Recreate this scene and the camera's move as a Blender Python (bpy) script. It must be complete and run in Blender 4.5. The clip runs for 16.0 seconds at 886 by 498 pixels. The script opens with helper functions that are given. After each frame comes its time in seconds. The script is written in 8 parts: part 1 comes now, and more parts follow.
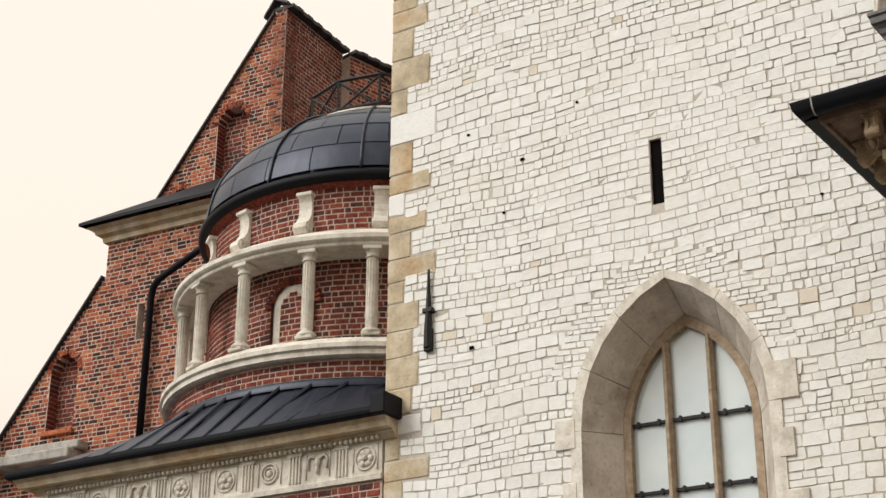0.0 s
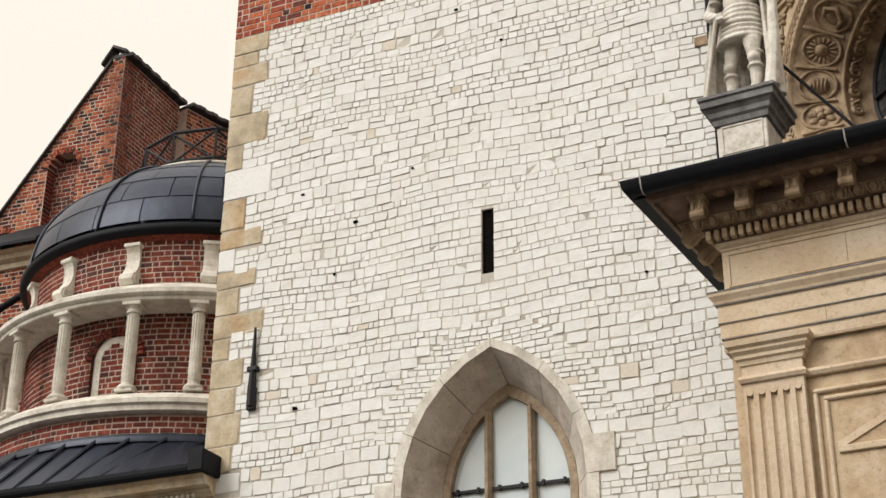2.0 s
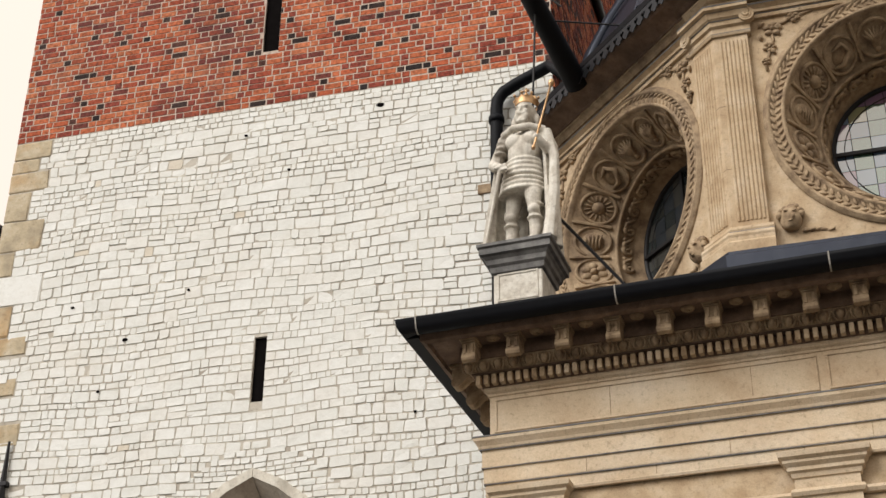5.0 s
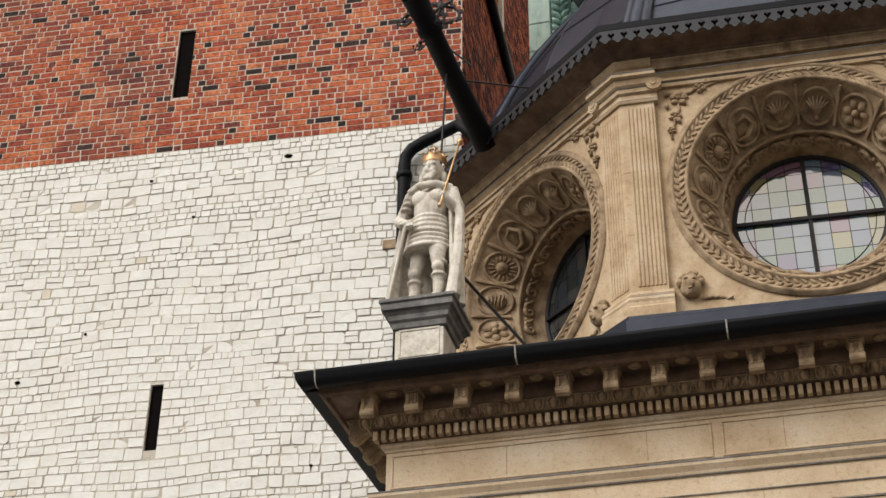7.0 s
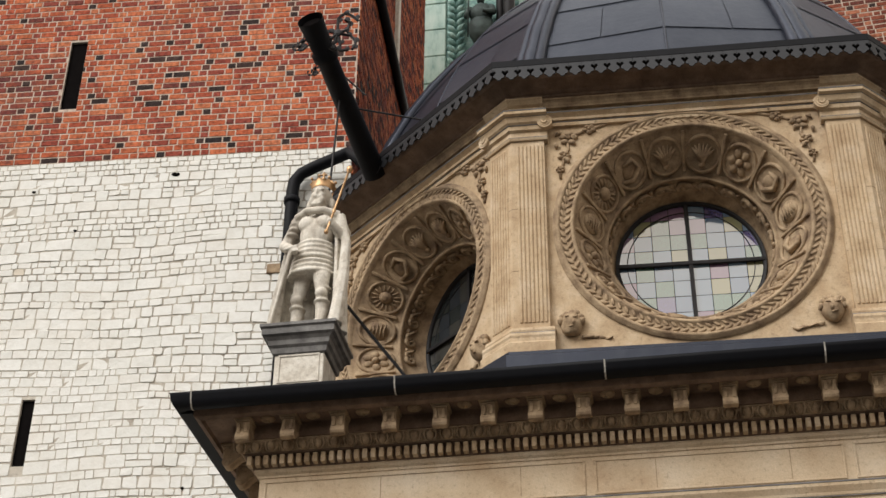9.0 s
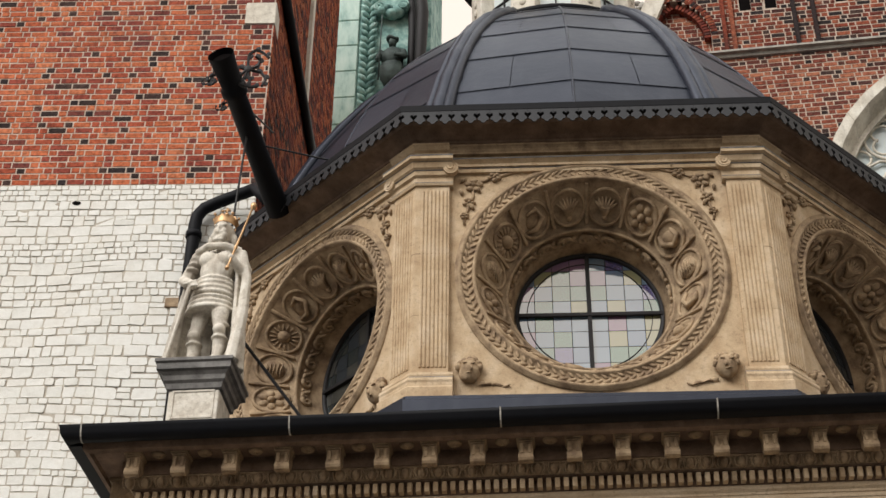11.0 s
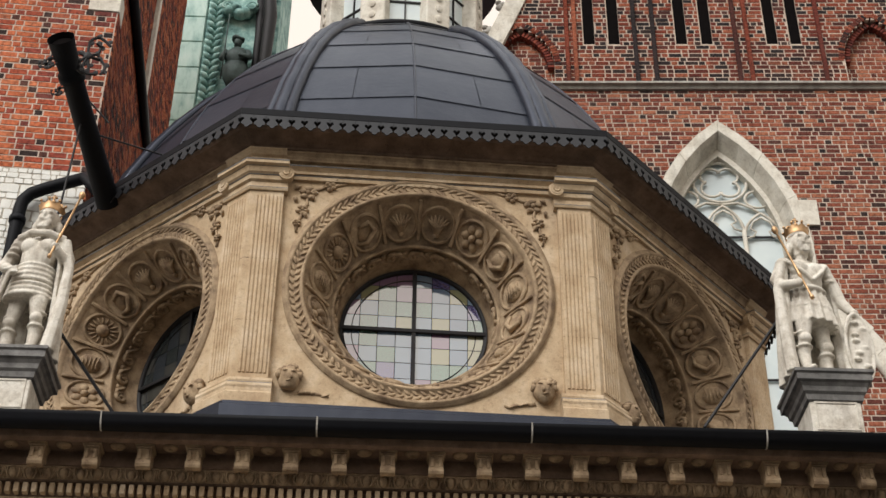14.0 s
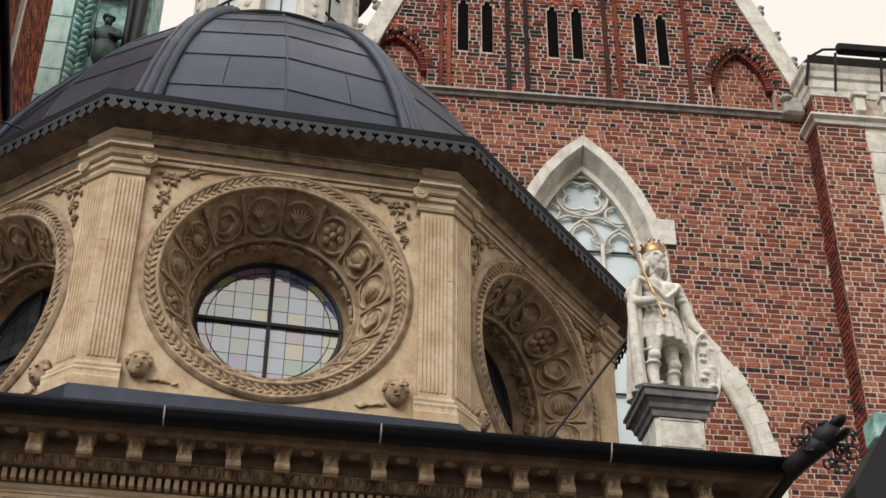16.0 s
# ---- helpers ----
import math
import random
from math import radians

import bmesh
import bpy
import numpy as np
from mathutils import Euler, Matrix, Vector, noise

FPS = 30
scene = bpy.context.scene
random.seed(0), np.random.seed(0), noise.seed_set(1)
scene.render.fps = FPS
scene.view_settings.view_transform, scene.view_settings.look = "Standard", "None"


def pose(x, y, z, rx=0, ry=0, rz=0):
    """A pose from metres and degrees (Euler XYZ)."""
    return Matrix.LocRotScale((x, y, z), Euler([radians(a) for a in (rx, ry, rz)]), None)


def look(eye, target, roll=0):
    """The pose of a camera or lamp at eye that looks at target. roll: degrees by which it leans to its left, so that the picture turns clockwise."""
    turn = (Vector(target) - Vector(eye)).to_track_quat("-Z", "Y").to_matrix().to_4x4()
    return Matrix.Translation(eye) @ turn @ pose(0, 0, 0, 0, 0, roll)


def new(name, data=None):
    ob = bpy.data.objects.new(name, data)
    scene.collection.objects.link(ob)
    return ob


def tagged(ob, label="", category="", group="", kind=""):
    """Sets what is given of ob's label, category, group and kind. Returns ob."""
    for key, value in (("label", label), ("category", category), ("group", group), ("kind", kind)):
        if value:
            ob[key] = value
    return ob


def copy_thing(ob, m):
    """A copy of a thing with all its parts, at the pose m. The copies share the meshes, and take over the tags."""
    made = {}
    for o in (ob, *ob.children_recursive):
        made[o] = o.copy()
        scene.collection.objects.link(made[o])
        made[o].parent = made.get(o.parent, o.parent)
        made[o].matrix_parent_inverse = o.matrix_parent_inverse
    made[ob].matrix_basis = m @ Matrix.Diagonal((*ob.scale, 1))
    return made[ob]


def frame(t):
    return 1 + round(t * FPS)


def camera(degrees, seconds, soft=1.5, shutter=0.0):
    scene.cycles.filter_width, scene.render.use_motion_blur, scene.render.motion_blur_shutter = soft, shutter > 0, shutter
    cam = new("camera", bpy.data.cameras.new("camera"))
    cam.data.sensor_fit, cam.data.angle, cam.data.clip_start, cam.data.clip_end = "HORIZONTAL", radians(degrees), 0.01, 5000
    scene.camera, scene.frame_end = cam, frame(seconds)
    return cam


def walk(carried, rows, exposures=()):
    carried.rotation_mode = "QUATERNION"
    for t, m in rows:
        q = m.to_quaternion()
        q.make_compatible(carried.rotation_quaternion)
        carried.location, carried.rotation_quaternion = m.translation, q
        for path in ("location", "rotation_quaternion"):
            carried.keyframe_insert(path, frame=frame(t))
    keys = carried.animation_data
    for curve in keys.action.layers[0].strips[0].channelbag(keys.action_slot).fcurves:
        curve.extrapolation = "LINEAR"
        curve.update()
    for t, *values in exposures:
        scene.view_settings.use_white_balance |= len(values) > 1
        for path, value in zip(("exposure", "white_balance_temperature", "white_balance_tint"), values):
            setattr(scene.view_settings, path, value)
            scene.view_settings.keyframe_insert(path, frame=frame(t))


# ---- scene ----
cam = camera(32.39, 16.0)
EYE = 1.6
ROWS = [  # seconds, pitch, lean, turn of a camera on a tripod
    (0.0, 112.85, -0.27, 35.84),
    (0.5, 113.13, -0.28, 34.02),
    (1.0, 113.86, -0.27, 32.13),
    (1.5, 114.46, -0.31, 30.57),
    (2.0, 115.24, -0.33, 28.84),
    (2.5, 116.15, -0.36, 27.34),
    (3.0, 117.02, -0.39, 25.49),
    (3.5, 117.71, -0.44, 23.82),
    (4.0, 118.64, -0.47, 21.97),
    (4.5, 119.49, -0.47, 20.54),
    (5.0, 120.30, -0.42, 19.32),
    (7.5, 122.84, -0.48, 13.85),
    (8.0, 123.22, -0.49, 12.50),
    (8.5, 123.38, -0.49, 11.17),
    (9.0, 123.58, -0.50, 9.89),
    (11.5, 125.53, -0.46, 4.29),
    (12.0, 125.66, -0.47, 3.08),
    (12.5, 125.72, -0.47, 1.95),
    (13.0, 125.74, -0.46, 0.54),
    (13.5, 125.75, -0.47, -0.78),
    (14.0, 125.76, -0.48, -2.38),
    (14.5, 125.78, -0.47, -4.06),
    (15.0, 125.78, -0.42, -5.72),
    (15.5, 125.79, -0.44, -7.24),
    (16.0, 125.80, -0.47, -8.81),
]
# the exposure settles a little as the bright wall leaves the view
EXPOSURES = [(0.0, -0.12, 6500, 10), (13.5, -0.12, 6450, 10), (16.0, -0.18, 6250, 10)]
walk(cam, [(t, pose(0, 0, EYE, a, b, c)) for t, a, b, c in ROWS], EXPOSURES)

# ---------------------------------------------------------------- light
world = bpy.data.worlds.new("overcast")
scene.world = world
world.use_nodes = True
wn, wl = world.node_tree.nodes, world.node_tree.links
# an overcast sky: a veiled blue one behind cream cloud that is brighter overhead than at the horizon
sky = wn.new("ShaderNodeTexSky")
sky.sky_type, sky.sun_disc = "NISHITA", False
sky.sun_elevation, sky.sun_rotation = radians(38), radians(213)
sky.air_density, sky.dust_density = 1.0, 6.0
tc = wn.new("ShaderNodeTexCoord")
sep = wn.new("ShaderNodeSeparateXYZ")
wl.new(tc.outputs["Generated"], sep.inputs[0])
lum = wn.new("ShaderNodeValToRGB")
for el, (p_, c_) in zip((lum.color_ramp.elements[0], lum.color_ramp.elements[1], lum.color_ramp.elements.new(0.35), lum.color_ramp.elements.new(0.72)), ((0.0, (0.42, 0.375, 0.33)), (1.0, (1.0, 0.94, 0.86)), (0.3, (0.665, 0.595, 0.515)), (0.72, (0.7, 0.63, 0.55)))):
    el.position, el.color = p_, (*c_, 1)
wl.new(sep.outputs[2], lum.inputs[0])
gain = wn.new("ShaderNodeVectorMath")
gain.operation = "SCALE"
gain.inputs[3].default_value = 17.4
wl.new(lum.outputs[0], gain.inputs[0])
cloud = wn.new("ShaderNodeMix")
cloud.data_type = "RGBA"
cloud.inputs[0].default_value = 0.95
wl.new(sky.outputs[0], cloud.inputs[6])
wl.new(gain.outputs[0], cloud.inputs[7])
wl.new(cloud.outputs[2], wn["Background"].inputs[0])
wn["Background"].inputs[1].default_value = 0.1

sun = new("sun", bpy.data.lights.new("sun", "SUN"))
sun.data.energy, sun.data.angle, sun.data.color = 2.9, radians(36), (1.0, 0.985, 0.96)
sun.matrix_world = look((-9, -14, 13.2), (0, 0, 0))

# ---------------------------------------------------------------- materials
def mat(name, build):
    m = bpy.data.materials.new(name)
    m.use_nodes = True
    nt = m.node_tree
    b = nt.nodes["Principled BSDF"]
    build(nt, b)
    return m


def node(nt, kind, **kw):
    n = nt.nodes.new(kind)
    for k, v in kw.items():
        n.inputs[k].default_value = v
    return n


def coords(nt, scale=1.0):
    tc = nt.nodes.new("ShaderNodeTexCoord")
    mp = nt.nodes.new("ShaderNodeMapping")
    mp.inputs["Scale"].default_value = (scale, scale, scale) if not hasattr(scale, "__len__") else scale
    nt.links.new(tc.outputs["Object"], mp.inputs[0])
    return mp.outputs[0]


def world_coords(nt, scale=(1, 1, 1)):
    g = nt.nodes.new("ShaderNodeNewGeometry")
    mp = nt.nodes.new("ShaderNodeMapping")
    mp.inputs["Scale"].default_value = scale
    nt.links.new(g.outputs["Position"], mp.inputs[0])
    return mp.outputs[0]


def ramp(nt, fac, stops, mode="LINEAR"):
    r = nt.nodes.new("ShaderNodeValToRGB")
    r.color_ramp.interpolation = mode
    e = r.color_ramp.elements
    while len(e) < len(stops):
        e.new(0.5)
    for el, (p, c) in zip(e, stops):
        el.position, el.color = p, (*c, 1)
    nt.links.new(fac, r.inputs[0])
    return r.outputs[0]


def noise_tex(nt, co, scale, detail=4.0, rough=0.55):
    n = node(nt, "ShaderNodeTexNoise", Scale=scale, Detail=detail, Roughness=rough)
    nt.links.new(co, n.inputs["Vector"])
    return n.outputs[0]


def mixc(nt, fac, a, b, blend="MIX"):
    m = nt.nodes.new("ShaderNodeMix")
    m.data_type, m.blend_type = "RGBA", blend
    for sock, v in ((m.inputs[0], fac), (m.inputs[6], a), (m.inputs[7], b)):
        if hasattr(v, "is_linked"):
            nt.links.new(v, sock)
        elif hasattr(v, "__len__"):
            sock.default_value = (*v, 1)
        else:
            sock.default_value = v
    return m.outputs[2]


def bump(nt, b, height, strength=0.3, dist=0.01):
    n = node(nt, "ShaderNodeBump", Strength=strength, Distance=dist)
    nt.links.new(height, n.inputs["Height"])
    nt.links.new(n.outputs[0], b.inputs["Normal"])


def piece_random(nt):
    """A random value for each piece, joined or single."""
    g = nt.nodes.new("ShaderNodeNewGeometry")
    o = nt.nodes.new("ShaderNodeObjectInfo")
    add = nt.nodes.new("ShaderNodeMath")
    add.operation = "ADD"
    nt.links.new(g.outputs["Random Per Island"], add.inputs[0])
    nt.links.new(o.outputs["Random"], add.inputs[1])
    fr = nt.nodes.new("ShaderNodeMath")
    fr.operation = "FRACT"
    nt.links.new(add.outputs[0], fr.inputs[0])
    return fr.outputs[0]


def stone_mat(name, base, dark, light, stain, scale=6.0, rough=0.85, stain_amount=0.5, bumps=0.35, streak=False):
    def build(nt, b):
        co = world_coords(nt)
        n1 = noise_tex(nt, co, scale, 6)
        c = ramp(nt, n1, [(0.3, dark), (0.5, base), (0.72, light)])
        st = world_coords(nt, (2.2, 2.2, 0.5)) if streak else world_coords(nt)
        n2 = noise_tex(nt, st, 1.1, 5, 0.65)
        k = ramp(nt, n2, [(0.5, (0, 0, 0)), (0.72, (stain_amount,) * 3)])
        c = mixc(nt, k, c, stain)
        n3 = noise_tex(nt, co, 60, 3)
        c = mixc(nt, 0.3, c, ramp(nt, n3, [(0.3, (0.5, 0.5, 0.5)), (0.7, (1, 1, 1))]), "MULTIPLY")
        n4 = noise_tex(nt, co, 17, 8, 0.7)
        c = mixc(nt, 0.65, c, ramp(nt, n4, [(0.32, (0.5, 0.46, 0.42)), (0.44, (0.95, 0.94, 0.93)), (0.7, (1.1, 1.1, 1.1))]), "MULTIPLY")
        nt.links.new(c, b.inputs["Base Color"])
        b.inputs["Roughness"].default_value = rough
        bump(nt, b, noise_tex(nt, co, 35, 5), bumps, 0.01)
    return mat(name, build)


def brick_mat(name, stops, stain, stain_amount=0.35):
    def build(nt, b):
        co = world_coords(nt)
        r = piece_random(nt)
        c = ramp(nt, r, stops, "CONSTANT")
        n1 = noise_tex(nt, co, 18, 5)
        c = mixc(nt, 0.75, c, ramp(nt, n1, [(0.32, (0.3, 0.26, 0.25)), (0.6, (1.18, 1.16, 1.14))]), "MULTIPLY")
        n5 = noise_tex(nt, co, 2.3, 4, 0.6)
        c = mixc(nt, 0.5, c, ramp(nt, n5, [(0.3, (0.55, 0.5, 0.48)), (0.6, (1.1, 1.1, 1.1))]), "MULTIPLY")
        n2 = noise_tex(nt, co, 0.5, 4, 0.6)
        n6 = noise_tex(nt, co, 5.0, 4, 0.6)
        k = ramp(nt, mixc(nt, 0.35, n2, n6), [(0.5, (0, 0, 0)), (0.66, (stain_amount,) * 3)])
        c = mixc(nt, k, c, stain)
        nt.links.new(c, b.inputs["Base Color"])
        b.inputs["Roughness"].default_value = 0.9
        b.inputs["Specular IOR Level"].default_value = 0.15
        bump(nt, b, noise_tex(nt, co, 45, 5), 0.5, 0.01)
    return mat(name, build)


def _white(nt, b):
    co = world_coords(nt)
    r = piece_random(nt)
    c = ramp(nt, r, [(0.0, (0.73, 0.73, 0.69)), (0.35, (0.77, 0.77, 0.735)), (0.8, (0.745, 0.735, 0.69)), (0.993, (0.66, 0.6, 0.5))], "CONSTANT")
    n = noise_tex(nt, co, 9, 6)
    c = mixc(nt, 0.3, c, ramp(nt, n, [(0.3, (0.74, 0.71, 0.66)), (0.55, (1, 1, 1))]), "MULTIPLY")
    n2 = noise_tex(nt, co, 0.7, 4, 0.6)
    k = ramp(nt, n2, [(0.52, (0, 0, 0)), (0.75, (0.35,) * 3)])
    c = mixc(nt, k, c, (0.7, 0.64, 0.55))
    nt.links.new(c, b.inputs["Base Color"])
    b.inputs["Roughness"].default_value = 0.85
    bump(nt, b, noise_tex(nt, co, 22, 6), 0.5, 0.015)
M_WHITE = mat("white_limestone", _white)
M_MORTAR_W = stone_mat("grey_mortar", (0.5, 0.455, 0.385), (0.36, 0.32, 0.265), (0.62, 0.58, 0.5), (0.28, 0.25, 0.2), 1.6)
M_MORTAR_B = stone_mat("pale_mortar", (0.58, 0.47, 0.39), (0.44, 0.34, 0.28), (0.68, 0.57, 0.49), (0.36, 0.27, 0.22), 10)
M_MORTAR_D = stone_mat("pink_mortar", (0.57, 0.45, 0.37), (0.42, 0.32, 0.26), (0.66, 0.54, 0.46), (0.2, 0.13, 0.1), 10)
M_MORTAR_T = stone_mat("tan_mortar", (0.55, 0.445, 0.365), (0.41, 0.32, 0.255), (0.64, 0.54, 0.45), (0.22, 0.16, 0.12), 10)
M_BRICK_O = brick_mat("orange_brick", [(0.0, (0.43, 0.11, 0.052)), (0.22, (0.49, 0.145, 0.068)), (0.45, (0.36, 0.085, 0.046)), (0.68, (0.53, 0.18, 0.088)), (0.8, (0.28, 0.066, 0.045)), (0.96, (0.17, 0.05, 0.04))], (0.09, 0.035, 0.038), 0.62)
M_BRICK_R = brick_mat("dark_red_brick", [(0.0, (0.25, 0.076, 0.046)), (0.22, (0.33, 0.116, 0.07)), (0.42, (0.19, 0.056, 0.038)), (0.58, (0.38, 0.148, 0.086)), (0.76, (0.14, 0.046, 0.035)), (0.93, (0.08, 0.035, 0.03))], (0.11, 0.042, 0.034))
M_BRICK_G = brick_mat("sooty_brick", [(0.0, (0.2, 0.05, 0.03)), (0.22, (0.27, 0.075, 0.042)), (0.42, (0.14, 0.036, 0.026)), (0.58, (0.31, 0.1, 0.056)), (0.68, (0.07, 0.026, 0.022)), (0.8, (0.028, 0.023, 0.024))], (0.05, 0.028, 0.026), 0.6)
M_BURNT = brick_mat("burnt_brick", [(0.0, (0.042, 0.029, 0.027)), (0.35, (0.065, 0.04, 0.035)), (0.6, (0.029, 0.022, 0.023)), (0.8, (0.1, 0.045, 0.036))], (0.03, 0.022, 0.022), 0.3)
M_BRICK_L = brick_mat("weathered_brick", [(0.0, (0.32, 0.075, 0.036)), (0.2, (0.42, 0.12, 0.05)), (0.38, (0.2, 0.045, 0.028)), (0.55, (0.46, 0.15, 0.068)), (0.7, (0.12, 0.036, 0.027)), (0.86, (0.055, 0.03, 0.026))], (0.14, 0.042, 0.03), 0.5)
M_BRICK_D = brick_mat("deep_red_brick", [(0.0, (0.2, 0.05, 0.036)), (0.35, (0.25, 0.068, 0.045)), (0.65, (0.15, 0.042, 0.034)), (0.88, (0.09, 0.04, 0.035))], (0.08, 0.035, 0.03))
M_SAND = stone_mat("golden_sandstone", (0.55, 0.415, 0.265), (0.44, 0.31, 0.185), (0.65, 0.525, 0.375), (0.3, 0.2, 0.12), 3.0, 0.85, 0.42, 0.5, True)
M_SAND_PALE = stone_mat("pale_dressed_sandstone", (0.63, 0.5, 0.345), (0.53, 0.4, 0.26), (0.7, 0.59, 0.45), (0.44, 0.29, 0.17), 1.4, 0.85, 0.5, 0.4)
# sandstone turned brown: the shade under the eaves is put into its colour
M_EAVES_SHADE = stone_mat("eaves_shade_stone", (0.19, 0.125, 0.085), (0.12, 0.078, 0.052), (0.27, 0.18, 0.125), (0.07, 0.048, 0.035), 4.0, 0.9, 0.6, 0.4)
# darker than the plain sandstone: shade of carved recesses is put into the colour
M_SAND_CARVED = stone_mat("shade_toned_carved_sandstone", (0.375, 0.27, 0.165), (0.19, 0.125, 0.075), (0.52, 0.39, 0.25), (0.12, 0.08, 0.052), 6.0, 0.85, 0.6, 0.8)
M_QUOIN = stone_mat("ochre_quoin", (0.53, 0.44, 0.3), (0.37, 0.31, 0.22), (0.66, 0.59, 0.46), (0.5, 0.3, 0.12), 3.2, 0.9, 0.75)
M_TRIM = stone_mat("pale_limestone", (0.71, 0.67, 0.58), (0.55, 0.5, 0.42), (0.79, 0.76, 0.68), (0.3, 0.27, 0.22), 4.0, 0.85, 0.6, 0.35, True)
M_SOFFIT = stone_mat("grey_reveal_stone", (0.64, 0.58, 0.5), (0.46, 0.4, 0.34), (0.73, 0.68, 0.61), (0.3, 0.24, 0.19), 1.6, 0.85, 0.75)
M_STATUE = stone_mat("weathered_white_stone", (0.68, 0.64, 0.56), (0.48, 0.43, 0.36), (0.77, 0.74, 0.67), (0.26, 0.22, 0.18), 7.0, 0.8, 0.75, 0.35, True)
M_GREYSTONE = stone_mat("grey_stone", (0.4, 0.38, 0.34), (0.28, 0.26, 0.23), (0.5, 0.48, 0.44), (0.14, 0.13, 0.12), 4.0, 0.8, 0.6, 0.25, True)


def _lead(nt, b):
    co = world_coords(nt)
    r = piece_random(nt)
    c = ramp(nt, r, [(0, (0.02, 0.025, 0.04)), (0.5, (0.031, 0.037, 0.056)), (1, (0.013, 0.017, 0.029))])
    n = noise_tex(nt, world_coords(nt, (1.5, 1.5, 0.6)), 2.5, 6, 0.65)
    c = mixc(nt, ramp(nt, n, [(0.45, (0, 0, 0)), (0.75, (0.5,) * 3)]), c, (0.046, 0.053, 0.068))
    nt.links.new(c, b.inputs["Base Color"])
    b.inputs["Metallic"].default_value = 0.5
    b.inputs["Roughness"].default_value = 0.42
    bump(nt, b, noise_tex(nt, co, 6, 5), 0.25, 0.02)
M_LEAD = mat("lead_sheet", _lead)


def plain(name, col, rough, metal=0.0, var=0.3, scale=8):
    def build(nt, b):
        n = noise_tex(nt, world_coords(nt), scale, 5)
        c = mixc(nt, var, col, ramp(nt, n, [(0.3, tuple(v * 0.35 for v in col)), (0.7, tuple(min(1, v * 1.35) for v in col))]))
        nt.links.new(c, b.inputs["Base Color"])
        b.inputs["Roughness"].default_value, b.inputs["Metallic"].default_value = rough, metal
    return mat(name, build)


M_GUTTER = plain("dark_painted_metal", (0.006, 0.0066, 0.009), 0.6, 0.0)
M_GUTTER.node_tree.nodes["Principled BSDF"].inputs["Specular IOR Level"].default_value = 0.14
M_FRINGE = plain("weathered_zinc", (0.016, 0.0175, 0.022), 0.6, 0.1)
M_FRAME = stone_mat("brown_frame_stone", (0.37, 0.28, 0.19), (0.26, 0.19, 0.125), (0.47, 0.38, 0.28), (0.2, 0.15, 0.11), 8.0)
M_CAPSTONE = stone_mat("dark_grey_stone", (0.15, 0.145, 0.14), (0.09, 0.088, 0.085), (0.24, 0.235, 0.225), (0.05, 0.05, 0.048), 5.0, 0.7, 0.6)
M_IRON = plain("black_iron", (0.016, 0.015, 0.016), 0.6, 0.5)
M_GOLD = plain("gilding", (0.55, 0.36, 0.2), 0.5, 1.0, 0.6)
M_DARK = plain("unlit_interior", (0.008, 0.007, 0.007), 1.0)
M_DARK.node_tree.nodes["Principled BSDF"].inputs["Specular IOR Level"].default_value = 0.0
M_GROUND = stone_mat("paving", (0.05, 0.048, 0.045), (0.035, 0.033, 0.03), (0.065, 0.062, 0.058), (0.03, 0.03, 0.028), 1.0)
# kept dark for the unseen wall that cuts low light
M_LIGHT_BLOCK = stone_mat("dark_light_block", (0.1, 0.09, 0.075), (0.06, 0.055, 0.045), (0.14, 0.125, 0.105), (0.05, 0.05, 0.04), 1.0)
M_ROOFTILE = plain("dark_roof", (0.04, 0.036, 0.036), 0.7, 0.1)


def _glass(nt, b):
    n = noise_tex(nt, world_coords(nt), 1.2, 3)
    c = ramp(nt, n, [(0.35, (0.55, 0.63, 0.65)), (0.65, (0.64, 0.71, 0.71))])
    nt.links.new(c, b.inputs["Base Color"])
    b.inputs["Roughness"].default_value = 0.12
    b.inputs["Specular IOR Level"].default_value = 0.9
M_GLASS = mat("milky_window_glass", _glass)


def _stained(nt, b):
    r = piece_random(nt)
    c = ramp(nt, r, [(0, (0.12, 0.19, 0.29)), (0.2, (0.27, 0.27, 0.15)), (0.36, (0.09, 0.2, 0.16)), (0.52, (0.1, 0.09, 0.24)), (0.66, (0.16, 0.24, 0.33)), (0.86, (0.2, 0.12, 0.21))], "CONSTANT")
    nt.links.new(c, b.inputs["Base Color"])
    b.inputs["Roughness"].default_value = 0.04
    b.inputs["IOR"].default_value = 2.5
    b.inputs["Specular IOR Level"].default_value = 0.9
M_STAINED = mat("pastel_stained_glass", _stained)


# dark version of the stained glass, for panes with no light behind
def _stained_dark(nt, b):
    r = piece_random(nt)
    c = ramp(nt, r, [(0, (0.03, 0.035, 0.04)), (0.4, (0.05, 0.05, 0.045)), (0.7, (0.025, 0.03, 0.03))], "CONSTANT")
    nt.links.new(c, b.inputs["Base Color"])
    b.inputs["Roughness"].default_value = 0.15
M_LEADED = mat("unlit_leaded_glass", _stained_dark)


def _copper(nt, b):
    n = noise_tex(nt, world_coords(nt), 3, 6, 0.65)
    c = ramp(nt, n, [(0.3, (0.035, 0.1, 0.1)), (0.48, (0.2, 0.37, 0.34)), (0.66, (0.42, 0.6, 0.55))])
    nt.links.new(c, b.inputs["Base Color"])
    b.inputs["Roughness"].default_value = 0.75
    bump(nt, b, n, 0.4, 0.03)
M_COPPER = mat("verdigris_copper", _copper)


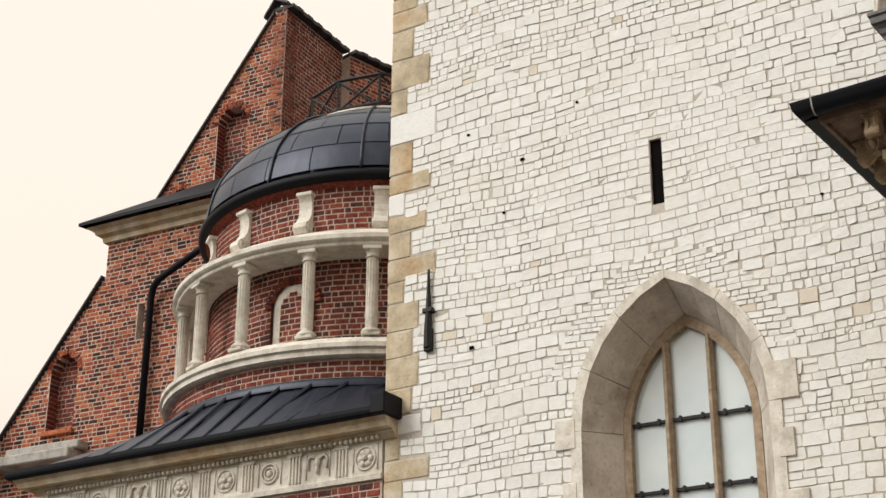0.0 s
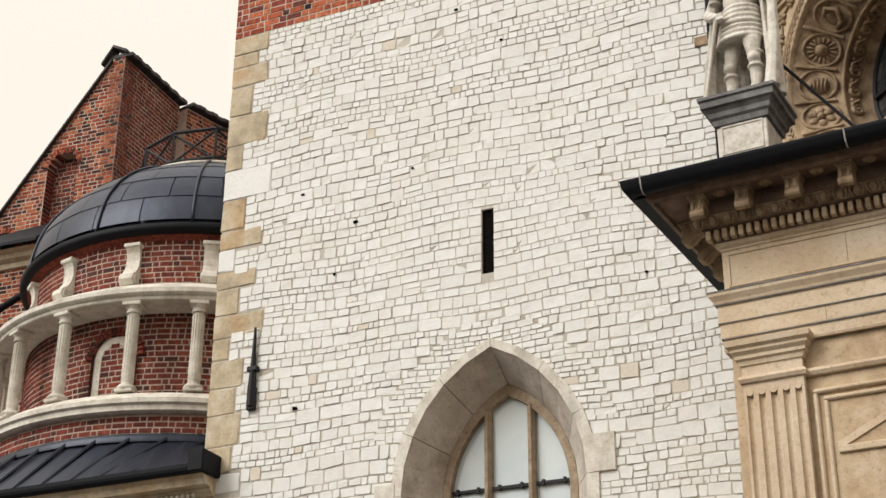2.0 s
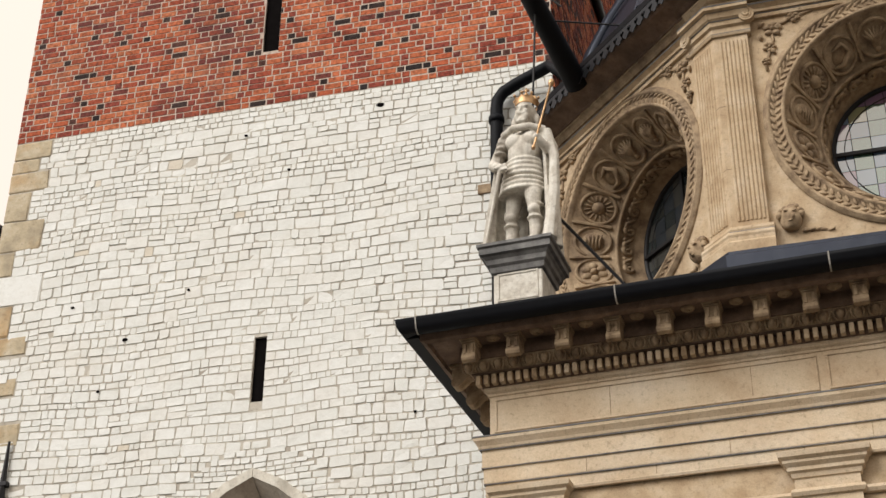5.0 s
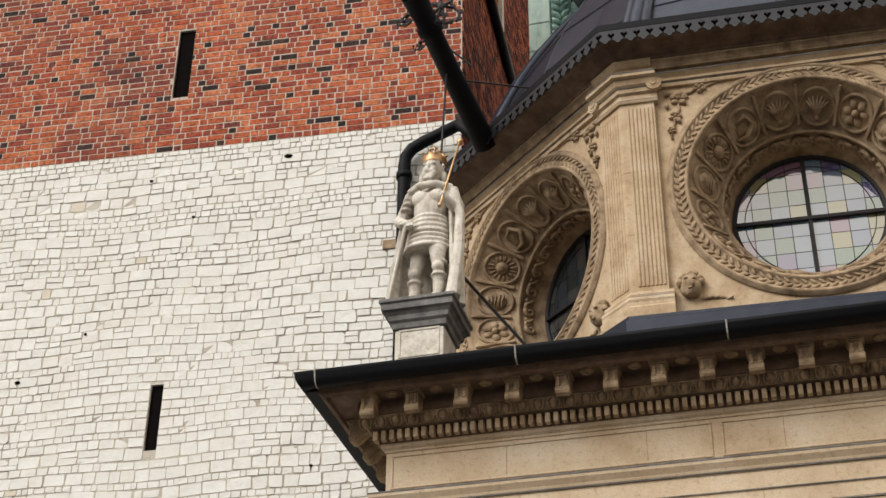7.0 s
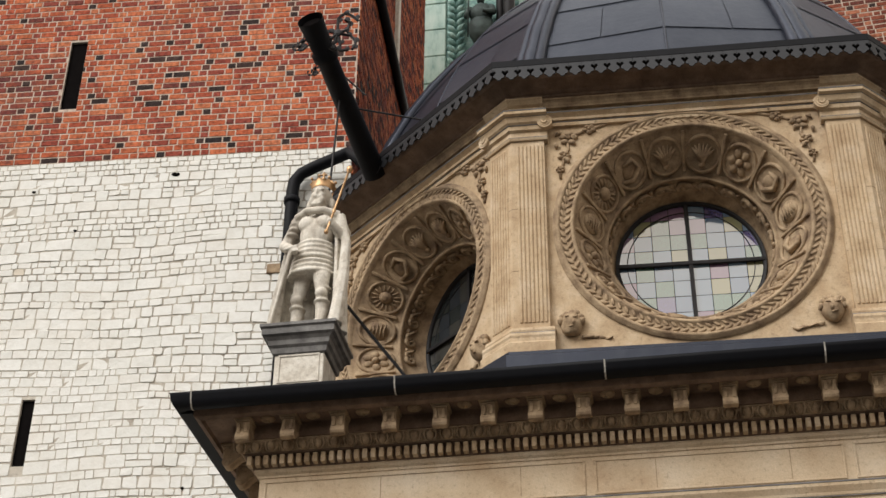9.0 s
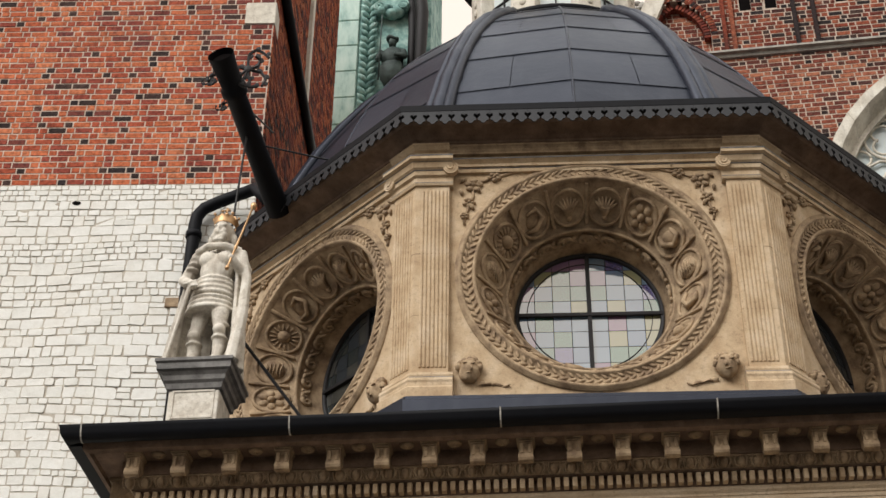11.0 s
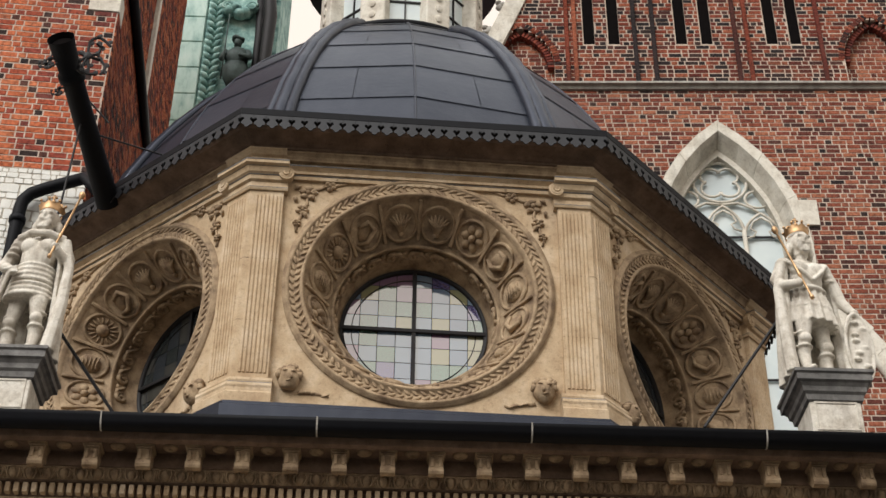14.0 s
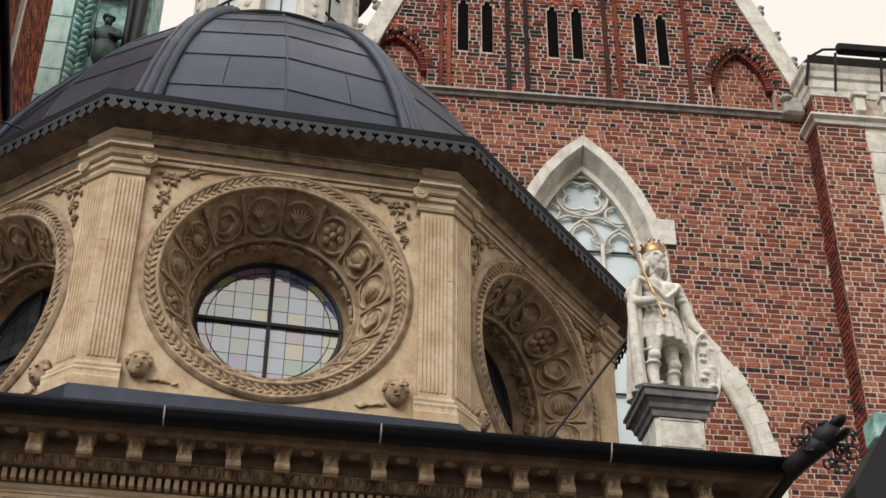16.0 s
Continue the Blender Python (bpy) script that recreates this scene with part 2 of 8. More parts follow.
def _copper_pale(nt, b):
    n = noise_tex(nt, world_coords(nt, (1, 1, 0.35)), 3, 6, 0.65)
    c = ramp(nt, n, [(0.3, (0.2, 0.36, 0.33)), (0.48, (0.46, 0.62, 0.56)), (0.7, (0.6, 0.72, 0.66))])
    nt.links.new(c, b.inputs["Base Color"])
    b.inputs["Roughness"].default_value = 0.7
    bump(nt, b, n, 0.3, 0.02)
M_COPPER_PALE = mat("pale_verdigris_copper", _copper_pale)
M_BRONZE = plain("dark_bronze", (0.05, 0.075, 0.07), 0.6, 0.3, 0.7, 5)

# ---------------------------------------------------------------- mesh helpers
def link(name, verts, faces, material, parent=None, label="", smooth=False):
    me = bpy.data.meshes.new(name)
    me.from_pydata([tuple(v) for v in verts], [], faces)
    me.materials.append(material)
    if smooth:
        me.polygons.foreach_set("use_smooth", [True] * len(me.polygons))
    ob = new(name, me)
    if parent:
        ob.parent = parent
    if label:
        ob["label"] = label
    return ob


def part(name, bm, material, parent=None, label="", smooth=False):
    me = bpy.data.meshes.new(name)
    bmesh.ops.recalc_face_normals(bm, faces=bm.faces)
    bm.to_mesh(me)
    bm.free()
    me.materials.append(material)
    if smooth:
        me.polygons.foreach_set("use_smooth", [True] * len(me.polygons))
    ob = new(name, me)
    if parent:
        ob.parent = parent
    if label:
        ob["label"] = label
    return ob


def empty(name, m=None):
    ob = new(name)
    ob.empty_display_size = 0.2
    if m is not None:
        ob.matrix_basis = m
    return ob


def quad(bm, *pts):
    return bm.faces.new([bm.verts.new(p) for p in pts])


def add_box(bm, x0, x1, y0, y1, z0, z1, bevel=0.0, m=None):
    r = bmesh.ops.create_cube(bm, size=1.0)
    vs = r["verts"]
    for v in vs:
        v.co = Vector((x0 + (v.co.x + 0.5) * (x1 - x0), y0 + (v.co.y + 0.5) * (y1 - y0), z0 + (v.co.z + 0.5) * (z1 - z0)))
    if bevel:
        es = list({e for v in vs for e in v.link_edges})
        out = bmesh.ops.bevel(bm, geom=es, offset=bevel, segments=1, affect="EDGES")
        vs = out["verts"] if not m else list({v for f_ in out["faces"] for v in f_.verts} | {v for v in vs if v.is_valid})
    if m is not None:
        bmesh.ops.transform(bm, matrix=m, verts=[v for v in vs if v.is_valid])


def sweep(bm, profile, path, closed=False, caps=True):
    """A profile of (out, up) points carried along a plan path of (x, y) points, mitred; out is to the right of the way."""
    n = len(path)
    rings = []
    for i in range(n):
        p = Vector(path[i])
        a = (p - Vector(path[i - 1])).normalized() if (i > 0 or closed) else None
        b = (Vector(path[(i + 1) % n]) - p).normalized() if (i < n - 1 or closed) else None
        a, b = a or b, b or a
        na, nb = Vector((a.y, -a.x)), Vector((b.y, -b.x))
        mid = (na + nb).normalized()
        mid /= max(0.2, mid.dot(na))
        rings.append([bm.verts.new((p.x + mid.x * o, p.y + mid.y * o, z)) for o, z in profile])
    m = len(profile)
    for i in range(n if closed else n - 1):
        r0, r1 = rings[i], rings[(i + 1) % n]
        for j in range(m - 1):
            bm.faces.new((r0[j], r1[j], r1[j + 1], r0[j + 1]))
    if caps and not closed:
        for r in (rings[0], rings[-1]):
            if m > 2:
                bm.faces.new(r)


def lathe(bm, profile, cx, cy, a0=0.0, a1=2 * math.pi, n=48):
    full = abs(a1 - a0 - 2 * math.pi) < 1e-6
    rings = []
    for i in range(n if full else n + 1):
        a = a0 + (a1 - a0) * i / n
        rings.append([bm.verts.new((cx + r * math.sin(a), cy - r * math.cos(a), z)) for r, z in profile])
    for i in range(len(rings) if full else len(rings) - 1):
        r0, r1 = rings[i], rings[(i + 1) % len(rings)]
        for j in range(len(profile) - 1):
            bm.faces.new((r0[j], r1[j], r1[j + 1], r0[j + 1]))


def tube(bm, pts, radius, n=10, closed_ends=True):
    """A round pipe through points; radius may be a list."""
    pts = [Vector(p) for p in pts]
    rad = radius if hasattr(radius, "__len__") else [radius] * len(pts)
    rings = []
    side = None
    for i, p in enumerate(pts):
        t = (pts[min(i + 1, len(pts) - 1)] - pts[max(i - 1, 0)]).normalized()
        if side is None:
            side = t.orthogonal().normalized()
        side = (side - t * side.dot(t)).normalized()
        up = t.cross(side)
        rings.append([bm.verts.new(p + (side * math.cos(2 * math.pi * k / n) + up * math.sin(2 * math.pi * k / n)) * rad[i]) for k in range(n)])
    for r0, r1 in zip(rings, rings[1:]):
        for k in range(n):
            bm.faces.new((r0[k], r0[(k + 1) % n], r1[(k + 1) % n], r1[k]))
    if closed_ends:
        bm.faces.new(rings[0][::-1])
        bm.faces.new(rings[-1])


def ball(bm, c, r, seg=10, m=None):
    rr = r if hasattr(r, "__len__") else (r, r, r)
    mm = Matrix.Translation(c) @ (m or Matrix.Identity(4)) @ Matrix.Diagonal((*rr, 1))
    bmesh.ops.create_uvsphere(bm, u_segments=seg, v_segments=max(5, seg * 2 // 3), radius=1.0, matrix=mm)


def roughen(bm, amp=0.012, scale=14.0, seed=0.0):
    """Chisel marks: uneven surfaces on carved stone."""
    for v in bm.verts:
        p = v.co * scale + Vector((seed, seed, seed))
        v.co += Vector((noise.noise(p), noise.noise(p + Vector((31, 7, 3))), noise.noise(p + Vector((5, 19, 41))))) * amp


def gothic(w, spring, apex, bottom, n=10):
    """A pointed arch's outline from bottom left over the apex to bottom right, about u = 0."""
    h = apex - spring
    R = (w * w + h * h) / (2 * w)
    a_end = math.asin(min(1.0, h / R))
    left = [(R - w - R * math.cos(a_end * i / n), spring + R * math.sin(a_end * i / n)) for i in range(n + 1)]
    left[-1] = (0.0, apex)
    right = [(-u, v) for u, v in left[:-1]][::-1]
    return [(-w, bottom)] + left + right + [(w, bottom)]


def gothic_span(w, spring, apex, v):
    """Half the opening's width at height v."""
    if v >= apex:
        return 0.0
    if v <= spring:
        return w
    h = apex - spring
    R = (w * w + h * h) / (2 * w)
    return max(0.0, math.sqrt(max(0.0, R * R - (v - spring) ** 2)) - (R - w))


# ---------------------------------------------------------------- masonry
class Face:
    """A wall's face: u along it, v up, d out of it."""
    def __init__(self, origin, degrees):
        a = radians(degrees)
        self.o, self.u, self.n = np.array(origin, float), np.array((math.cos(a), math.sin(a), 0.0)), np.array((math.sin(a), -math.cos(a), 0.0))
        self.deg = degrees

    def at(self, u, v, d):
        u, v, d = np.asarray(u, float)[..., None], np.asarray(v, float)[..., None], np.asarray(d, float)[..., None]
        return self.o + u * self.u + d * self.n + v * np.array((0, 0, 1.0))

    def p(self, u, v, d=0.0):
        return Vector(self.at(u, v, d))

    def m(self, u, v, d=0.0):
        return Matrix.Translation(self.p(u, v, d)) @ Matrix.Rotation(radians(self.deg), 4, "Z")


class Drum:
    """A round wall's face: u is the arc from the front, to the right."""
    def __init__(self, cx, cy, r):
        self.c, self.r = (cx, cy), r

    def at(self, u, v, d):
        u, v, d = np.asarray(u, float), np.asarray(v, float), np.asarray(d, float)
        a = u / self.r
        return np.stack([self.c[0] + (self.r + d) * np.sin(a), self.c[1] - (self.r + d) * np.cos(a), v + 0 * a], -1)


def cut(spans, a, b):
    out = []
    for s0, s1 in spans:
        if b <= s0 or a >= s1:
            out.append((s0, s1))
            continue
        if a > s0:
            out.append((s0, a))
        if b < s1:
            out.append((b, s1))
    return out


def brick_rects(v0, v1, course, allowed, rng, stretcher=0.27, header=0.13, joint=0.017, wob=0.003):
    """Courses of stretchers and headers, trimmed to the spans that allowed(v) gives."""
    out, k = [], 0
    v = v0
    while v < v1 - course * 0.5:
        for s0, s1 in allowed(v + course / 2):
            u = s0 - rng.uniform(0, 0.3) - (0.2 if k % 2 else 0.0)
            head = k % 2
            while u < s1:
                L = header if head else stretcher
                a, b = max(u, s0), min(u + L, s1)
                if b - a > 0.05:
                    dv = rng.uniform(-wob, wob)
                    out.append((a, b - joint, v + dv, v + dv + course - joint, L - joint if (a == u and b == u + L) else 0))
                u += L
                head = 1 - head if rng.random() < 0.9 else head
        v += course
        k += 1
    return out


def stone_rects(v0, v1, allowed, rng, hmin=0.095, hmax=0.225, joint=0.009, lmin=0.75, lmax=1.95, u_far=40.0):
    """Uneven courses of rubble; some stones span two thin ones."""
    out = []
    v = v0
    while v < v1 - 0.06:
        h = min(rng.uniform(hmin, hmax), v1 - v)
        if v1 - v - h < 0.08:
            h = v1 - v
        for s0, s1 in allowed(v + h / 2):
            u = s0
            while u < s1 - 0.02:
                L = h * rng.uniform(lmin, lmax)
                if s1 - (u + L) < 0.1:
                    L = s1 - u
                if h > 0.2 and rng.random() < 0.3:
                    k = rng.uniform(0.4, 0.6)
                    out.append((u, u + L - joint, v, v + h * k - joint, 0))
                    if L > 0.3 and rng.random() < 0.6:
                        q = rng.uniform(0.4, 0.6)
                        out.append((u, u + L * q - joint, v + h * k, v + h - joint, 0))
                        out.append((u + L * q, u + L - joint, v + h * k, v + h - joint, 0))
                    else:
                        out.append((u, u + L - joint, v + h * k, v + h - joint, 0))
                else:
                    out.append((u, u + L - joint, v, v + h - joint, 0))
                u += L
        v += h
    return out


def split_burnt(rects, rng, share):
    """Sorts out the bricks that are burnt dark: mostly headers, in loose clusters."""
    dark, rest_ = [], []
    for q in rects:
        cluster = 0.5 + 0.5 * math.sin(0.8 * q[0] + 1.7 * q[2]) * math.sin(1.3 * q[0] - 0.9 * q[2] + 1.0)
        chance = share * (0.35 + 1.3 * cluster) * (1.6 if q[1] - q[0] < 0.2 else 0.35)
        (dark if rng.random() < chance else rest_).append(q)
    return dark, rest_


def joined_bricks(name, rects, face, material, parent, rng, proud=0.008, label=""):
    r = np.array([q[:4] for q in rects])
    n = len(r)
    u0, u1, v0, v1 = r.T
    d = proud + rng.uniform(-0.003, 0.004, n)
    e = 0.004
    back = -0.01
    cols = [face.at(u0, v0, back + 0 * d), face.at(u1, v0, back + 0 * d), face.at(u1, v1, back + 0 * d), face.at(u0, v1, back + 0 * d),
            face.at(u0 + e, v0 + e, d), face.at(u1 - e, v0 + e, d), face.at(u1 - e, v1 - e, d), face.at(u0 + e, v1 - e, d)]
    verts = np.stack(cols, 1).reshape(-1, 3)
    base = np.array([(4, 5, 6, 7), (0, 1, 5, 4), (1, 2, 6, 5), (2, 3, 7, 6), (3, 0, 4, 7)])
    faces = (base[None] + 8 * np.arange(n)[:, None, None]).reshape(-1, 4)
    ob = link(name, verts.tolist(), faces.tolist(), material, parent, label)
    ob["kind"] = "stuff"
    return ob


def wave(u, v):
    """How far rubble courses drift up or down along the wall."""
    return (0.03 * np.sin(0.9 * u + 1.3 * v) + 0.018 * np.sin(2.3 * u - 0.8 * v + 2.0)) * np.clip((16.1 - v) / 0.8, 0, 1)


def joined_stones(name, rects, face, material, parent, rng, proud=0.005, label="", wob=0.024):
    r = np.array([q[:4] for q in rects])
    n = len(r)
    u0, u1, v0, v1 = r.T
    w, h = u1 - u0, v1 - v0
    k = np.minimum(np.minimum(w, h) * 0.12, 0.02) * rng.uniform(0.4, 1.3, n)
    px = np.stack([u0 + k, u1 - k, u1, u1, u1 - k, u0 + k, u0, u0], 1)
    py = np.stack([v0, v0, v0 + k, v1 - k, v1, v1, v1 - k, v0 + k], 1)
    lim = np.minimum(wob, np.minimum(w, h) * 0.06)[:, None]
    px = px + rng.uniform(-1, 1, px.shape) * lim
    py = py + rng.uniform(-1, 1, py.shape) * lim
    mx, my = ((u0 + u1) / 2)[:, None], ((v0 + v1) / 2)[:, None]
    s = 0.0
    ins = np.minimum(0.006, np.minimum(w, h) * 0.05)[:, None]
    fx, fy = px - np.sign(px - mx) * ins, py - np.sign(py - my) * ins
    d = (proud + rng.uniform(-0.003, 0.012, n))[:, None] + rng.uniform(-0.004, 0.004, px.shape)
    py, fy = py + wave(px, py), fy + wave(fx, fy)
    verts = np.concatenate([face.at(px, py, np.full(px.shape, -0.02)), face.at(fx, fy, d)], 1).reshape(-1, 3)
    faces = []
    for i in range(n):
        b = 16 * i
        faces.append(tuple(range(b + 8, b + 16)))
        for j in range(8):
            faces.append((b + j, b + (j + 1) % 8, b + 8 + (j + 1) % 8, b + 8 + j))
    ob = link(name, verts.tolist(), faces, material, parent, label)
    ob["kind"] = "stuff"
    return ob


def single_bricks(rects, face, material, parent, limit, rng, proud=0.008, name="brick"):
    """Whole bricks as parts of their own; gives back those that are left for the joined mesh."""
    shapes, left, made = {}, [], 0
    for q in rects:
        if q[4] and made < limit:
            L = round(q[4], 3)
            h = round(q[3] - q[2], 3)
            if L not in shapes:
                bm = bmesh.new()
                e = 0.004
                lo = [bm.verts.new(p) for p in ((0, 0.01, 0), (L, 0.01, 0), (L, 0.01, h), (0, 0.01, h))]
                hi = [bm.verts.new(p) for p in ((e, -proud, e), (L - e, -proud, e), (L - e, -proud, h - e), (e, -proud, h - e))]
                bm.faces.new(hi)
                for j in range(4):
                    bm.faces.new((lo[j], lo[(j + 1) % 4], hi[(j + 1) % 4], hi[j]))
                me = bpy.data.meshes.new(name)
                bmesh.ops.recalc_face_normals(bm, faces=bm.faces)
                bm.to_mesh(me)
                bm.free()
                me.materials.append(material)
                shapes[L] = me
            ob = new(name, shapes[L])
            ob.matrix_basis = face.m(q[0], q[2], float(rng.uniform(-0.003, 0.004)))
            ob.parent = parent
            made += 1
        else:
            left.append(q)
    return left


def single_stones(rects, face, material, parent, limit, rng, proud=0.005, name="stone"):
    """Rubble stones as parts of their own, on a few shared shapes."""
    pool = []
    for i in range(14):
        bm = bmesh.new()
        asp = (1.0, 1.3, 1.6, 2.0, 2.6)[i % 5]
        k = 0.07
        pts = [(k / asp, 0), (1 - k / asp, 0), (1, k), (1, 1 - k), (1 - k / asp, 1), (k / asp, 1), (0, 1 - k), (0, k)]
        pts = [(x + rng.uniform(-0.03, 0.03) / asp, y + rng.uniform(-0.035, 0.035)) for x, y in pts]
        lo = [bm.verts.new((x, 0.02, y)) for x, y in pts]
        hi = [bm.verts.new((0.5 + (x - 0.5) * (1 - 0.045 / asp), -proud + rng.uniform(-0.004, 0.004), 0.5 + (y - 0.5) * 0.955)) for x, y in pts]
        bm.faces.new(hi)
        for j in range(8):
            bm.faces.new((lo[j], lo[(j + 1) % 8], hi[(j + 1) % 8], hi[j]))
        me = bpy.data.meshes.new(name)
        bmesh.ops.recalc_face_normals(bm, faces=bm.faces)
        bm.to_mesh(me)
        bm.free()
        me.materials.append(material)
        pool.append((asp, me))
    for q in rects[:limit]:
        w, h = q[1] - q[0], q[3] - q[2]
        best = sorted(pool, key=lambda s: abs(s[0] - w / h))[:4]
        ob = new(name, best[int(rng.integers(len(best)))][1])
        tilt = math.atan2(float(wave(q[1], q[2]) - wave(q[0], q[2])), w) + rng.uniform(-0.015, 0.015)
        ob.matrix_basis = face.m(q[0], q[2] + float(wave(q[0], q[2])), float(rng.uniform(-0.003, 0.004))) @ Matrix.Rotation(-tilt, 4, "Y") @ Matrix.Diagonal((w, 1, h, 1))
        ob.parent = parent
    return rects[limit:]


def backing(name, face, v0, v1, allowed, depth, material, step=0.06, label=""):
    """A thick wall with real openings: boxes over the spans that allowed(v) gives, run together upwards."""
    runs, v = [], v0
    while v < v1 - 1e-6:
        h = min(step, v1 - v)
        sp = tuple((round(a, 3), round(b, 3)) for a, b in allowed(v + h / 2) if b - a > 0.01)
        if runs and runs[-1][2] == sp:
            runs[-1][1] = v + h
        else:
            runs.append([v, v + h, sp])
        v += h
    verts, faces = [], []
    for a, b, sp in runs:
        for s0, s1 in sp:
            k = len(verts)
            for d in (0.0, -depth):
                for u, z in ((s0, a), (s1, a), (s1, b), (s0, b)):
                    verts.append(face.p(u, z, d))
            faces += [(k, k + 1, k + 2, k + 3), (k + 7, k + 6, k + 5, k + 4)] + [(k + i, k + 4 + i, k + 4 + (i + 1) % 4, k + (i + 1) % 4) for i in range(4)]
    ob = link(name, verts, faces, material)
    return tagged(ob, label, kind="structure")


def arch_blocks(face, uc, outlines, depths, material, parent, count_skip=2, gap=0.004, name="voussoir"):
    """Stones of an arched opening: each spans a few steps of the outlines, which lie at the depths given."""
    n = len(outlines[0])
    i = 0
    while i < n - 1:
        j = min(n - 1, i + count_skip)
        bm = bmesh.new()
        rows_ = []
        for o, d in zip(outlines, depths):
            rows_.append([bm.verts.new(face.p(uc + o[k][0], o[k][1], d)) for k in range(i, j + 1)])
        for r0, r1 in zip(rows_, rows_[1:] + rows_[:1]):
            for k in range(j - i):
                bm.faces.new((r0[k], r0[k + 1], r1[k + 1], r1[k]))
        bm.faces.new([r[0] for r in rows_])
        bm.faces.new([r[-1] for r in rows_][::-1])
        c = sum((v.co for v in bm.verts), Vector()) / len(bm.verts)
        for v in bm.verts:
            dv = v.co - c
            if dv.length > 0:
                v.co -= dv.normalized() * gap
        part(name, bm, material, parent)
        i = j


def subdivide_line(o, n_side):
    """Splits the two straight jambs of an outline into n_side steps."""
    left = [(o[0][0], o[0][1] + (o[1][1] - o[0][1]) * i / n_side) for i in range(n_side)]
    right = [(o[-1][0], o[-2][1] + (o[-1][1] - o[-2][1]) * i / n_side) for i in range(1, n_side + 1)]
    return left + o[1:-1] + right

# ---------------------------------------------------------------- ground
bm = bmesh.new()
bmesh.ops.create_grid(bm, x_segments=2, y_segments=2, size=1500)
tagged(part("ground", bm, M_GROUND), "grey stone-paved yard before the church", kind="structure")
rng = np.random.default_rng(7)

# ---------------------------------------------------------------- bell tower: white rubble below, brick above
TOWER = Face((-14.34, 18.24, 0), 4.0)
TW, TSPLIT, TTOP = 9.47, 16.47, 32.0
WIN_U, WB = 4.87, 3.2
SLIT = (4.73, 4.93, 11.02, 12.12)
BSLIT = (4.46, 4.75, 17.6, 19.1)


def tower_holes(v, spans):
    if v > WB:
        w = gothic_span(1.58, 7.75, 9.97, v)
        if w > 0:
            spans = cut(spans, WIN_U - w, WIN_U + w)
    for a, b, c, d in (SLIT, BSLIT):
        if c < v < d:
            spans = cut(spans, a, b)
    return spans


tower = backing("wall_tower", TOWER, 0, TTOP, lambda v: tower_holes(v, [(0.02, TW - 0.02)]), 0.9, M_MORTAR_W, label="white rubble tower wall with orange brick above")
# the tower's other sides and what closes it above
bm = bmesh.new()
for u0, u1, d0, d1 in ((0.02, 0.92, -8.0, -0.9), (TW - 0.92, TW - 0.02, -8.0, -0.9), (0.02, TW - 0.02, -8.7, -8.0)):
    vs = [TOWER.p(u, 0, d) for u, d in ((u0, d1), (u1, d1), (u1, d0), (u0, d0))]
    lo = [bm.verts.new(p) for p in vs]
    hi = [bm.verts.new(p + Vector((0, 0, TTOP))) for p in vs]
    for j in range(4):
        bm.faces.new((lo[j], lo[(j + 1) % 4], hi[(j + 1) % 4], hi[j]))
    bm.faces.new(hi)
tagged(part("wall_tower_sides", bm, M_MORTAR_D), "brick side walls of the tower", kind="structure")
bm = bmesh.new()
r4 = [bm.verts.new(TOWER.p(u, TTOP, d)) for u, d in ((-0.3, 0.3), (TW + 0.3, 0.3), (TW + 0.3, -9.2), (-0.3, -9.2))]
top = bm.verts.new(TOWER.p(TW / 2, TTOP + 5, -4.4))
bm.faces.new(r4)
for j in range(4):
    bm.faces.new((r4[j], r4[(j + 1) % 4], top))
tagged(part("roof_tower", bm, M_ROOFTILE), "dark pyramid roof of the tower", kind="structure")

# quoins at the free corner
quoins, v, k = [], 3.0, 0
while v < TSPLIT - 0.2:
    h = rng.uniform(0.26, 0.62)
    h = min(h, TSPLIT - v)
    L = (rng.uniform(0.6, 0.95) if k % 2 else rng.uniform(0.3, 0.55))
    quoins.append((v, v + h, L, rng.random() < 0.88))
    v += h
    k += 1


def quoin_len(v):
    for a, b, L, tan in quoins:
        if a <= v < b:
            return L
    return 0.5


for a, b, L, tan in quoins:
    bm = bmesh.new()
    add_box(bm, 0, L - 0.02, -0.015, 0.55, 0, b - a - 0.015)
    bmesh.ops.bevel(bm, geom=list(bm.edges), offset=0.022, segments=2, affect="EDGES", profile=0.5)
    for vt in bm.verts:
        vt.co += Vector((rng.uniform(-0.012, 0.012), rng.uniform(-0.006, 0.006), rng.uniform(-0.012, 0.012)))
    q = part("quoin", bm, M_QUOIN if tan else M_WHITE, tower)
    q.matrix_basis = TOWER.m(0.0, a, 0.0)

def rubble_spans(v):
    """The wall's face left for coursed rubble: the openings and the packing round the arch are cut out."""
    sp = tower_holes(v, [(quoin_len(v), TW)])
    if 8.6 < v < 10.5:
        w = gothic_span(2.04, 7.75, 10.46, v)
        if w > 0:
            sp = cut(sp, WIN_U - w, WIN_U + w)
    return sp


def packing_spans(v):
    """The belt of small stones packed round the arch."""
    w, w0 = gothic_span(2.04, 7.75, 10.46, v), gothic_span(1.58, 7.75, 9.97, v) if v < 9.97 else 0.0
    return [(WIN_U - w, WIN_U - w0), (WIN_U + w0, WIN_U + w)] if w0 > 0 else [(WIN_U - w, WIN_U + w)]


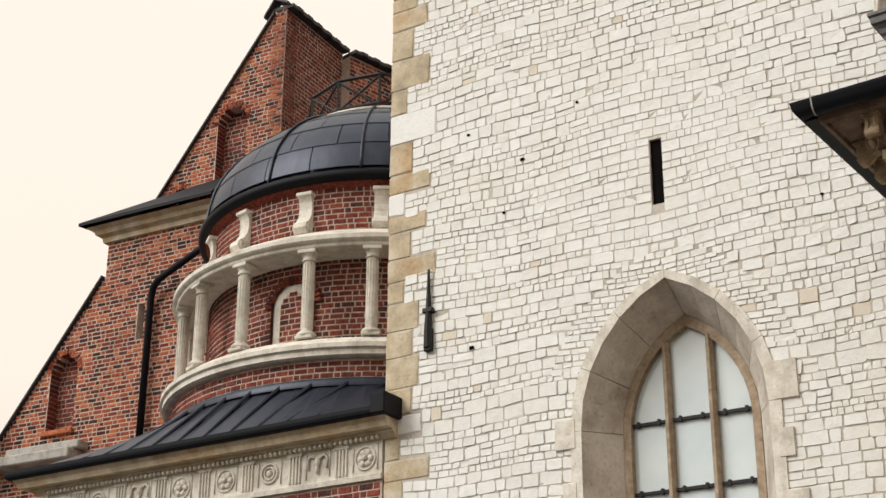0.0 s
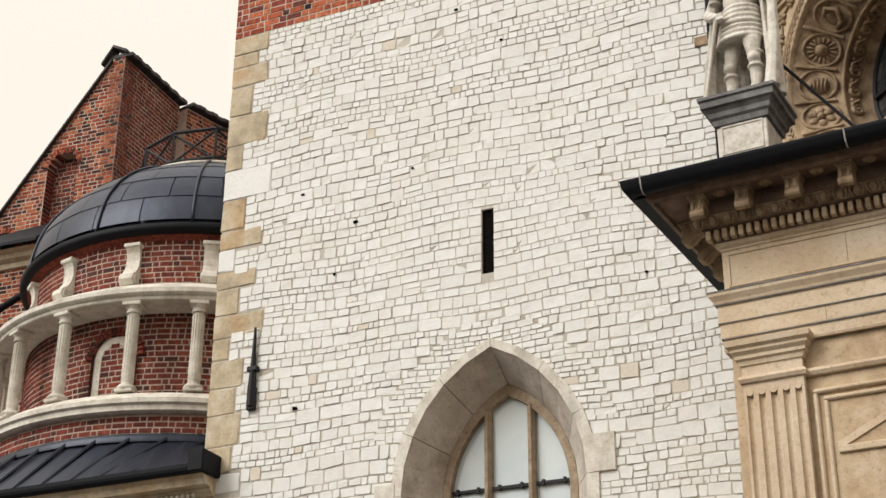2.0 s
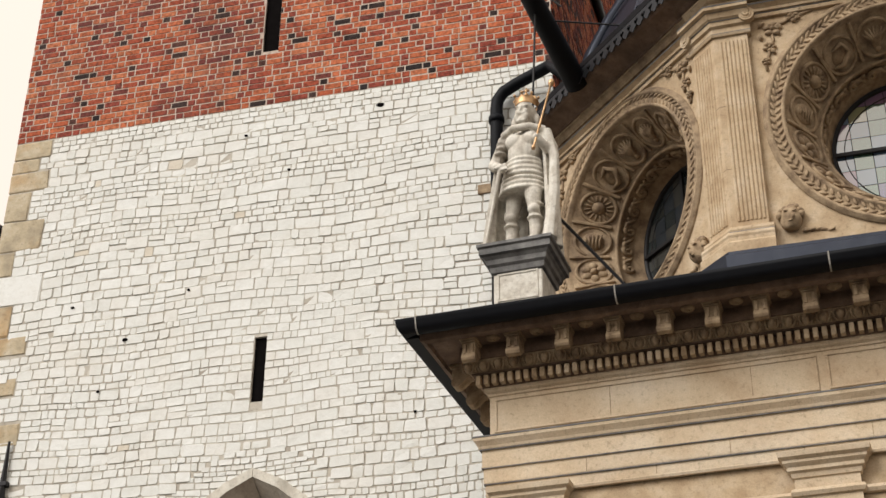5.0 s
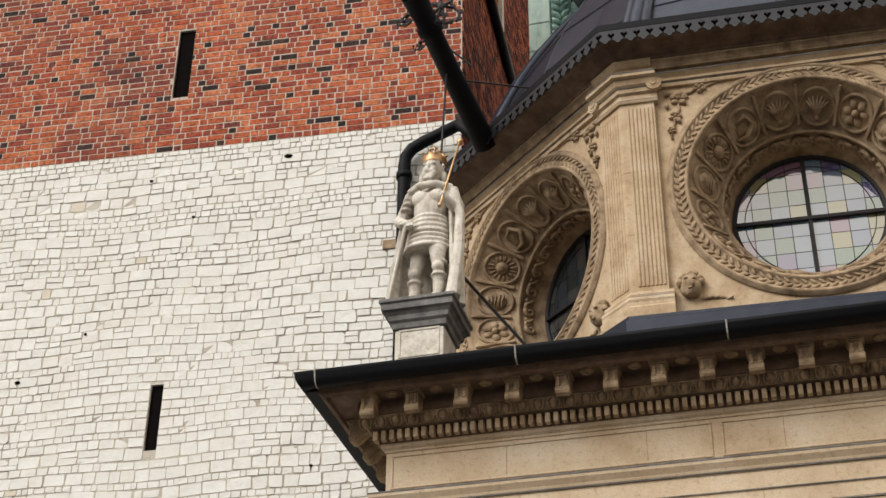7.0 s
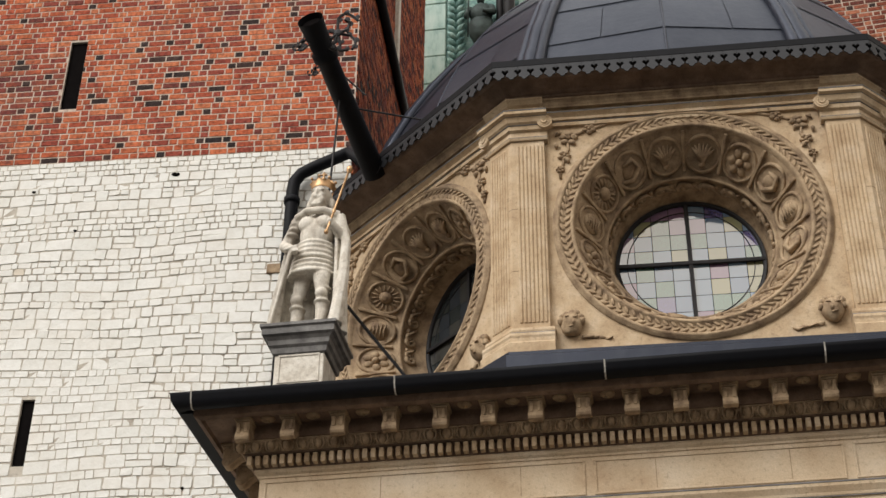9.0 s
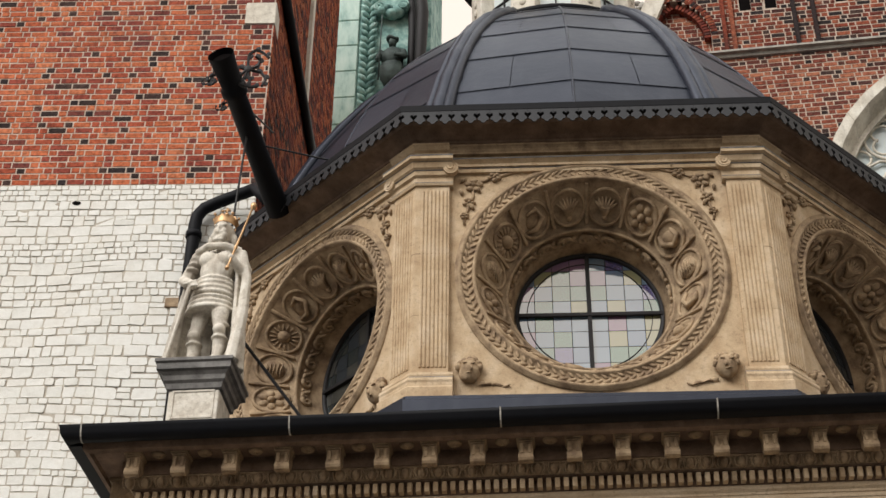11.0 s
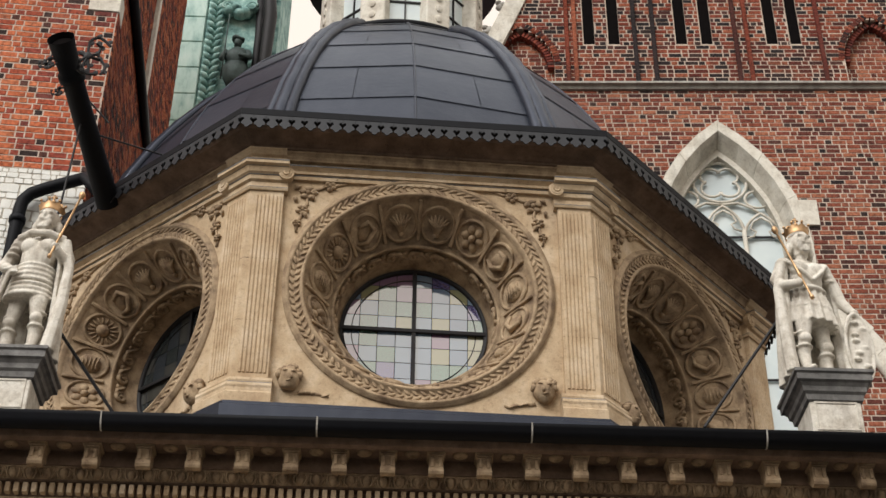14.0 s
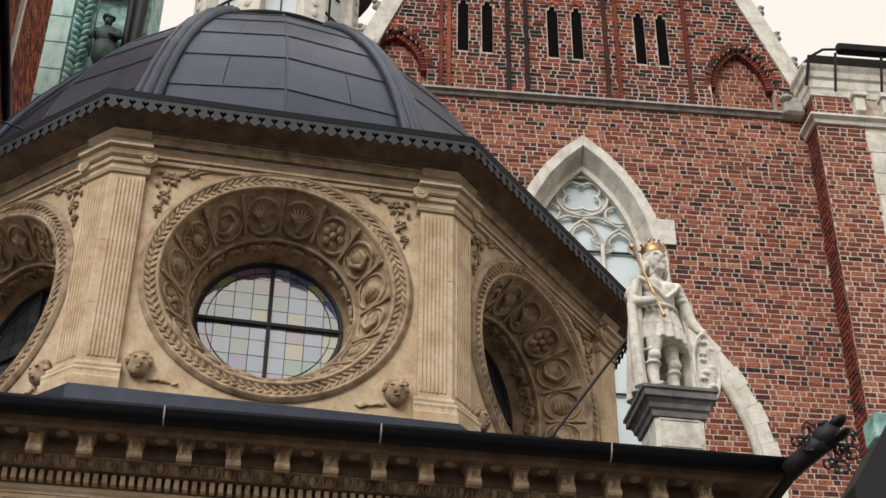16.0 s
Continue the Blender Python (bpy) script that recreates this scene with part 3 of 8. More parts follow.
white = stone_rects(3.0, TSPLIT, rubble_spans, rng)
packing = stone_rects(8.6, 10.46, packing_spans, rng, 0.065, 0.12, 0.01, 1.0, 2.6)
low_white = stone_rects(0.0, 3.0, lambda v: [(0.0, TW)], rng, 0.2, 0.35)
near = sorted(white, key=lambda q: abs(q[0] - 4.8) + abs(q[2] - 11.6))
rest = single_stones(near, TOWER, M_WHITE, tower, 300, rng)
joined_stones("stones", rest + low_white + packing, TOWER, M_WHITE, tower, rng, label="white limestone rubble")

bm = bmesh.new()
sp_ = []
for z0, z1, spans in ((TSPLIT, BSLIT[2], [(0.0, TW)]), (BSLIT[2], BSLIT[3], [(0.0, BSLIT[0]), (BSLIT[1], TW)]), (BSLIT[3], TTOP, [(0.0, TW)])):
    for s0, s1 in spans:
        add_box(bm, s0, s1, -0.001, 0.05, z0, z1)
ob = part("mortar_bed", bm, M_MORTAR_B, tower, "pale mortar")
ob.matrix_basis = TOWER.m(0, 0)
for a_, b_, c_, d_ in (SLIT, BSLIT):
    bm = bmesh.new()
    add_box(bm, a_ - 0.1, b_ + 0.1, 0.05, 0.1, c_ - 0.1, d_ + 0.1)
    ob = part("slit_darkness", bm, M_DARK, tower, "unlit slit")
    ob.matrix_basis = TOWER.m(0, 0)
orange = brick_rects(TSPLIT + 0.01, TTOP, 0.12, lambda v: tower_holes(v, [(0.0, TW)]), rng, 0.3, 0.145, 0.019, 0.005)
near = sorted(orange, key=lambda q: abs(q[0] - 5.0) + abs(q[2] - 18.4))
burnt, near = split_burnt(near, rng, 0.1)
joined_bricks("burnt_bricks", burnt, TOWER, M_BURNT, tower, rng, label="burnt dark brick headers")
rest = single_bricks(near, TOWER, M_BRICK_O, tower, 300, rng)
joined_bricks("bricks", rest, TOWER, M_BRICK_O, tower, rng, label="orange-red brick")
# east side of the tower, dark and rough
EAST = Face(tuple(TOWER.p(TW, 0, 0)), 94.0)
side = brick_rects(9.0, TTOP, 0.112, lambda v: [(0.0, 8.7)], rng)
joined_bricks("bricks", side, EAST, M_BRICK_L, tower, rng, 0.02)

# pointed window of the tower
o1 = subdivide_line(gothic(1.6, 7.75, 9.98, WB, 6), 6)
o2 = subdivide_line(gothic(1.42, 7.75, 9.84, WB, 6), 6)
o3 = subdivide_line(gothic(1.05, 7.8, 9.47, WB, 6), 6)
o4 = subdivide_line(gothic(1.6, 7.75, 9.98, WB, 6), 6)
win = tagged(empty("window_1", TOWER.m(WIN_U, 0)), "pointed three-light window with pale splayed stone surround", kind="structure")
win.matrix_basis = Matrix.Identity(4)
arch_blocks(TOWER, WIN_U, (o1, o2, o2, o4), (0.035, 0.035, -0.1, -0.1), M_TRIM, win, 2)
arch_blocks(TOWER, WIN_U, (o2, o3, o3, o2), (0.025, -0.66, -0.72, -0.72), M_SOFFIT, win, 2, 0.007, "splay_stone")
for u, z0, z1, w in ((1.62, 7.75, 8.3, 0.33), (1.62, 6.95, 7.35, 0.22), (1.62, 6.0, 6.5, 0.36), (1.62, 5.0, 5.5, 0.22)):
    bm = bmesh.new()
    add_box(bm, 0, w, -0.045, 0.3, z0, z1, 0.008)
    b = part("jamb_stone", bm, M_TRIM, win)
    b.matrix_basis = TOWER.m(WIN_U + u - 0.1, 0)
    bm = bmesh.new()
    add_box(bm, 0, w, -0.045, 0.3, z0 - 0.25, z1 - 0.35, 0.008)
    b = part("jamb_stone", bm, M_TRIM, win)
    b.matrix_basis = TOWER.m(WIN_U - u - w + 0.1, 0)


def outline_frame(face, uc, outer, inner, d0, d1):
    bm = bmesh.new()
    rows_ = [[bm.verts.new(face.p(uc + a, b, d)) for a, b in o] for o, d in ((outer, d0), (inner, d0), (inner, d1), (outer, d1))]
    for r0, r1 in zip(rows_, rows_[1:] + rows_[:1]):
        for k in range(len(outer) - 1):
            bm.faces.new((r0[k], r0[k + 1], r1[k + 1], r1[k]))
    return bm


part("window_frame", outline_frame(TOWER, WIN_U, gothic(1.06, 7.8, 9.48, WB), gothic(0.94, 7.8, 9.3, WB), -0.62, -0.8), M_FRAME, win, "brown stone inner frame")
for u in (-0.345, 0.345):
    bm = bmesh.new()
    z = 7.8
    while gothic_span(0.94, 7.8, 9.3, z) > abs(u):
        z += 0.02
    vs = [(u - 0.055, -0.8), (u - 0.055, -0.66), (u - 0.02, -0.6), (u + 0.02, -0.6), (u + 0.055, -0.66), (u + 0.055, -0.8)]
    lo = [bm.verts.new(TOWER.p(WIN_U + a, WB, d)) for a, d in vs]
    hi = [bm.verts.new(TOWER.p(WIN_U + a, z + 0.03, d)) for a, d in vs]
    for j in range(len(vs)):
        bm.faces.new((lo[j], lo[(j + 1) % 6], hi[(j + 1) % 6], hi[j]))
    part("mullion", bm, M_FRAME, win, "brown stone mullion")
bars = (7.92, 6.89, 5.86, 4.83)
for z in bars:
    for u0, u1 in ((-0.95, -0.4), (-0.29, 0.29), (0.4, 0.95)):
        bm = bmesh.new()
        add_box(bm, u0, u1, 0.68, 0.72, z - 0.025, z + 0.025, 0.004)
        for q in (0.2, 0.8):
            add_box(bm, u0 + (u1 - u0) * q - 0.02, u0 + (u1 - u0) * q + 0.02, 0.665, 0.72, z - 0.04, z + 0.045)
        b = part("saddle_bar", bm, M_IRON, win, "black iron bar")
        b.matrix_basis = TOWER.m(WIN_U, 0)
edges = [WB] + sorted(bars) + [9.3]
for z0, z1 in zip(edges, edges[1:]):
    for u0, u1 in ((-0.95, -0.345), (-0.345, 0.345), (0.345, 0.95)):
        bm = bmesh.new()
        n = 8 if z1 > 8 else 1
        tilt = rng.uniform(-0.006, 0.006)
        for i in range(n):
            a, b = z0 + (z1 - z0) * i / n, z0 + (z1 - z0) * (i + 1) / n
            wa, wb = gothic_span(0.96, 7.8, 9.32, a), gothic_span(0.96, 7.8, 9.32, b)
            c = lambda u, w: max(-w, min(w, u))
            pts = [(c(u0, wa), a), (c(u1, wa), a), (c(u1, wb), b), (c(u0, wb), b)]
            if pts[1][0] - pts[0][0] < 0.005:
                continue
            if pts[2][0] - pts[3][0] < 0.002:
                pts = pts[:3]
            quad(bm, *[TOWER.p(WIN_U + u, z, -0.74 + tilt) for u, z in pts])
        if bm.faces:
            part("pane", bm, M_GLASS, win)
        else:
            bm.free()

# ---------------------------------------------------------------- chapel: square body with its entablature
CX, CY, DTURN = 0.031, 21.494, radians(2.6)
XL, XR, YF, YB = -5.07, 5.65, 16.0, 27.0
plan = [(XL, YB), (XL, YF), (XR, YF), (XR, YB)]
bm = bmesh.new()
add_box(bm, XL + 0.02, XR - 0.02, YF + 0.02, YB, 0, 9.9)
chapel_body = tagged(part("wall_chapel", bm, M_SAND), "golden sandstone chapel wall of squared blocks", kind="structure")
ent = tagged(empty("trim_entablature"), "sandstone entablature with dentils and brackets under the eaves", kind="structure")


def moulding(name, prof, mat_, parent=ent, path=plan, label=""):
    bm = bmesh.new()
    sweep(bm, prof, path)
    return part(name, bm, mat_, parent, label)


ARCHI = [(0.0, 8.04), (0.04, 8.04), (0.05, 8.07), (0.045, 8.08), (0.045, 8.195), (0.06, 8.205), (0.06, 8.215), (0.065, 8.215), (0.065, 8.385), (0.085, 8.4), (0.085, 8.41), (0.08, 8.41), (0.08, 8.61), (0.11, 8.63), (0.12, 8.66), (0.16, 8.72), (0.165, 8.755), (0.0, 8.765)]
moulding("architrave", ARCHI, M_SAND_PALE)
# dark strips put the shade of the fascia grooves into colour
for z, o in ((8.2, 0.052), (8.395, 0.072), (8.62, 0.092)):
    moulding("shadow_groove", [(0.0, z - 0.006), (o + 0.012, z - 0.006), (o + 0.012, z + 0.006), (0.0, z + 0.006)], M_CAPSTONE, label="groove strip coloured dark for shade")
moulding("weathering", [(0.0, 8.765), (0.17, 8.757), (0.17, 8.775), (0.0, 8.79)], M_CAPSTONE, label="dark edge strip, weathering and undercut shade")
moulding("frieze", [(0.0, 8.77), (0.02, 8.77), (0.02, 8.8), (0.0, 8.82), (0.0, 9.33), (0.015, 9.335), (0.02, 9.36), (0.05, 9.385), (0.06, 9.41), (0.06, 9.43), (0.0, 9.43)], M_SAND_PALE)
# dentil bed and soffit carry the eaves' shade in their brown
moulding("dentil_bed", [(0.0, 9.43), (0.07, 9.43), (0.07, 9.57), (0.17, 9.575), (0.18, 9.59), (0.0, 9.59)], M_EAVES_SHADE)
moulding("egg_bed", [(0.0, 9.59), (0.19, 9.59), (0.2, 9.61), (0.25, 9.69), (0.27, 9.7), (0.27, 9.72), (0.0, 9.72)], M_SAND_CARVED)
moulding("soffit", [(0.0, 9.72), (0.29, 9.72), (0.29, 9.9), (0.58, 9.905), (0.6, 9.86), (0.66, 9.88), (0.69, 9.93), (0.71, 9.97), (0.0, 9.99)], M_EAVES_SHADE)
for x0, x1 in ((-4.19, -1.62), (-0.86, 1.44), (2.2, 4.8)):
    moulding("astragal", [(0.0, 7.6), (0.03, 7.61), (0.05, 7.65), (0.03, 7.69), (0.0, 7.7)], M_SAND_PALE, path=[(x0, YF), (x1, YF)])


def block_run(name, x0, x1, y, step, width, z0, z1, depth, mat_, parent):
    n = int(round((x1 - x0) / step))
    me = None
    for i in range(n + 1):
        x = x0 + (x1 - x0) * i / n
        if me is None:
            bm = bmesh.new()
            add_box(bm, -width / 2, width / 2, -depth, 0.0, z0, z1, 0.004)
            ob = part(name, bm, mat_, parent)
            me = ob.data
        else:
            ob = new(name, me)
            ob.parent = parent
        ob.matrix_basis = pose(x, y, 0)
    return me


block_run("dentil", XL - 0.1, XR + 0.1, YF - 0.06, 0.1, 0.058, 9.445, 9.567, 0.1, M_SAND, ent)
# eggs in their shells, with darts between
me = None
n_egg = 59
for i in range(n_egg):
    x = XL - 0.2 + (XR - XL + 0.4) * i / (n_egg - 1)
    if me is None:
        bm = bmesh.new()
        ball(bm, (0, -0.01, -0.004), (0.05, 0.05, 0.066), 10)
        for s_ in (-1, 1):
            tube(bm, [(s_ * 0.062, -0.005, 0.06), (s_ * 0.075, -0.015, 0.02), (s_ * 0.062, -0.015, -0.035), (s_ * 0.025, -0.01, -0.066)], 0.016, 5)
        bmesh.ops.create_cone(bm, segments=4, radius1=0.012, radius2=0.022, depth=0.12, cap_ends=True, matrix=Matrix.Translation((0.096, 0.0, 0.0)))
        ob = part("egg", bm, M_SAND_CARVED, ent, smooth=True)
        me = ob.data
    else:
        ob = new("egg", me)
        ob.parent = ent
    ob.matrix_basis = pose(x, YF - 0.225, 9.65, 25)


def bracket(parent):
    """A scrolled bracket that hangs forward from the wall under the soffit."""
    bm = bmesh.new()
    prof = [(0.27, 9.9), (0.27, 9.73), (0.33, 9.7), (0.4, 9.64), (0.45, 9.605), (0.495, 9.605), (0.525, 9.64), (0.53, 9.69), (0.51, 9.73), (0.505, 9.78), (0.52, 9.86), (0.52, 9.9)]
    for s_ in (-0.08, 0.08):
        bm.faces.new([bm.verts.new((s_, -o, z)) for o, z in prof])
    l, r = list(bm.faces)
    lv, rv = list(l.verts), list(r.verts)
    for j in range(len(lv)):
        bm.faces.new((lv[j], lv[(j + 1) % len(lv)], rv[(j + 1) % len(lv)], rv[j]))
    add_box(bm, -0.105, 0.105, -0.565, -0.26, 9.865, 9.905, 0.008)
    add_box(bm, -0.09, 0.09, -0.54, -0.27, 9.84, 9.866, 0.006)
    tube(bm, [(-0.086, -0.485, 9.655), (0.086, -0.485, 9.655)], 0.05, 10)
    for s_ in (-0.045, 0.045):
        add_box(bm, s_ - 0.02, s_ + 0.02, -0.535, -0.45, 9.7, 9.83, 0.006)
    ob = part("bracket", bm, M_SAND_CARVED, parent)
    return ob


bx = [-5.17, -4.62, -4.02, -3.405, -2.81, -2.25] + [-1.7 + 0.5495 * i for i in range(14)]
first = None
for x in bx:
    if first is None:
        first = bracket(ent)
        ob = first
    else:
        ob = new("bracket", first.data)
        ob.parent = ent
    ob.matrix_basis = pose(x, YF, 0)
for i in range(18):
    ob = new("bracket", first.data)
    ob.parent = ent
    ob.matrix_basis = pose(XL, YF + 0.2 + 0.566 * i, 0, 0, 0, -90)
# coffers with small bosses between the brackets
me = None
for x in bx[:-1]:
    if me is None:
        bm = bmesh.new()
        ball(bm, (0, 0, 0), (0.09, 0.09, 0.035), 10)
        ball(bm, (0, 0, -0.03), (0.03, 0.03, 0.02), 8)
        ob = part("rosette", bm, M_SAND_CARVED, ent, smooth=True)
        me = ob.data
    else:
        ob = new("rosette", me)
        ob.parent = ent
    ob.matrix_basis = pose(x + 0.278, YF - 0.44, 9.9)

# gutter and lead roof of the square body
gut = tagged(empty("gutter"), "dark half-round metal gutter along the chapel eaves", kind="structure")
E0 = 0.79
gpath = [(XL - E0, YB), (XL - E0, YF - E0), (XR + E0, YF - E0), (XR + E0, YB)]
bm = bmesh.new()
prof = [(-0.13, 10.06)] + [(0.105 * math.cos(a), 10.05 + 0.14 * math.sin(a)) for a in [math.pi + math.pi * i / 8 for i in range(9)]] + [(0.118, 10.09), (0.09, 10.1), (-0.08, 10.06)]
sweep(bm, prof, gpath)
part("channel", bm, M_GUTTER, gut, "", True)
for x in (-5.72, -3.285, -0.87, 1.557, 4.229):
    bm = bmesh.new()
    prof2 = [(0.109 * math.cos(a), 10.05 + 0.144 * math.sin(a)) for a in [math.pi + math.pi * i / 8 for i in range(9)]] + [(0.122, 10.095)]
    sweep(bm, prof2, [(x, YF - E0), (x + 0.018, YF - E0)], caps=False)
    part("joint", bm, M_GREYSTONE, gut, "bright soldered joint")
# added board: fills out the dark band of the gutter seen from below
bm = bmesh.new()
add_box(bm, XL - 0.82, XL - 0.66, YF - 0.72, YB, 9.9, 10.02, 0.01)
part("eave_board", bm, M_GUTTER, gut, "dark board added to widen the side gutter's band")
bm = bmesh.new()
R = [(XL - 0.75, YF - 0.75), (XR + 0.75, YF - 0.75), (XR + 0.75, YB), (XL - 0.75, YB)]
R2 = [(XL + 0.2, 16.0), (XR - 0.2, 16.0), (XR - 0.2, YB), (XL + 0.2, YB)]
a = [bm.verts.new((*p, 10.05)) for p in R]
b = [bm.verts.new((*p, 10.42)) for p in R2]
for j in range(4):
    bm.faces.new((a[j], a[(j + 1) % 4], b[(j + 1) % 4], b[j]))
bm.faces.new(b)
c = [bm.verts.new((*p, 9.995)) for p in R]
for j in range(4):
    bm.faces.new((c[j], c[(j + 1) % 4], a[(j + 1) % 4], a[j]))
tagged(part("roof_lower", bm, M_LEAD), "dark lead roof between eaves and drum", kind="structure")

# ---------------------------------------------------------------- octagonal drum
AP = 5.37   # apothem of its walls
ZB, ZT = 10.62, 14.3
HALF = AP * math.tan(math.pi / 8)
PIL_IN = 1.82      # inner edge of the corner pilasters from a face's middle


def octo(ap, start=0):
    """The eight corners of an octagon about the drum's axis, front face first, counter-clockwise from above."""
    R = ap / math.cos(math.pi / 8)
    return [(CX + R * math.sin(DTURN + math.pi / 8 + k * math.pi / 4), CY - R * math.cos(DTURN + math.pi / 8 + k * math.pi / 4)) for k in range(-1 + start, 7 + start)]


def ring_faces(bm, rad, ys, n=72):
    """Round surface about the y axis: radius and depth in pairs."""
    rings = [[bm.verts.new((r * math.sin(2 * math.pi * k / n), y, r * math.cos(2 * math.pi * k / n))) for k in range(n)] for r, y in zip(rad, ys)]
    for r0, r1 in zip(rings, rings[1:]):
        for k in range(n):
            bm.faces.new((r0[k], r0[(k + 1) % n], r1[(k + 1) % n], r1[k]))


RC, RO, RI = 12.58, 1.72, 1.48   # centre height, outer and inner radius of the round frame


def drum_face():
    """One wall of the drum, its middle at the origin, facing -y."""
    bm = bmesh.new()
    n = 96
    inner, outer, bk = [], [], []
    for k in range(n):
        a = 2 * math.pi * k / n
        s, c = math.sin(a), math.cos(a)
        t = min(HALF / abs(s) if abs(s) > 1e-6 else 99, (ZT - RC) / c if c > 1e-6 else 99, (ZB - RC) / c if c < -1e-6 else 99)
        inner.append(bm.verts.new((1.6 * s, 0, RC + 1.6 * c)))
        outer.append(bm.verts.new((t * s, 0, RC + t * c)))
    for k in range(n):
        bm.faces.new((inner[k], outer[k], outer[(k + 1) % n], inner[(k + 1) % n]))
    return bm


drum = part("wall_drum", drum_face(), M_SAND)
tagged(drum, "sandstone drum wall with a carved round window", kind="structure")
U = Matrix.Translation((0, 0, RC))


def dpart(name, bm, mat_, label="", smooth=False):
    bmesh.ops.transform(bm, matrix=U, verts=bm.verts)
    return part(name, bm, mat_, drum, label, smooth)


bm = bmesh.new()
ring_faces(bm, [RO + 0.03, RO + 0.03, RO, RO - 0.01, RO - 0.05, RO - 0.06, RI + 0.05, RI + 0.04, RI, RI - 0.01], [0.01, -0.03, -0.03, -0.06, -0.06, -0.028, -0.028, -0.06, -0.05, 0.05])
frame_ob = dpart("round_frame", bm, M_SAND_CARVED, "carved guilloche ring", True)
# twisted leaves of the ring
me = None
for k in range(96):
    if me is None:
        bm = bmesh.new()
        ball(bm, (0, 0, 0.035), (0.024, 0.016, 0.066), 7, Matrix.Rotation(radians(58), 4, "Y"))
        ball(bm, (0.03, 0, -0.04), (0.024, 0.015, 0.052), 7, Matrix.Rotation(radians(-52), 4, "Y"))
        roughen(bm, 0.01, 25)
        ob = part("leaf", bm, M_SAND_CARVED, frame_ob, smooth=True)
        me = ob.data
    else:
        ob = new("leaf", me)
        ob.parent = frame_ob
    a = 360 * k / 96
    ob.matrix_basis = U @ Matrix.Rotation(radians(a), 4, "Y") @ Matrix.Translation((0, -0.035, (RO + RI) / 2))
# splayed reveal
Y1, R1, Y2, R2_ = 0.62, 1.1, 0.99, 0.965
bm = bmesh.new()
ring_faces(bm, [RI - 0.01, R1 + 0.02, R1, R1 - 0.035, R1 - 0.0, R2_ + 0.06, R2_], [0.03, Y1 - 0.02, Y1 - 0.05, Y1 - 0.03, Y1 + 0.02, Y2, Y2 + 0.05])
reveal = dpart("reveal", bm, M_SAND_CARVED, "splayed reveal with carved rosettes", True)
# coffer ribs along the splay
slope = math.atan2(RI - R1, Y1)
for k in range(16):
    a = 360 * k / 16
    bm = bmesh.new()
    add_box(bm, -0.022, 0.022, 0.0, 0.58, -0.04, 0.02, 0.008)
    ob = part("rib", bm, M_SAND_CARVED, reveal)
    ob.matrix_basis = U @ Matrix.Rotation(radians(a), 4, "Y") @ Matrix.Translation((0, 0.03, RI - 0.01)) @ Matrix.Rotation(-slope, 4, "X")


def rosette(kind):
    bm = bmesh.new()
    bmesh.ops.create_cone(bm, segments=24, radius1=0.2, radius2=0.17, depth=0.03, cap_ends=False)
    tube_pts = [(0.19 * math.cos(t), 0.19 * math.sin(t), 0.01) for t in [2 * math.pi * i / 24 for i in range(25)]]
    tube(bm, tube_pts, 0.02, 6, False)
    if kind == 0:
        for i in range(6):
            t = 2 * math.pi * i / 6
            ball(bm, (0.095 * math.cos(t), 0.095 * math.sin(t), 0.0), (0.06, 0.05, 0.03), 8, Matrix.Rotation(t, 4, "Z"))
        ball(bm, (0, 0, 0.015), 0.045, 8)
    elif kind == 1:
        for i in range(16):
            t = 2 * math.pi * i / 16
            ball(bm, (0.12 * math.cos(t), 0.12 * math.sin(t), 0.0), (0.055, 0.016, 0.025), 6, Matrix.Rotation(t, 4, "Z"))
        ball(bm, (0, 0, 0.01), (0.075, 0.075, 0.05), 10)
    elif kind == 2:
        for i in range(5):
            t = 2 * math.pi * i / 5
            ball(bm, (0.1 * math.cos(t), 0.1 * math.sin(t), 0.0), (0.075, 0.04, 0.03), 8, Matrix.Rotation(t + 0.5, 4, "Z"))
        ball(bm, (0, 0, 0.02), 0.04, 8)
    elif kind == 4:
        for i in range(7):
            t = (i - 3) * 0.34
            tube(bm, [(0, -0.12, 0.01), (0.06 * math.sin(t), 0.0, 0.03), (0.15 * math.sin(t), 0.11 * math.cos(t), 0.015)], [0.014, 0.026, 0.008], 5)
        ball(bm, (0, -0.11, 0.01), (0.04, 0.035, 0.03), 8)
    elif kind == 5:
        bmesh.ops.create_cone(bm, segments=20, radius1=0.125, radius2=0.11, depth=0.05, cap_ends=True)
        for i in range(5):
            tube(bm, [(-0.09 + 0.01 * i, -0.08 + 0.04 * i, 0.03), (0.0, -0.07 + 0.035 * i, 0.035), (0.09 - 0.01 * i, -0.09 + 0.045 * i, 0.03)], 0.011, 5)
    else:
        ball(bm, (0.0, 0.0, 0.0), (0.12, 0.09, 0.035), 10, Matrix.Rotation(0.6, 4, "Z"))
        tube(bm, [(-0.13, -0.08, 0.02), (-0.02, -0.1, 0.03), (0.1, 0.0, 0.035), (0.05, 0.1, 0.03), (-0.07, 0.08, 0.02)], [0.015, 0.03, 0.035, 0.03, 0.015], 6)
    return bm


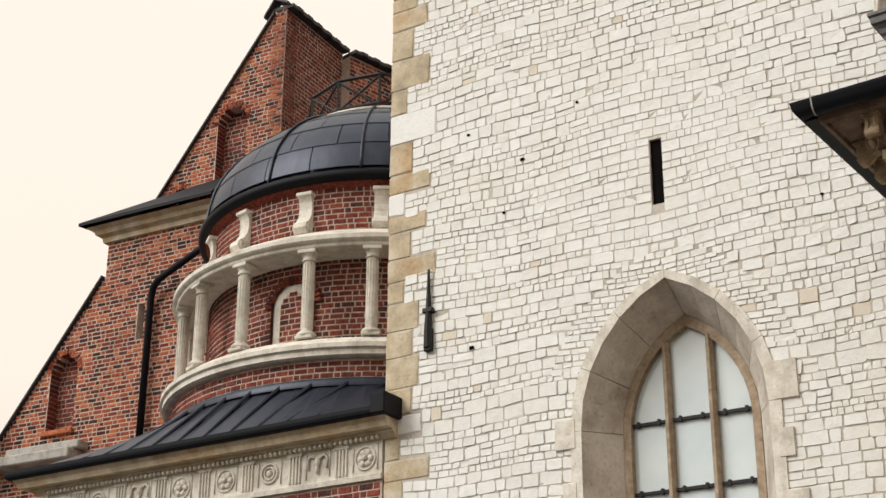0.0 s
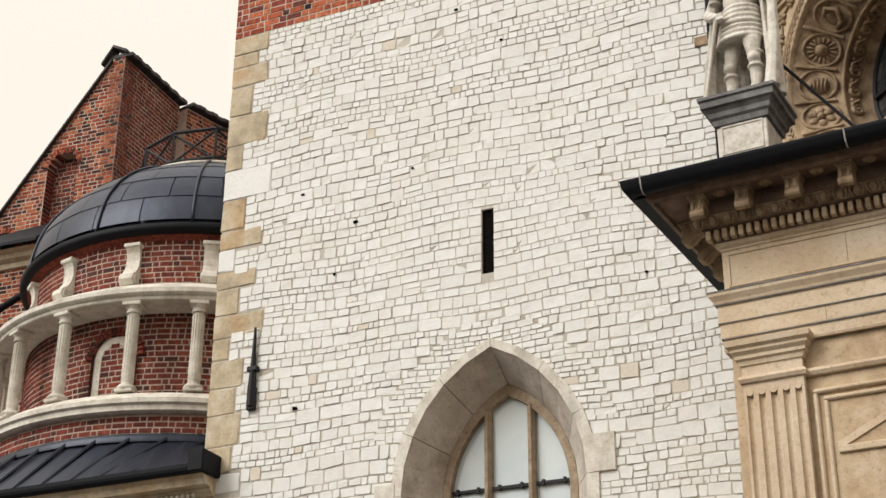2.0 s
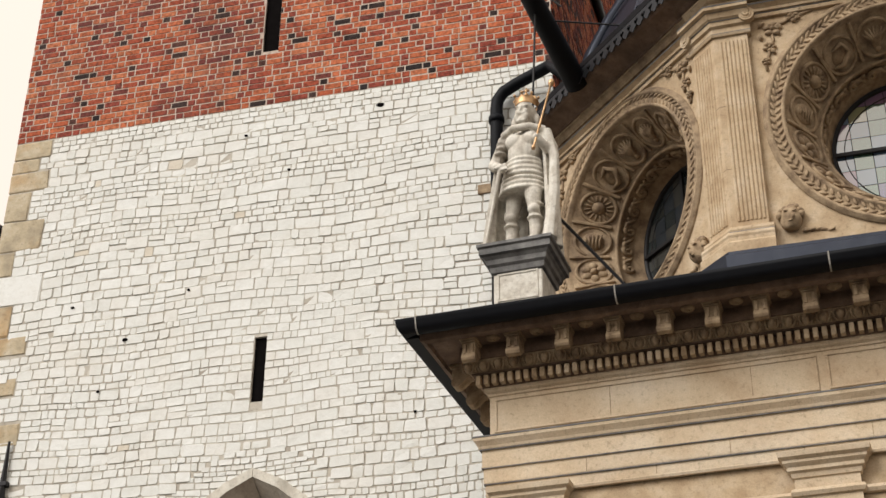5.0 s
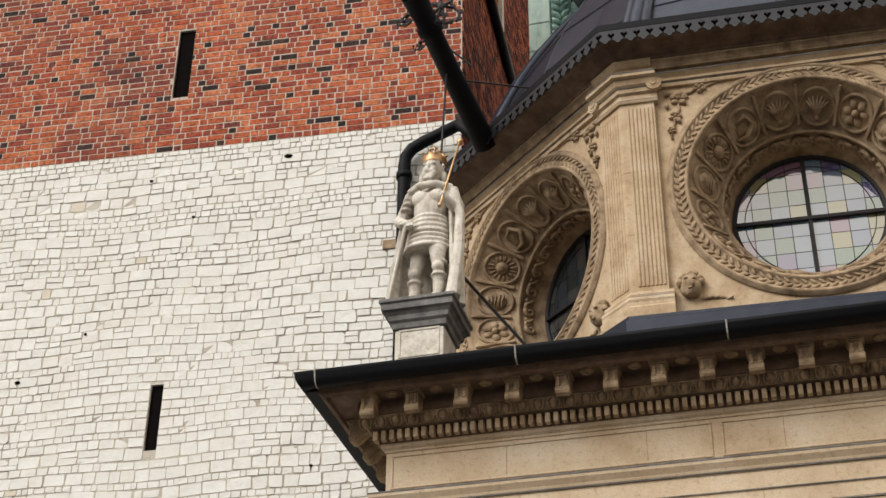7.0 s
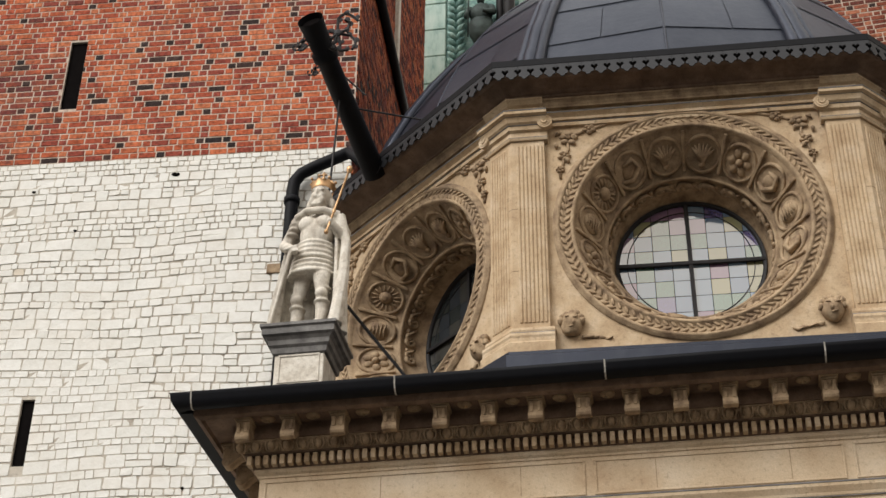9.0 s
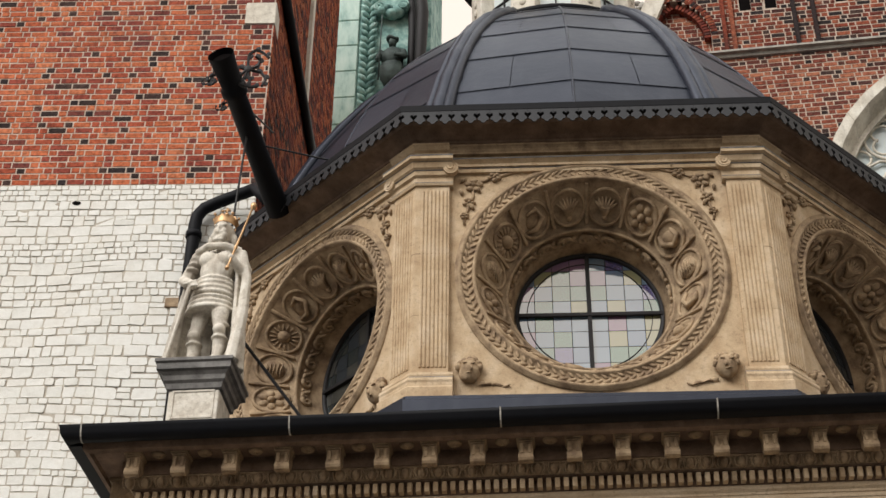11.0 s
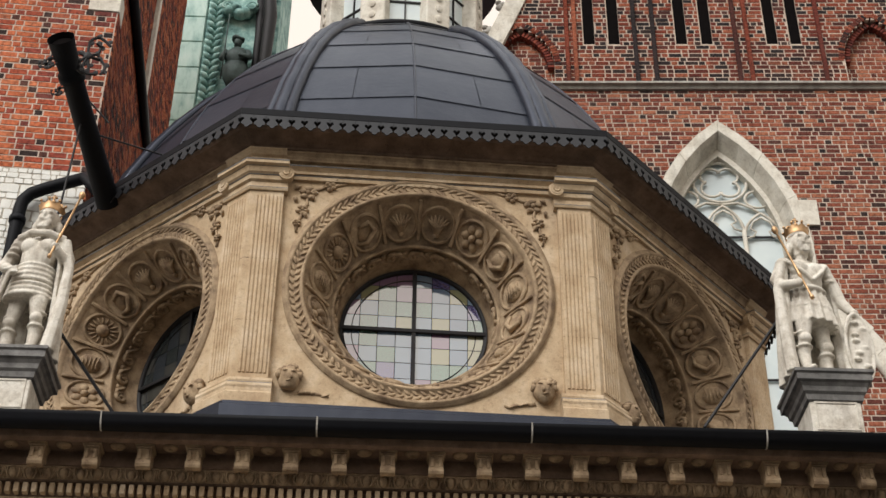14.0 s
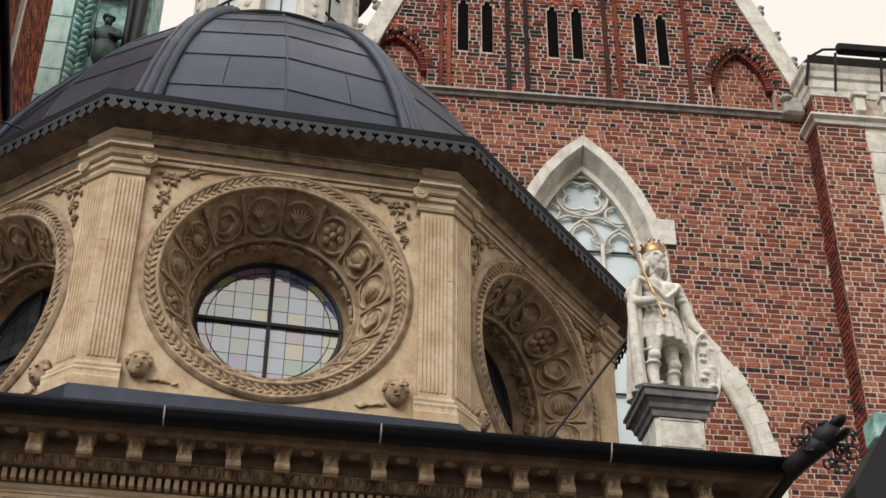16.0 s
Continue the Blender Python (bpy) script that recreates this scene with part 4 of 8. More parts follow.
meshes = {}
for k in range(16):
    a = 360 * (k + 0.5) / 16
    kind = (4, 0, 3, 5, 3, 1, 0, 2, 3, 5, 2, 0, 5, 1, 3, 4)[k]
    if kind not in meshes:
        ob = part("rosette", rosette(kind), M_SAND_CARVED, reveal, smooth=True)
        meshes[kind] = ob.data
    else:
        ob = new("rosette", meshes[kind])
        ob.parent = reveal
    t = 0.48
    rr, yy = RI + (R1 - RI) * t, 0.03 + (Y1 - 0.03) * t
    # lies on the splay, facing the axis and outward
    ob.matrix_basis = U @ Matrix.Rotation(radians(a), 4, "Y") @ Matrix.Translation((0, yy, rr)) @ Matrix.Rotation(-slope, 4, "X") @ Matrix.Rotation(math.pi, 4, "X") @ Matrix.Diagonal((1.18, 1.36, 1.35, 1))
# scrolled inner band
me = None
for k in range(22):
    if 7 <= k <= 15:
        continue
    if me is None:
        bm = bmesh.new()
        pts = []
        for i in range(14):
            t = i / 13
            r = 0.06 * (1 - 0.75 * t)
            pts.append((r * math.cos(8 * t) - 0.03, r * math.sin(8 * t), 0))
        tube(bm, pts, 0.024, 5)
        tube(bm, [(-0.02, 0.05, 0), (0.05, 0.05, 0.01), (0.1, -0.02, 0), (0.15, -0.05, 0)], 0.02, 5)
        ball(bm, (0.1, 0.04, 0), (0.03, 0.02, 0.02), 6)
        ob = part("scroll", bm, M_SAND_CARVED, reveal, smooth=True)
        me = ob.data
    else:
        ob = new("scroll", me)
        ob.parent = reveal
    a = 360 * k / 22
    ob.matrix_basis = U @ Matrix.Rotation(radians(a), 4, "Y") @ Matrix.Translation((0, Y1 + 0.15, R1 - 0.04)) @ Matrix.Rotation(math.pi, 4, "X") @ Matrix.Diagonal((1.3, 1.6, 1.4, 1))
# the window itself
wf = bmesh.new()
ring_faces(wf, [R2_ + 0.02, R2_ - 0.03, R2_ - 0.03], [Y2 + 0.0, Y2 + 0.0, Y2 + 0.06])
dpart("window_frame", wf, M_IRON, "thin dark iron frame", True)
bm = bmesh.new()
add_box(bm, -0.028, 0.028, Y2 - 0.0, Y2 + 0.04, -R2_, R2_)
dpart("window_bar", bm, M_IRON, "black iron crossbar")
bm = bmesh.new()
add_box(bm, -R2_, R2_, Y2 - 0.012, Y2 + 0.03, -0.024, 0.024)
dpart("window_bar", bm, M_IRON, "black iron crossbar")
bm = bmesh.new()
ring_faces(bm, [0.865 * R2_, 0.865 * R2_, 0.855 * R2_, 0.855 * R2_], [Y2 + 0.05, Y2 + 0.034, Y2 + 0.034, Y2 + 0.05])
dpart("border_came", bm, M_IRON, "thin lead border ring", True)
NP = 8
st = 2 * R2_ / NP
for i in range(NP):
    for j in range(NP):
        x0, x1, z0, z1 = -R2_ + i * st, -R2_ + (i + 1) * st, -R2_ + j * st, -R2_ + (j + 1) * st
        # clip the square to the round frame
        cl = []
        for q in range(4):
            for s in range(5):
                t = s / 5
                c4 = [(x0, z0), (x1, z0), (x1, z1), (x0, z1)]
                p, p2 = c4[q], c4[(q + 1) % 4]
                x, z = p[0] + (p2[0] - p[0]) * t, p[1] + (p2[1] - p[1]) * t
                l = math.hypot(x, z)
                if l > R2_:
                    x, z = x * R2_ / l, z * R2_ / l
                if not cl or math.hypot(x - cl[-1][0], z - cl[-1][1]) > 0.004:
                    cl.append((x, z))
        if min(math.hypot(x, z) for x, z in cl) > R2_ - 0.03 or len(cl) < 4:
            continue
        gx, gz = sum(x for x, z in cl) / len(cl), sum(z for x, z in cl) / len(cl)
        tx, tz = rng.uniform(-0.02, 0.02, 2)
        bm = bmesh.new()
        f_ = bm.faces.new([bm.verts.new((gx + (x - gx) * 0.96, Y2 + 0.045 + tx * (x - gx) + tz * (z - gz), gz + (z - gz) * 0.96)) for x, z in cl])
        dpart("pane", bm, M_STAINED)
bm = bmesh.new()
bmesh.ops.create_circle(bm, cap_ends=True, segments=64, radius=R2_ + 0.02, matrix=Matrix.Translation((0, Y2 + 0.06, 0)) @ Matrix.Rotation(radians(90), 4, "X"))
dpart("leading", bm, M_IRON, "dark lead cames")

# spandrel carving: heads below, sprays above
for s in (-1, 1):
    bm = bmesh.new()
    z = 11.12 - RC
    x = 1.56 * s
    ball(bm, (x, -0.06, z), (0.13, 0.12, 0.155), 16)
    for dx_, dz_ in ((-0.05, 0.03), (0.05, 0.03)):
        ball(bm, (x + dx_, -0.16, z + dz_ + 0.03), (0.035, 0.025, 0.015), 6)
    ball(bm, (x, -0.15, z - 0.08), (0.045, 0.03, 0.018), 6)
    ball(bm, (x - 0.03 * s, -0.16, z - 0.02), (0.03, 0.04, 0.045), 6)
    for i in range(7):
        t = math.pi * i / 6
        ball(bm, (x + 0.13 * math.cos(t), -0.06, z + 0.1 * math.sin(t) + 0.05), (0.05, 0.06, 0.05), 6)
    for i in range(5):
        ball(bm, (x - (0.16 + 0.07 * i) * s, -0.01, z - 0.15 - 0.012 * i), (0.06, 0.03, 0.035 - 0.004 * i), 6)
    roughen(bm, 0.03, 11, s)
    dpart("carved_head", bm, M_SAND_CARVED, "carved relief boss", True)
    bm = bmesh.new()
    for fx, fz, fr in ((1.5, 1.42, 0.12), (1.22, 1.55, 0.085), (1.56, 1.14, 0.085), (1.62, 0.92, 0.06)):
        for i in range(5):
            t = 2 * math.pi * i / 5 + fx * 7
            ball(bm, (s * (fx + fr * 0.62 * math.cos(t)), -0.02, fz + fr * 0.62 * math.sin(t)), (fr * 0.5, 0.035, fr * 0.3), 7)
        ball(bm, (s * fx, -0.04, fz), fr * 0.28, 6)
    for path in (((1.45, 1.48), (1.34, 1.5), (1.26, 1.55), (1.12, 1.58), (0.98, 1.63)), ((1.52, 1.34), (1.5, 1.24), (1.56, 1.15), (1.58, 1.02), (1.63, 0.9), (1.62, 0.78))):
        tube(bm, [(s * px, -0.012, pz) for px, pz in path], 0.02, 5)
    for lx, lz, la in ((1.38, 1.42, 0.6), (1.6, 1.54, -0.7), (1.42, 1.3, 1.3), (1.08, 1.64, 0.3), (1.66, 1.26, 1.5), (1.5, 1.02, 1.1)):
        tube(bm, [(s * lx, -0.01, lz), (s * (lx + 0.05 * math.cos(la)), -0.035, lz + 0.05 * math.sin(la)), (s * (lx + 0.11 * math.cos(la)), -0.008, lz + 0.11 * math.sin(la))], [0.012, 0.034, 0.006], 5)
    roughen(bm, 0.012, 16, s)
    dpart("carved_spray", bm, M_SAND_CARVED, "carved leaf spray", True)


def face_pose(k):
    """The middle of the drum's k-th wall, counted to the right from the front."""
    a = DTURN + k * math.pi / 4
    return pose(CX + AP * math.sin(a), CY - AP * math.cos(a), 0, 0, 0, math.degrees(a))


drum.matrix_basis = face_pose(0)
# side panes are the same glass, with the missing light put into the colour
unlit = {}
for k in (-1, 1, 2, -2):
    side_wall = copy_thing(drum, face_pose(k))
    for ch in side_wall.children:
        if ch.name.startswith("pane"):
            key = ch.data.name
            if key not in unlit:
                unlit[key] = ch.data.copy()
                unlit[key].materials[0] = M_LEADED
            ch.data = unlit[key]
bm = bmesh.new()
pts = octo(AP)
for k in (3, 4, 5):
    a, b = pts[k], pts[k + 1]
    quad(bm, (*a, ZB), (*b, ZB), (*b, ZT), (*a, ZT))
tagged(part("wall_drum_back", bm, M_SAND), "plain back walls of the drum", kind="structure")

# corner pilasters of the drum
PO = 0.085
PZ0, PZ1 = 11.1, 13.95


def drum_pilaster():
    """A fluted pilaster folded round a corner, the corner at the origin, its bisector along -y."""
    thing = empty("pilaster")
    w = HALF - PIL_IN
    h = math.pi / 8
    # unit vectors along the two walls away from the corner
    l, r = Vector((-math.cos(h), math.sin(h))), Vector((math.cos(h), math.sin(h)))

    def folded(prof, extra=0.0):
        bm = bmesh.new()
        p = [tuple(l * (w + extra)), (0, 0), tuple(r * (w + extra))]
        sweep(bm, prof, p)
        return bm
    part("shaft", folded([(-0.05, PZ0), (PO, PZ0), (PO, PZ1), (-0.05, PZ1)]), M_SAND, thing)
    for z in (11.92, 12.86):
        part("block_joint", folded([(PO - 0.02, z), (PO + 0.003, z), (PO + 0.003, z + 0.009), (PO - 0.02, z + 0.009)]), M_SAND_CARVED, thing)
    part("base", folded([(-0.05, 10.68), (PO + 0.13, 10.68), (PO + 0.13, 10.82), (PO + 0.1, 10.85), (PO + 0.1, 10.9), (PO + 0.11, 10.93), (PO + 0.1, 10.97), (PO + 0.05, 10.99), (PO + 0.06, 11.03), (PO + 0.05, 11.07), (PO, 11.1), (-0.05, 11.1)], 0.06), M_SAND, thing, "moulded base")
    cap = part("capital", folded([(-0.05, 13.95), (PO + 0.03, 13.95), (PO + 0.045, 13.98), (PO + 0.01, 14.0), (PO + 0.01, 14.09), (PO + 0.05, 14.11), (PO + 0.06, 14.17), (PO + 0.1, 14.2), (PO + 0.13, 14.27), (PO + 0.18, 14.29), (PO + 0.18, 14.35), (-0.05, 14.35)], 0.05), M_SAND, thing, "moulded capital with volutes")
    # dark strips draw the shade of the capital's and base's undercuts
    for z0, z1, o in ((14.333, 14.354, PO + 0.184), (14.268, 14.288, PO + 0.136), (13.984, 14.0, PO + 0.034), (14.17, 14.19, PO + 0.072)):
        part("weathering", folded([(-0.05, z0), (o, z0), (o, z1), (-0.05, z1)], 0.05), M_CAPSTONE, cap, "dark edge strip, weathering and undercut shade")
    part("weathering", folded([(-0.05, 10.975), (PO + 0.078, 10.975), (PO + 0.066, 11.0), (-0.05, 11.0)], 0.06), M_CAPSTONE, thing, "groove strip coloured dark for shade")
    for side, vec in ((-1, l), (1, r)):
        bm = bmesh.new()
        nrm = Vector((side * math.sin(h), -math.cos(h)))
        c = vec * (w + 0.02) + nrm * (PO + 0.05)
        pts = []
        for i in range(26):
            t = i / 25
            a = t * 4 * math.pi
            rad = 0.095 * (1 - 0.8 * t)
            pts.append(Vector((c.x, c.y, 14.2)) + Vector((vec.x, vec.y, 0)) * rad * math.cos(a) + Vector((0, 0, 1)) * rad * math.sin(a) + Vector((nrm.x, nrm.y, 0)) * (0.03 + 0.02 * t))
        tube(bm, pts, 0.02, 5)
        m4 = Matrix.Translation((c.x, c.y, 14.2)) @ Matrix.Rotation(math.atan2(nrm.y, nrm.x), 4, "Z") @ Matrix.Rotation(math.pi / 2, 4, "Y")
        bmesh.ops.create_cone(bm, segments=16, radius1=0.1, radius2=0.1, depth=0.09, cap_ends=True, matrix=m4)
        part("volute", bm, M_SAND, cap, smooth=False)
        for i in range(7):
            u = 0.055 + (w - 0.1) * i / 6
            bm = bmesh.new()
            q = vec * u + nrm * (PO + 0.004)
            for z0, z1 in ((PZ0 + 0.06, PZ1 - 0.08),):
                m4 = Matrix.Translation((q.x, q.y, 0)) @ Matrix.Rotation(math.atan2(vec.y, vec.x), 4, "Z")
                add_box(bm, -0.018, 0.018, -0.012, 0.012, z0, z1, 0.008, m4)
            part("reed", bm, M_SAND, thing)
    return thing


pil = tagged(drum_pilaster(), "fluted sandstone pilaster folded round a drum corner", "pilaster", "drum corner pilasters")
Rv = AP / math.cos(math.pi / 8)


def corner_pose(k):
    a = DTURN + math.pi / 8 + k * math.pi / 4
    return pose(CX + Rv * math.sin(a), CY - Rv * math.cos(a), 0, 0, 0, math.degrees(a))


pil.matrix_basis = corner_pose(0)
for k in (-1, -2, 1, 2, -3):
    copy_thing(pil, corner_pose(k))

# drum entablature, plinth and eaves
dr = tagged(empty("trim_drum_cornice"), "moulded sandstone cornice of the drum", kind="structure")
loop = octo(AP)
def dring(name, prof, mat_, label=""):
    bm = bmesh.new()
    sweep(bm, prof, loop, closed=True)
    return part(name, bm, mat_, dr, label)
dring("architrave", [(0.0, 14.2), (0.05, 14.2), (0.05, 14.255), (0.03, 14.26), (0.03, 14.275), (0.075, 14.28), (0.075, 14.32), (0.1, 14.34), (0.13, 14.36), (0.13, 14.38), (0.04, 14.385), (0.04, 14.47)], M_SAND)
dring("frieze", [(0.04, 14.47), (0.1, 14.475), (0.1, 14.5), (0.12, 14.54), (0.14, 14.56), (0.16, 14.57), (0.16, 14.6), (0.0, 14.6)], M_SAND_CARVED)
# soot and the shade under the drum's eaves are both in this brown
dring("cornice", [(0.15, 14.6), (0.18, 14.6), (0.19, 14.63), (0.22, 14.64), (0.25, 14.66), (0.33, 14.69), (0.43, 14.72), (0.46, 14.75), (0.47, 14.8), (0.0, 14.84)], M_EAVES_SHADE, "soffit moulding, soot and eaves shade in its brown")
dring("eave_board", [(0.48, 14.78), (0.53, 14.79), (0.53, 14.85), (0.556, 14.86), (0.556, 14.96), (0.4, 15.02), (0.0, 15.22)], M_GUTTER, "dark sheet-metal edge")
dring("plinth", [(0.3, 10.42), (0.3, 10.6), (0.24, 10.64), (0.24, 10.68), (0.0, 10.7)], M_LEAD, "lead-covered ledge")
# dark strips again, coloured in for the shade under the cornice mouldings
dring("weathering", [(0.0, 14.362), (0.134, 14.362), (0.134, 14.384), (0.0, 14.384)], M_CAPSTONE, "dark edge strip, weathering and undercut shade")
dring("weathering", [(0.0, 14.262), (0.052, 14.262), (0.052, 14.274), (0.0, 14.274)], M_CAPSTONE, "groove strip coloured dark for shade")
# breaks of the entablature over the pilasters
hw = HALF - PIL_IN
for k in (-3, -2, -1, 0, 1, 2):
    bm = bmesh.new()
    h = math.pi / 8
    l, r = Vector((-math.cos(h), math.sin(h))), Vector((math.cos(h), math.sin(h)))
    p = [tuple(l * hw), (0, 0), tuple(r * hw)]
    sweep(bm, [(0.0, 14.34), (0.12, 14.34), (0.12, 14.38), (0.15, 14.41), (0.11, 14.42), (0.11, 14.5), (0.15, 14.52), (0.18, 14.56), (0.2, 14.58), (0.2, 14.6), (0.0, 14.63)], p)
    ob = part("cornice_break", bm, M_SAND, dr)
    ob.matrix_basis = corner_pose(k)
dring("skirt", [(0.5, 14.98), (0.2, 15.14), (-0.6, 15.45), (-2.0, 15.6)], M_LEAD, "lead skirt below the dome")
# scalloped metal fringe under the eaves
me = None
eo = octo(AP + 0.545)
for k in (-2, -1, 0, 1, 2):
    a, b = Vector(eo[k % 8]), Vector(eo[(k + 1) % 8])
    L = (b - a).length
    n = int(L / 0.165)
    for i in range(n):
        p = a + (b - a) * (i + 0.5) / n
        if me is None:
            bm = bmesh.new()
            w = 0.0825
            out = [(-w, 0), (w, 0), (w, -0.1), (0.07, -0.075), (0.045, -0.075), (0.036, -0.105), (0.058, -0.13), (0.076, -0.155), (0.07, -0.185), (0.04, -0.195), (0.022, -0.225), (0, -0.235), (-0.022, -0.225), (-0.04, -0.195), (-0.07, -0.185), (-0.076, -0.155), (-0.058, -0.13), (-0.036, -0.105), (-0.045, -0.075), (-0.07, -0.075), (-w, -0.1)]
            fr = [bm.verts.new((x, -0.006, z)) for x, z in out]
            bk = [bm.verts.new((x, 0.006, z)) for x, z in out]
            bm.faces.new(fr)
            bm.faces.new(bk[::-1])
            for j in range(len(out)):
                bm.faces.new((fr[j], fr[(j + 1) % len(out)], bk[(j + 1) % len(out)], bk[j]))
            ob = part("fringe_scallop", bm, M_FRINGE, dr)
            me = ob.data
        else:
            ob = new("fringe_scallop", me)
            ob.parent = dr
        ob.matrix_basis = pose(p.x, p.y, 14.875, 0, 0, math.degrees(math.atan2(b.y - a.y, b.x - a.x)))

# ---------------------------------------------------------------- dome and lantern
DCX, DCY, DROT = -0.1, 21.49, radians(3.16)   # the dome's own axis and turn


def dome_at(t):
    """Corner radius and height along the dome's curve, t from the eaves (0) to the lantern (1)."""
    h = 5.0 * (1 - (1 - t) ** 1.25)
    return 5.236 - 0.2633 * h - 0.0348 * h ** 2 - 0.0062 * h ** 3, 15.3 + h


def dome_face(s, z, a0, a1, c):
    """A point of one segment, which breaks gently outward along its middle."""
    am = (a0 + a1) / 2
    p0, pm, p1 = [Vector((DCX + r * math.sin(a), DCY - r * math.cos(a), z)) for r, a in ((s, a0), (s * 0.98, am), (s, a1))]
    return p0 + (pm - p0) * c * 2 if c < 0.5 else pm + (p1 - pm) * (c * 2 - 1)


dome = tagged(empty("roof_dome"), "dark lead-sheet dome in eight ribbed segments", kind="structure")
rows_n = 6
for k in range(8):
    a0, a1 = DROT + math.pi / 8 + (k - 1) * math.pi / 4, DROT + math.pi / 8 + k * math.pi / 4
    for i in range(rows_n):
        cuts = (0, 0.5, 1) if i % 2 == 0 else (0, 0.26, 0.5, 0.76, 1)
        if i > 4:
            cuts = (0, 0.5, 1)
        for c0, c1 in zip(cuts, cuts[1:]):
            bm = bmesh.new()
            grid = []
            for q in range(5):
                t = (i + q / 4) / rows_n
                s, z = dome_at(t)
                e = 0.0016
                lift = 0.013 * (1 - q / 4)
                nrm = Vector((math.sin((a0 + a1) / 2), -math.cos((a0 + a1) / 2), 0.5)) * (lift + 0.0)
                grid.append([bm.verts.new(dome_face(s, z, a0, a1, c0 + e) + nrm), bm.verts.new(dome_face(s, z, a0, a1, c1 - e) + nrm)])
            for g0, g1 in zip(grid, grid[1:]):
                bm.faces.new((g0[0], g0[1], g1[1], g1[0]))
            part("lead_panel", bm, M_LEAD, dome, smooth=True)
    bm = bmesh.new()
    shell = []
    for i in range(25):
        s, z = dome_at(i / 24)
        shell.append([bm.verts.new(dome_face(s - 0.012, z - 0.012, a0, a1, c)) for c in (0.0, 0.5, 1.0)])
    for g0, g1 in zip(shell, shell[1:]):
        bm.faces.new((g0[0], g0[1], g1[1], g1[0]))
        bm.faces.new((g0[1], g0[2], g1[2], g1[1]))
    part("lead_underlay", bm, M_LEAD, dome)
    # seam rolls between panels
    for c in (0.5,):
        bm = bmesh.new()
        pts = []
        for i in range(25):
            s, z = dome_at(i / 24)
            pts.append(dome_face(s, z, a0, a1, c))
        tube(bm, pts, 0.022, 6)
        part("seam", bm, M_LEAD, dome, smooth=True)
    # double roll rib on the corner
    for off in (-0.16, 0.0, 0.16):
        bm = bmesh.new()
        pts, rad = [], []
        for i in range(33):
            s, z = dome_at(i / 32 * 0.985)
            tang = Vector((math.cos(a1), math.sin(a1), 0))
            pts.append(Vector((DCX + s * math.sin(a1), DCY - s * math.cos(a1), z)) + tang * off * (0.55 + 0.45 * (1 - i / 32)))
            rad.append((0.115 if off == 0 else 0.08) * (1.0 if i % 4 else 1.12))
        tube(bm, pts, rad, 8)
        part("rib", bm, M_LEAD, dome, smooth=True)
lan = tagged(empty("lantern"), "white stone lantern with leaded windows on the dome", "lantern")
bm = bmesh.new()
lathe(bm, [(0.0, 20.2), (2.06, 20.2), (2.1, 20.26), (2.06, 20.4), (1.95, 20.44), (0.0, 20.44)], DCX, DCY, n=64)
part("kerb", bm, M_TRIM, lan, "pale stone kerb", True)
bm = bmesh.new()
lathe(bm, [(1.9, 20.42), (2.08, 20.43), (2.1, 20.52), (2.02, 20.6), (1.6, 20.75), (0.0, 20.8)], DCX, DCY, n=64)
part("base_ring", bm, M_GUTTER, lan, "dark metal ring", True)
for k in range(8):
    a = DROT + math.pi / 8 + k * math.pi / 4
    bm = bmesh.new()
    add_box(bm, -0.24, 0.24, -0.16, 0.16, 20.7, 23.6, 0.02)
    for i in range(10):
        ball(bm, (0, -0.17, 20.95 + 0.26 * i), (0.07, 0.03, 0.09), 6)
    ob = part("pier", bm, M_TRIM, lan, "carved pale stone pier")
    ob.matrix_basis = pose(DCX + 1.42 * math.sin(a), DCY - 1.42 * math.cos(a), 0, 0, 0, math.degrees(a))
    a = DROT + k * math.pi / 4
    bm = bmesh.new()
    add_box(bm, -0.36, 0.36, 0.0, 0.02, 20.7, 23.6)
    ob = part("window_glass", bm, M_GLASS, lan)
    ob.matrix_basis = pose(DCX + 1.3 * math.sin(a), DCY - 1.3 * math.cos(a), 0, 0, 0, math.degrees(a))
    bm = bmesh.new()
    for z in (20.75, 21.1, 21.7, 22.3):
        add_box(bm, -0.34, 0.34, -0.03, 0.0, z, z + 0.035)
    for x in (-0.34, -0.01, 0.31):
        add_box(bm, x, x + 0.025, -0.03, 0.0, 21.0, 23.6)
    ob2 = part("window_grille", bm, M_IRON, lan, "dark window bars")
    ob2.matrix_basis = ob.matrix_basis.copy()
bm = bmesh.new()
lathe(bm, [(0, 24.9), (0.6, 24.7), (1.2, 24.2), (1.7, 23.75), (1.95, 23.7), (1.95, 23.6), (0, 23.6)], DCX, DCY, n=48)
part("cap", bm, M_LEAD, lan, "dark lead cap", True)

# ---------------------------------------------------------------- gothic transept behind the chapel
TR = Face((1.0, 23.87, 0), -3.0)
TRW = 10.25         # to the inner corner of the buttress
GW_U, STRING = 5.42, 22.95
slots = [2.93, 3.46, 4.9, 5.44, 6.83, 7.33]
niches_t = [(9.0, 0.7, 23.75, 24.97), (1.47, 0.7, 23.6, 24.7)]


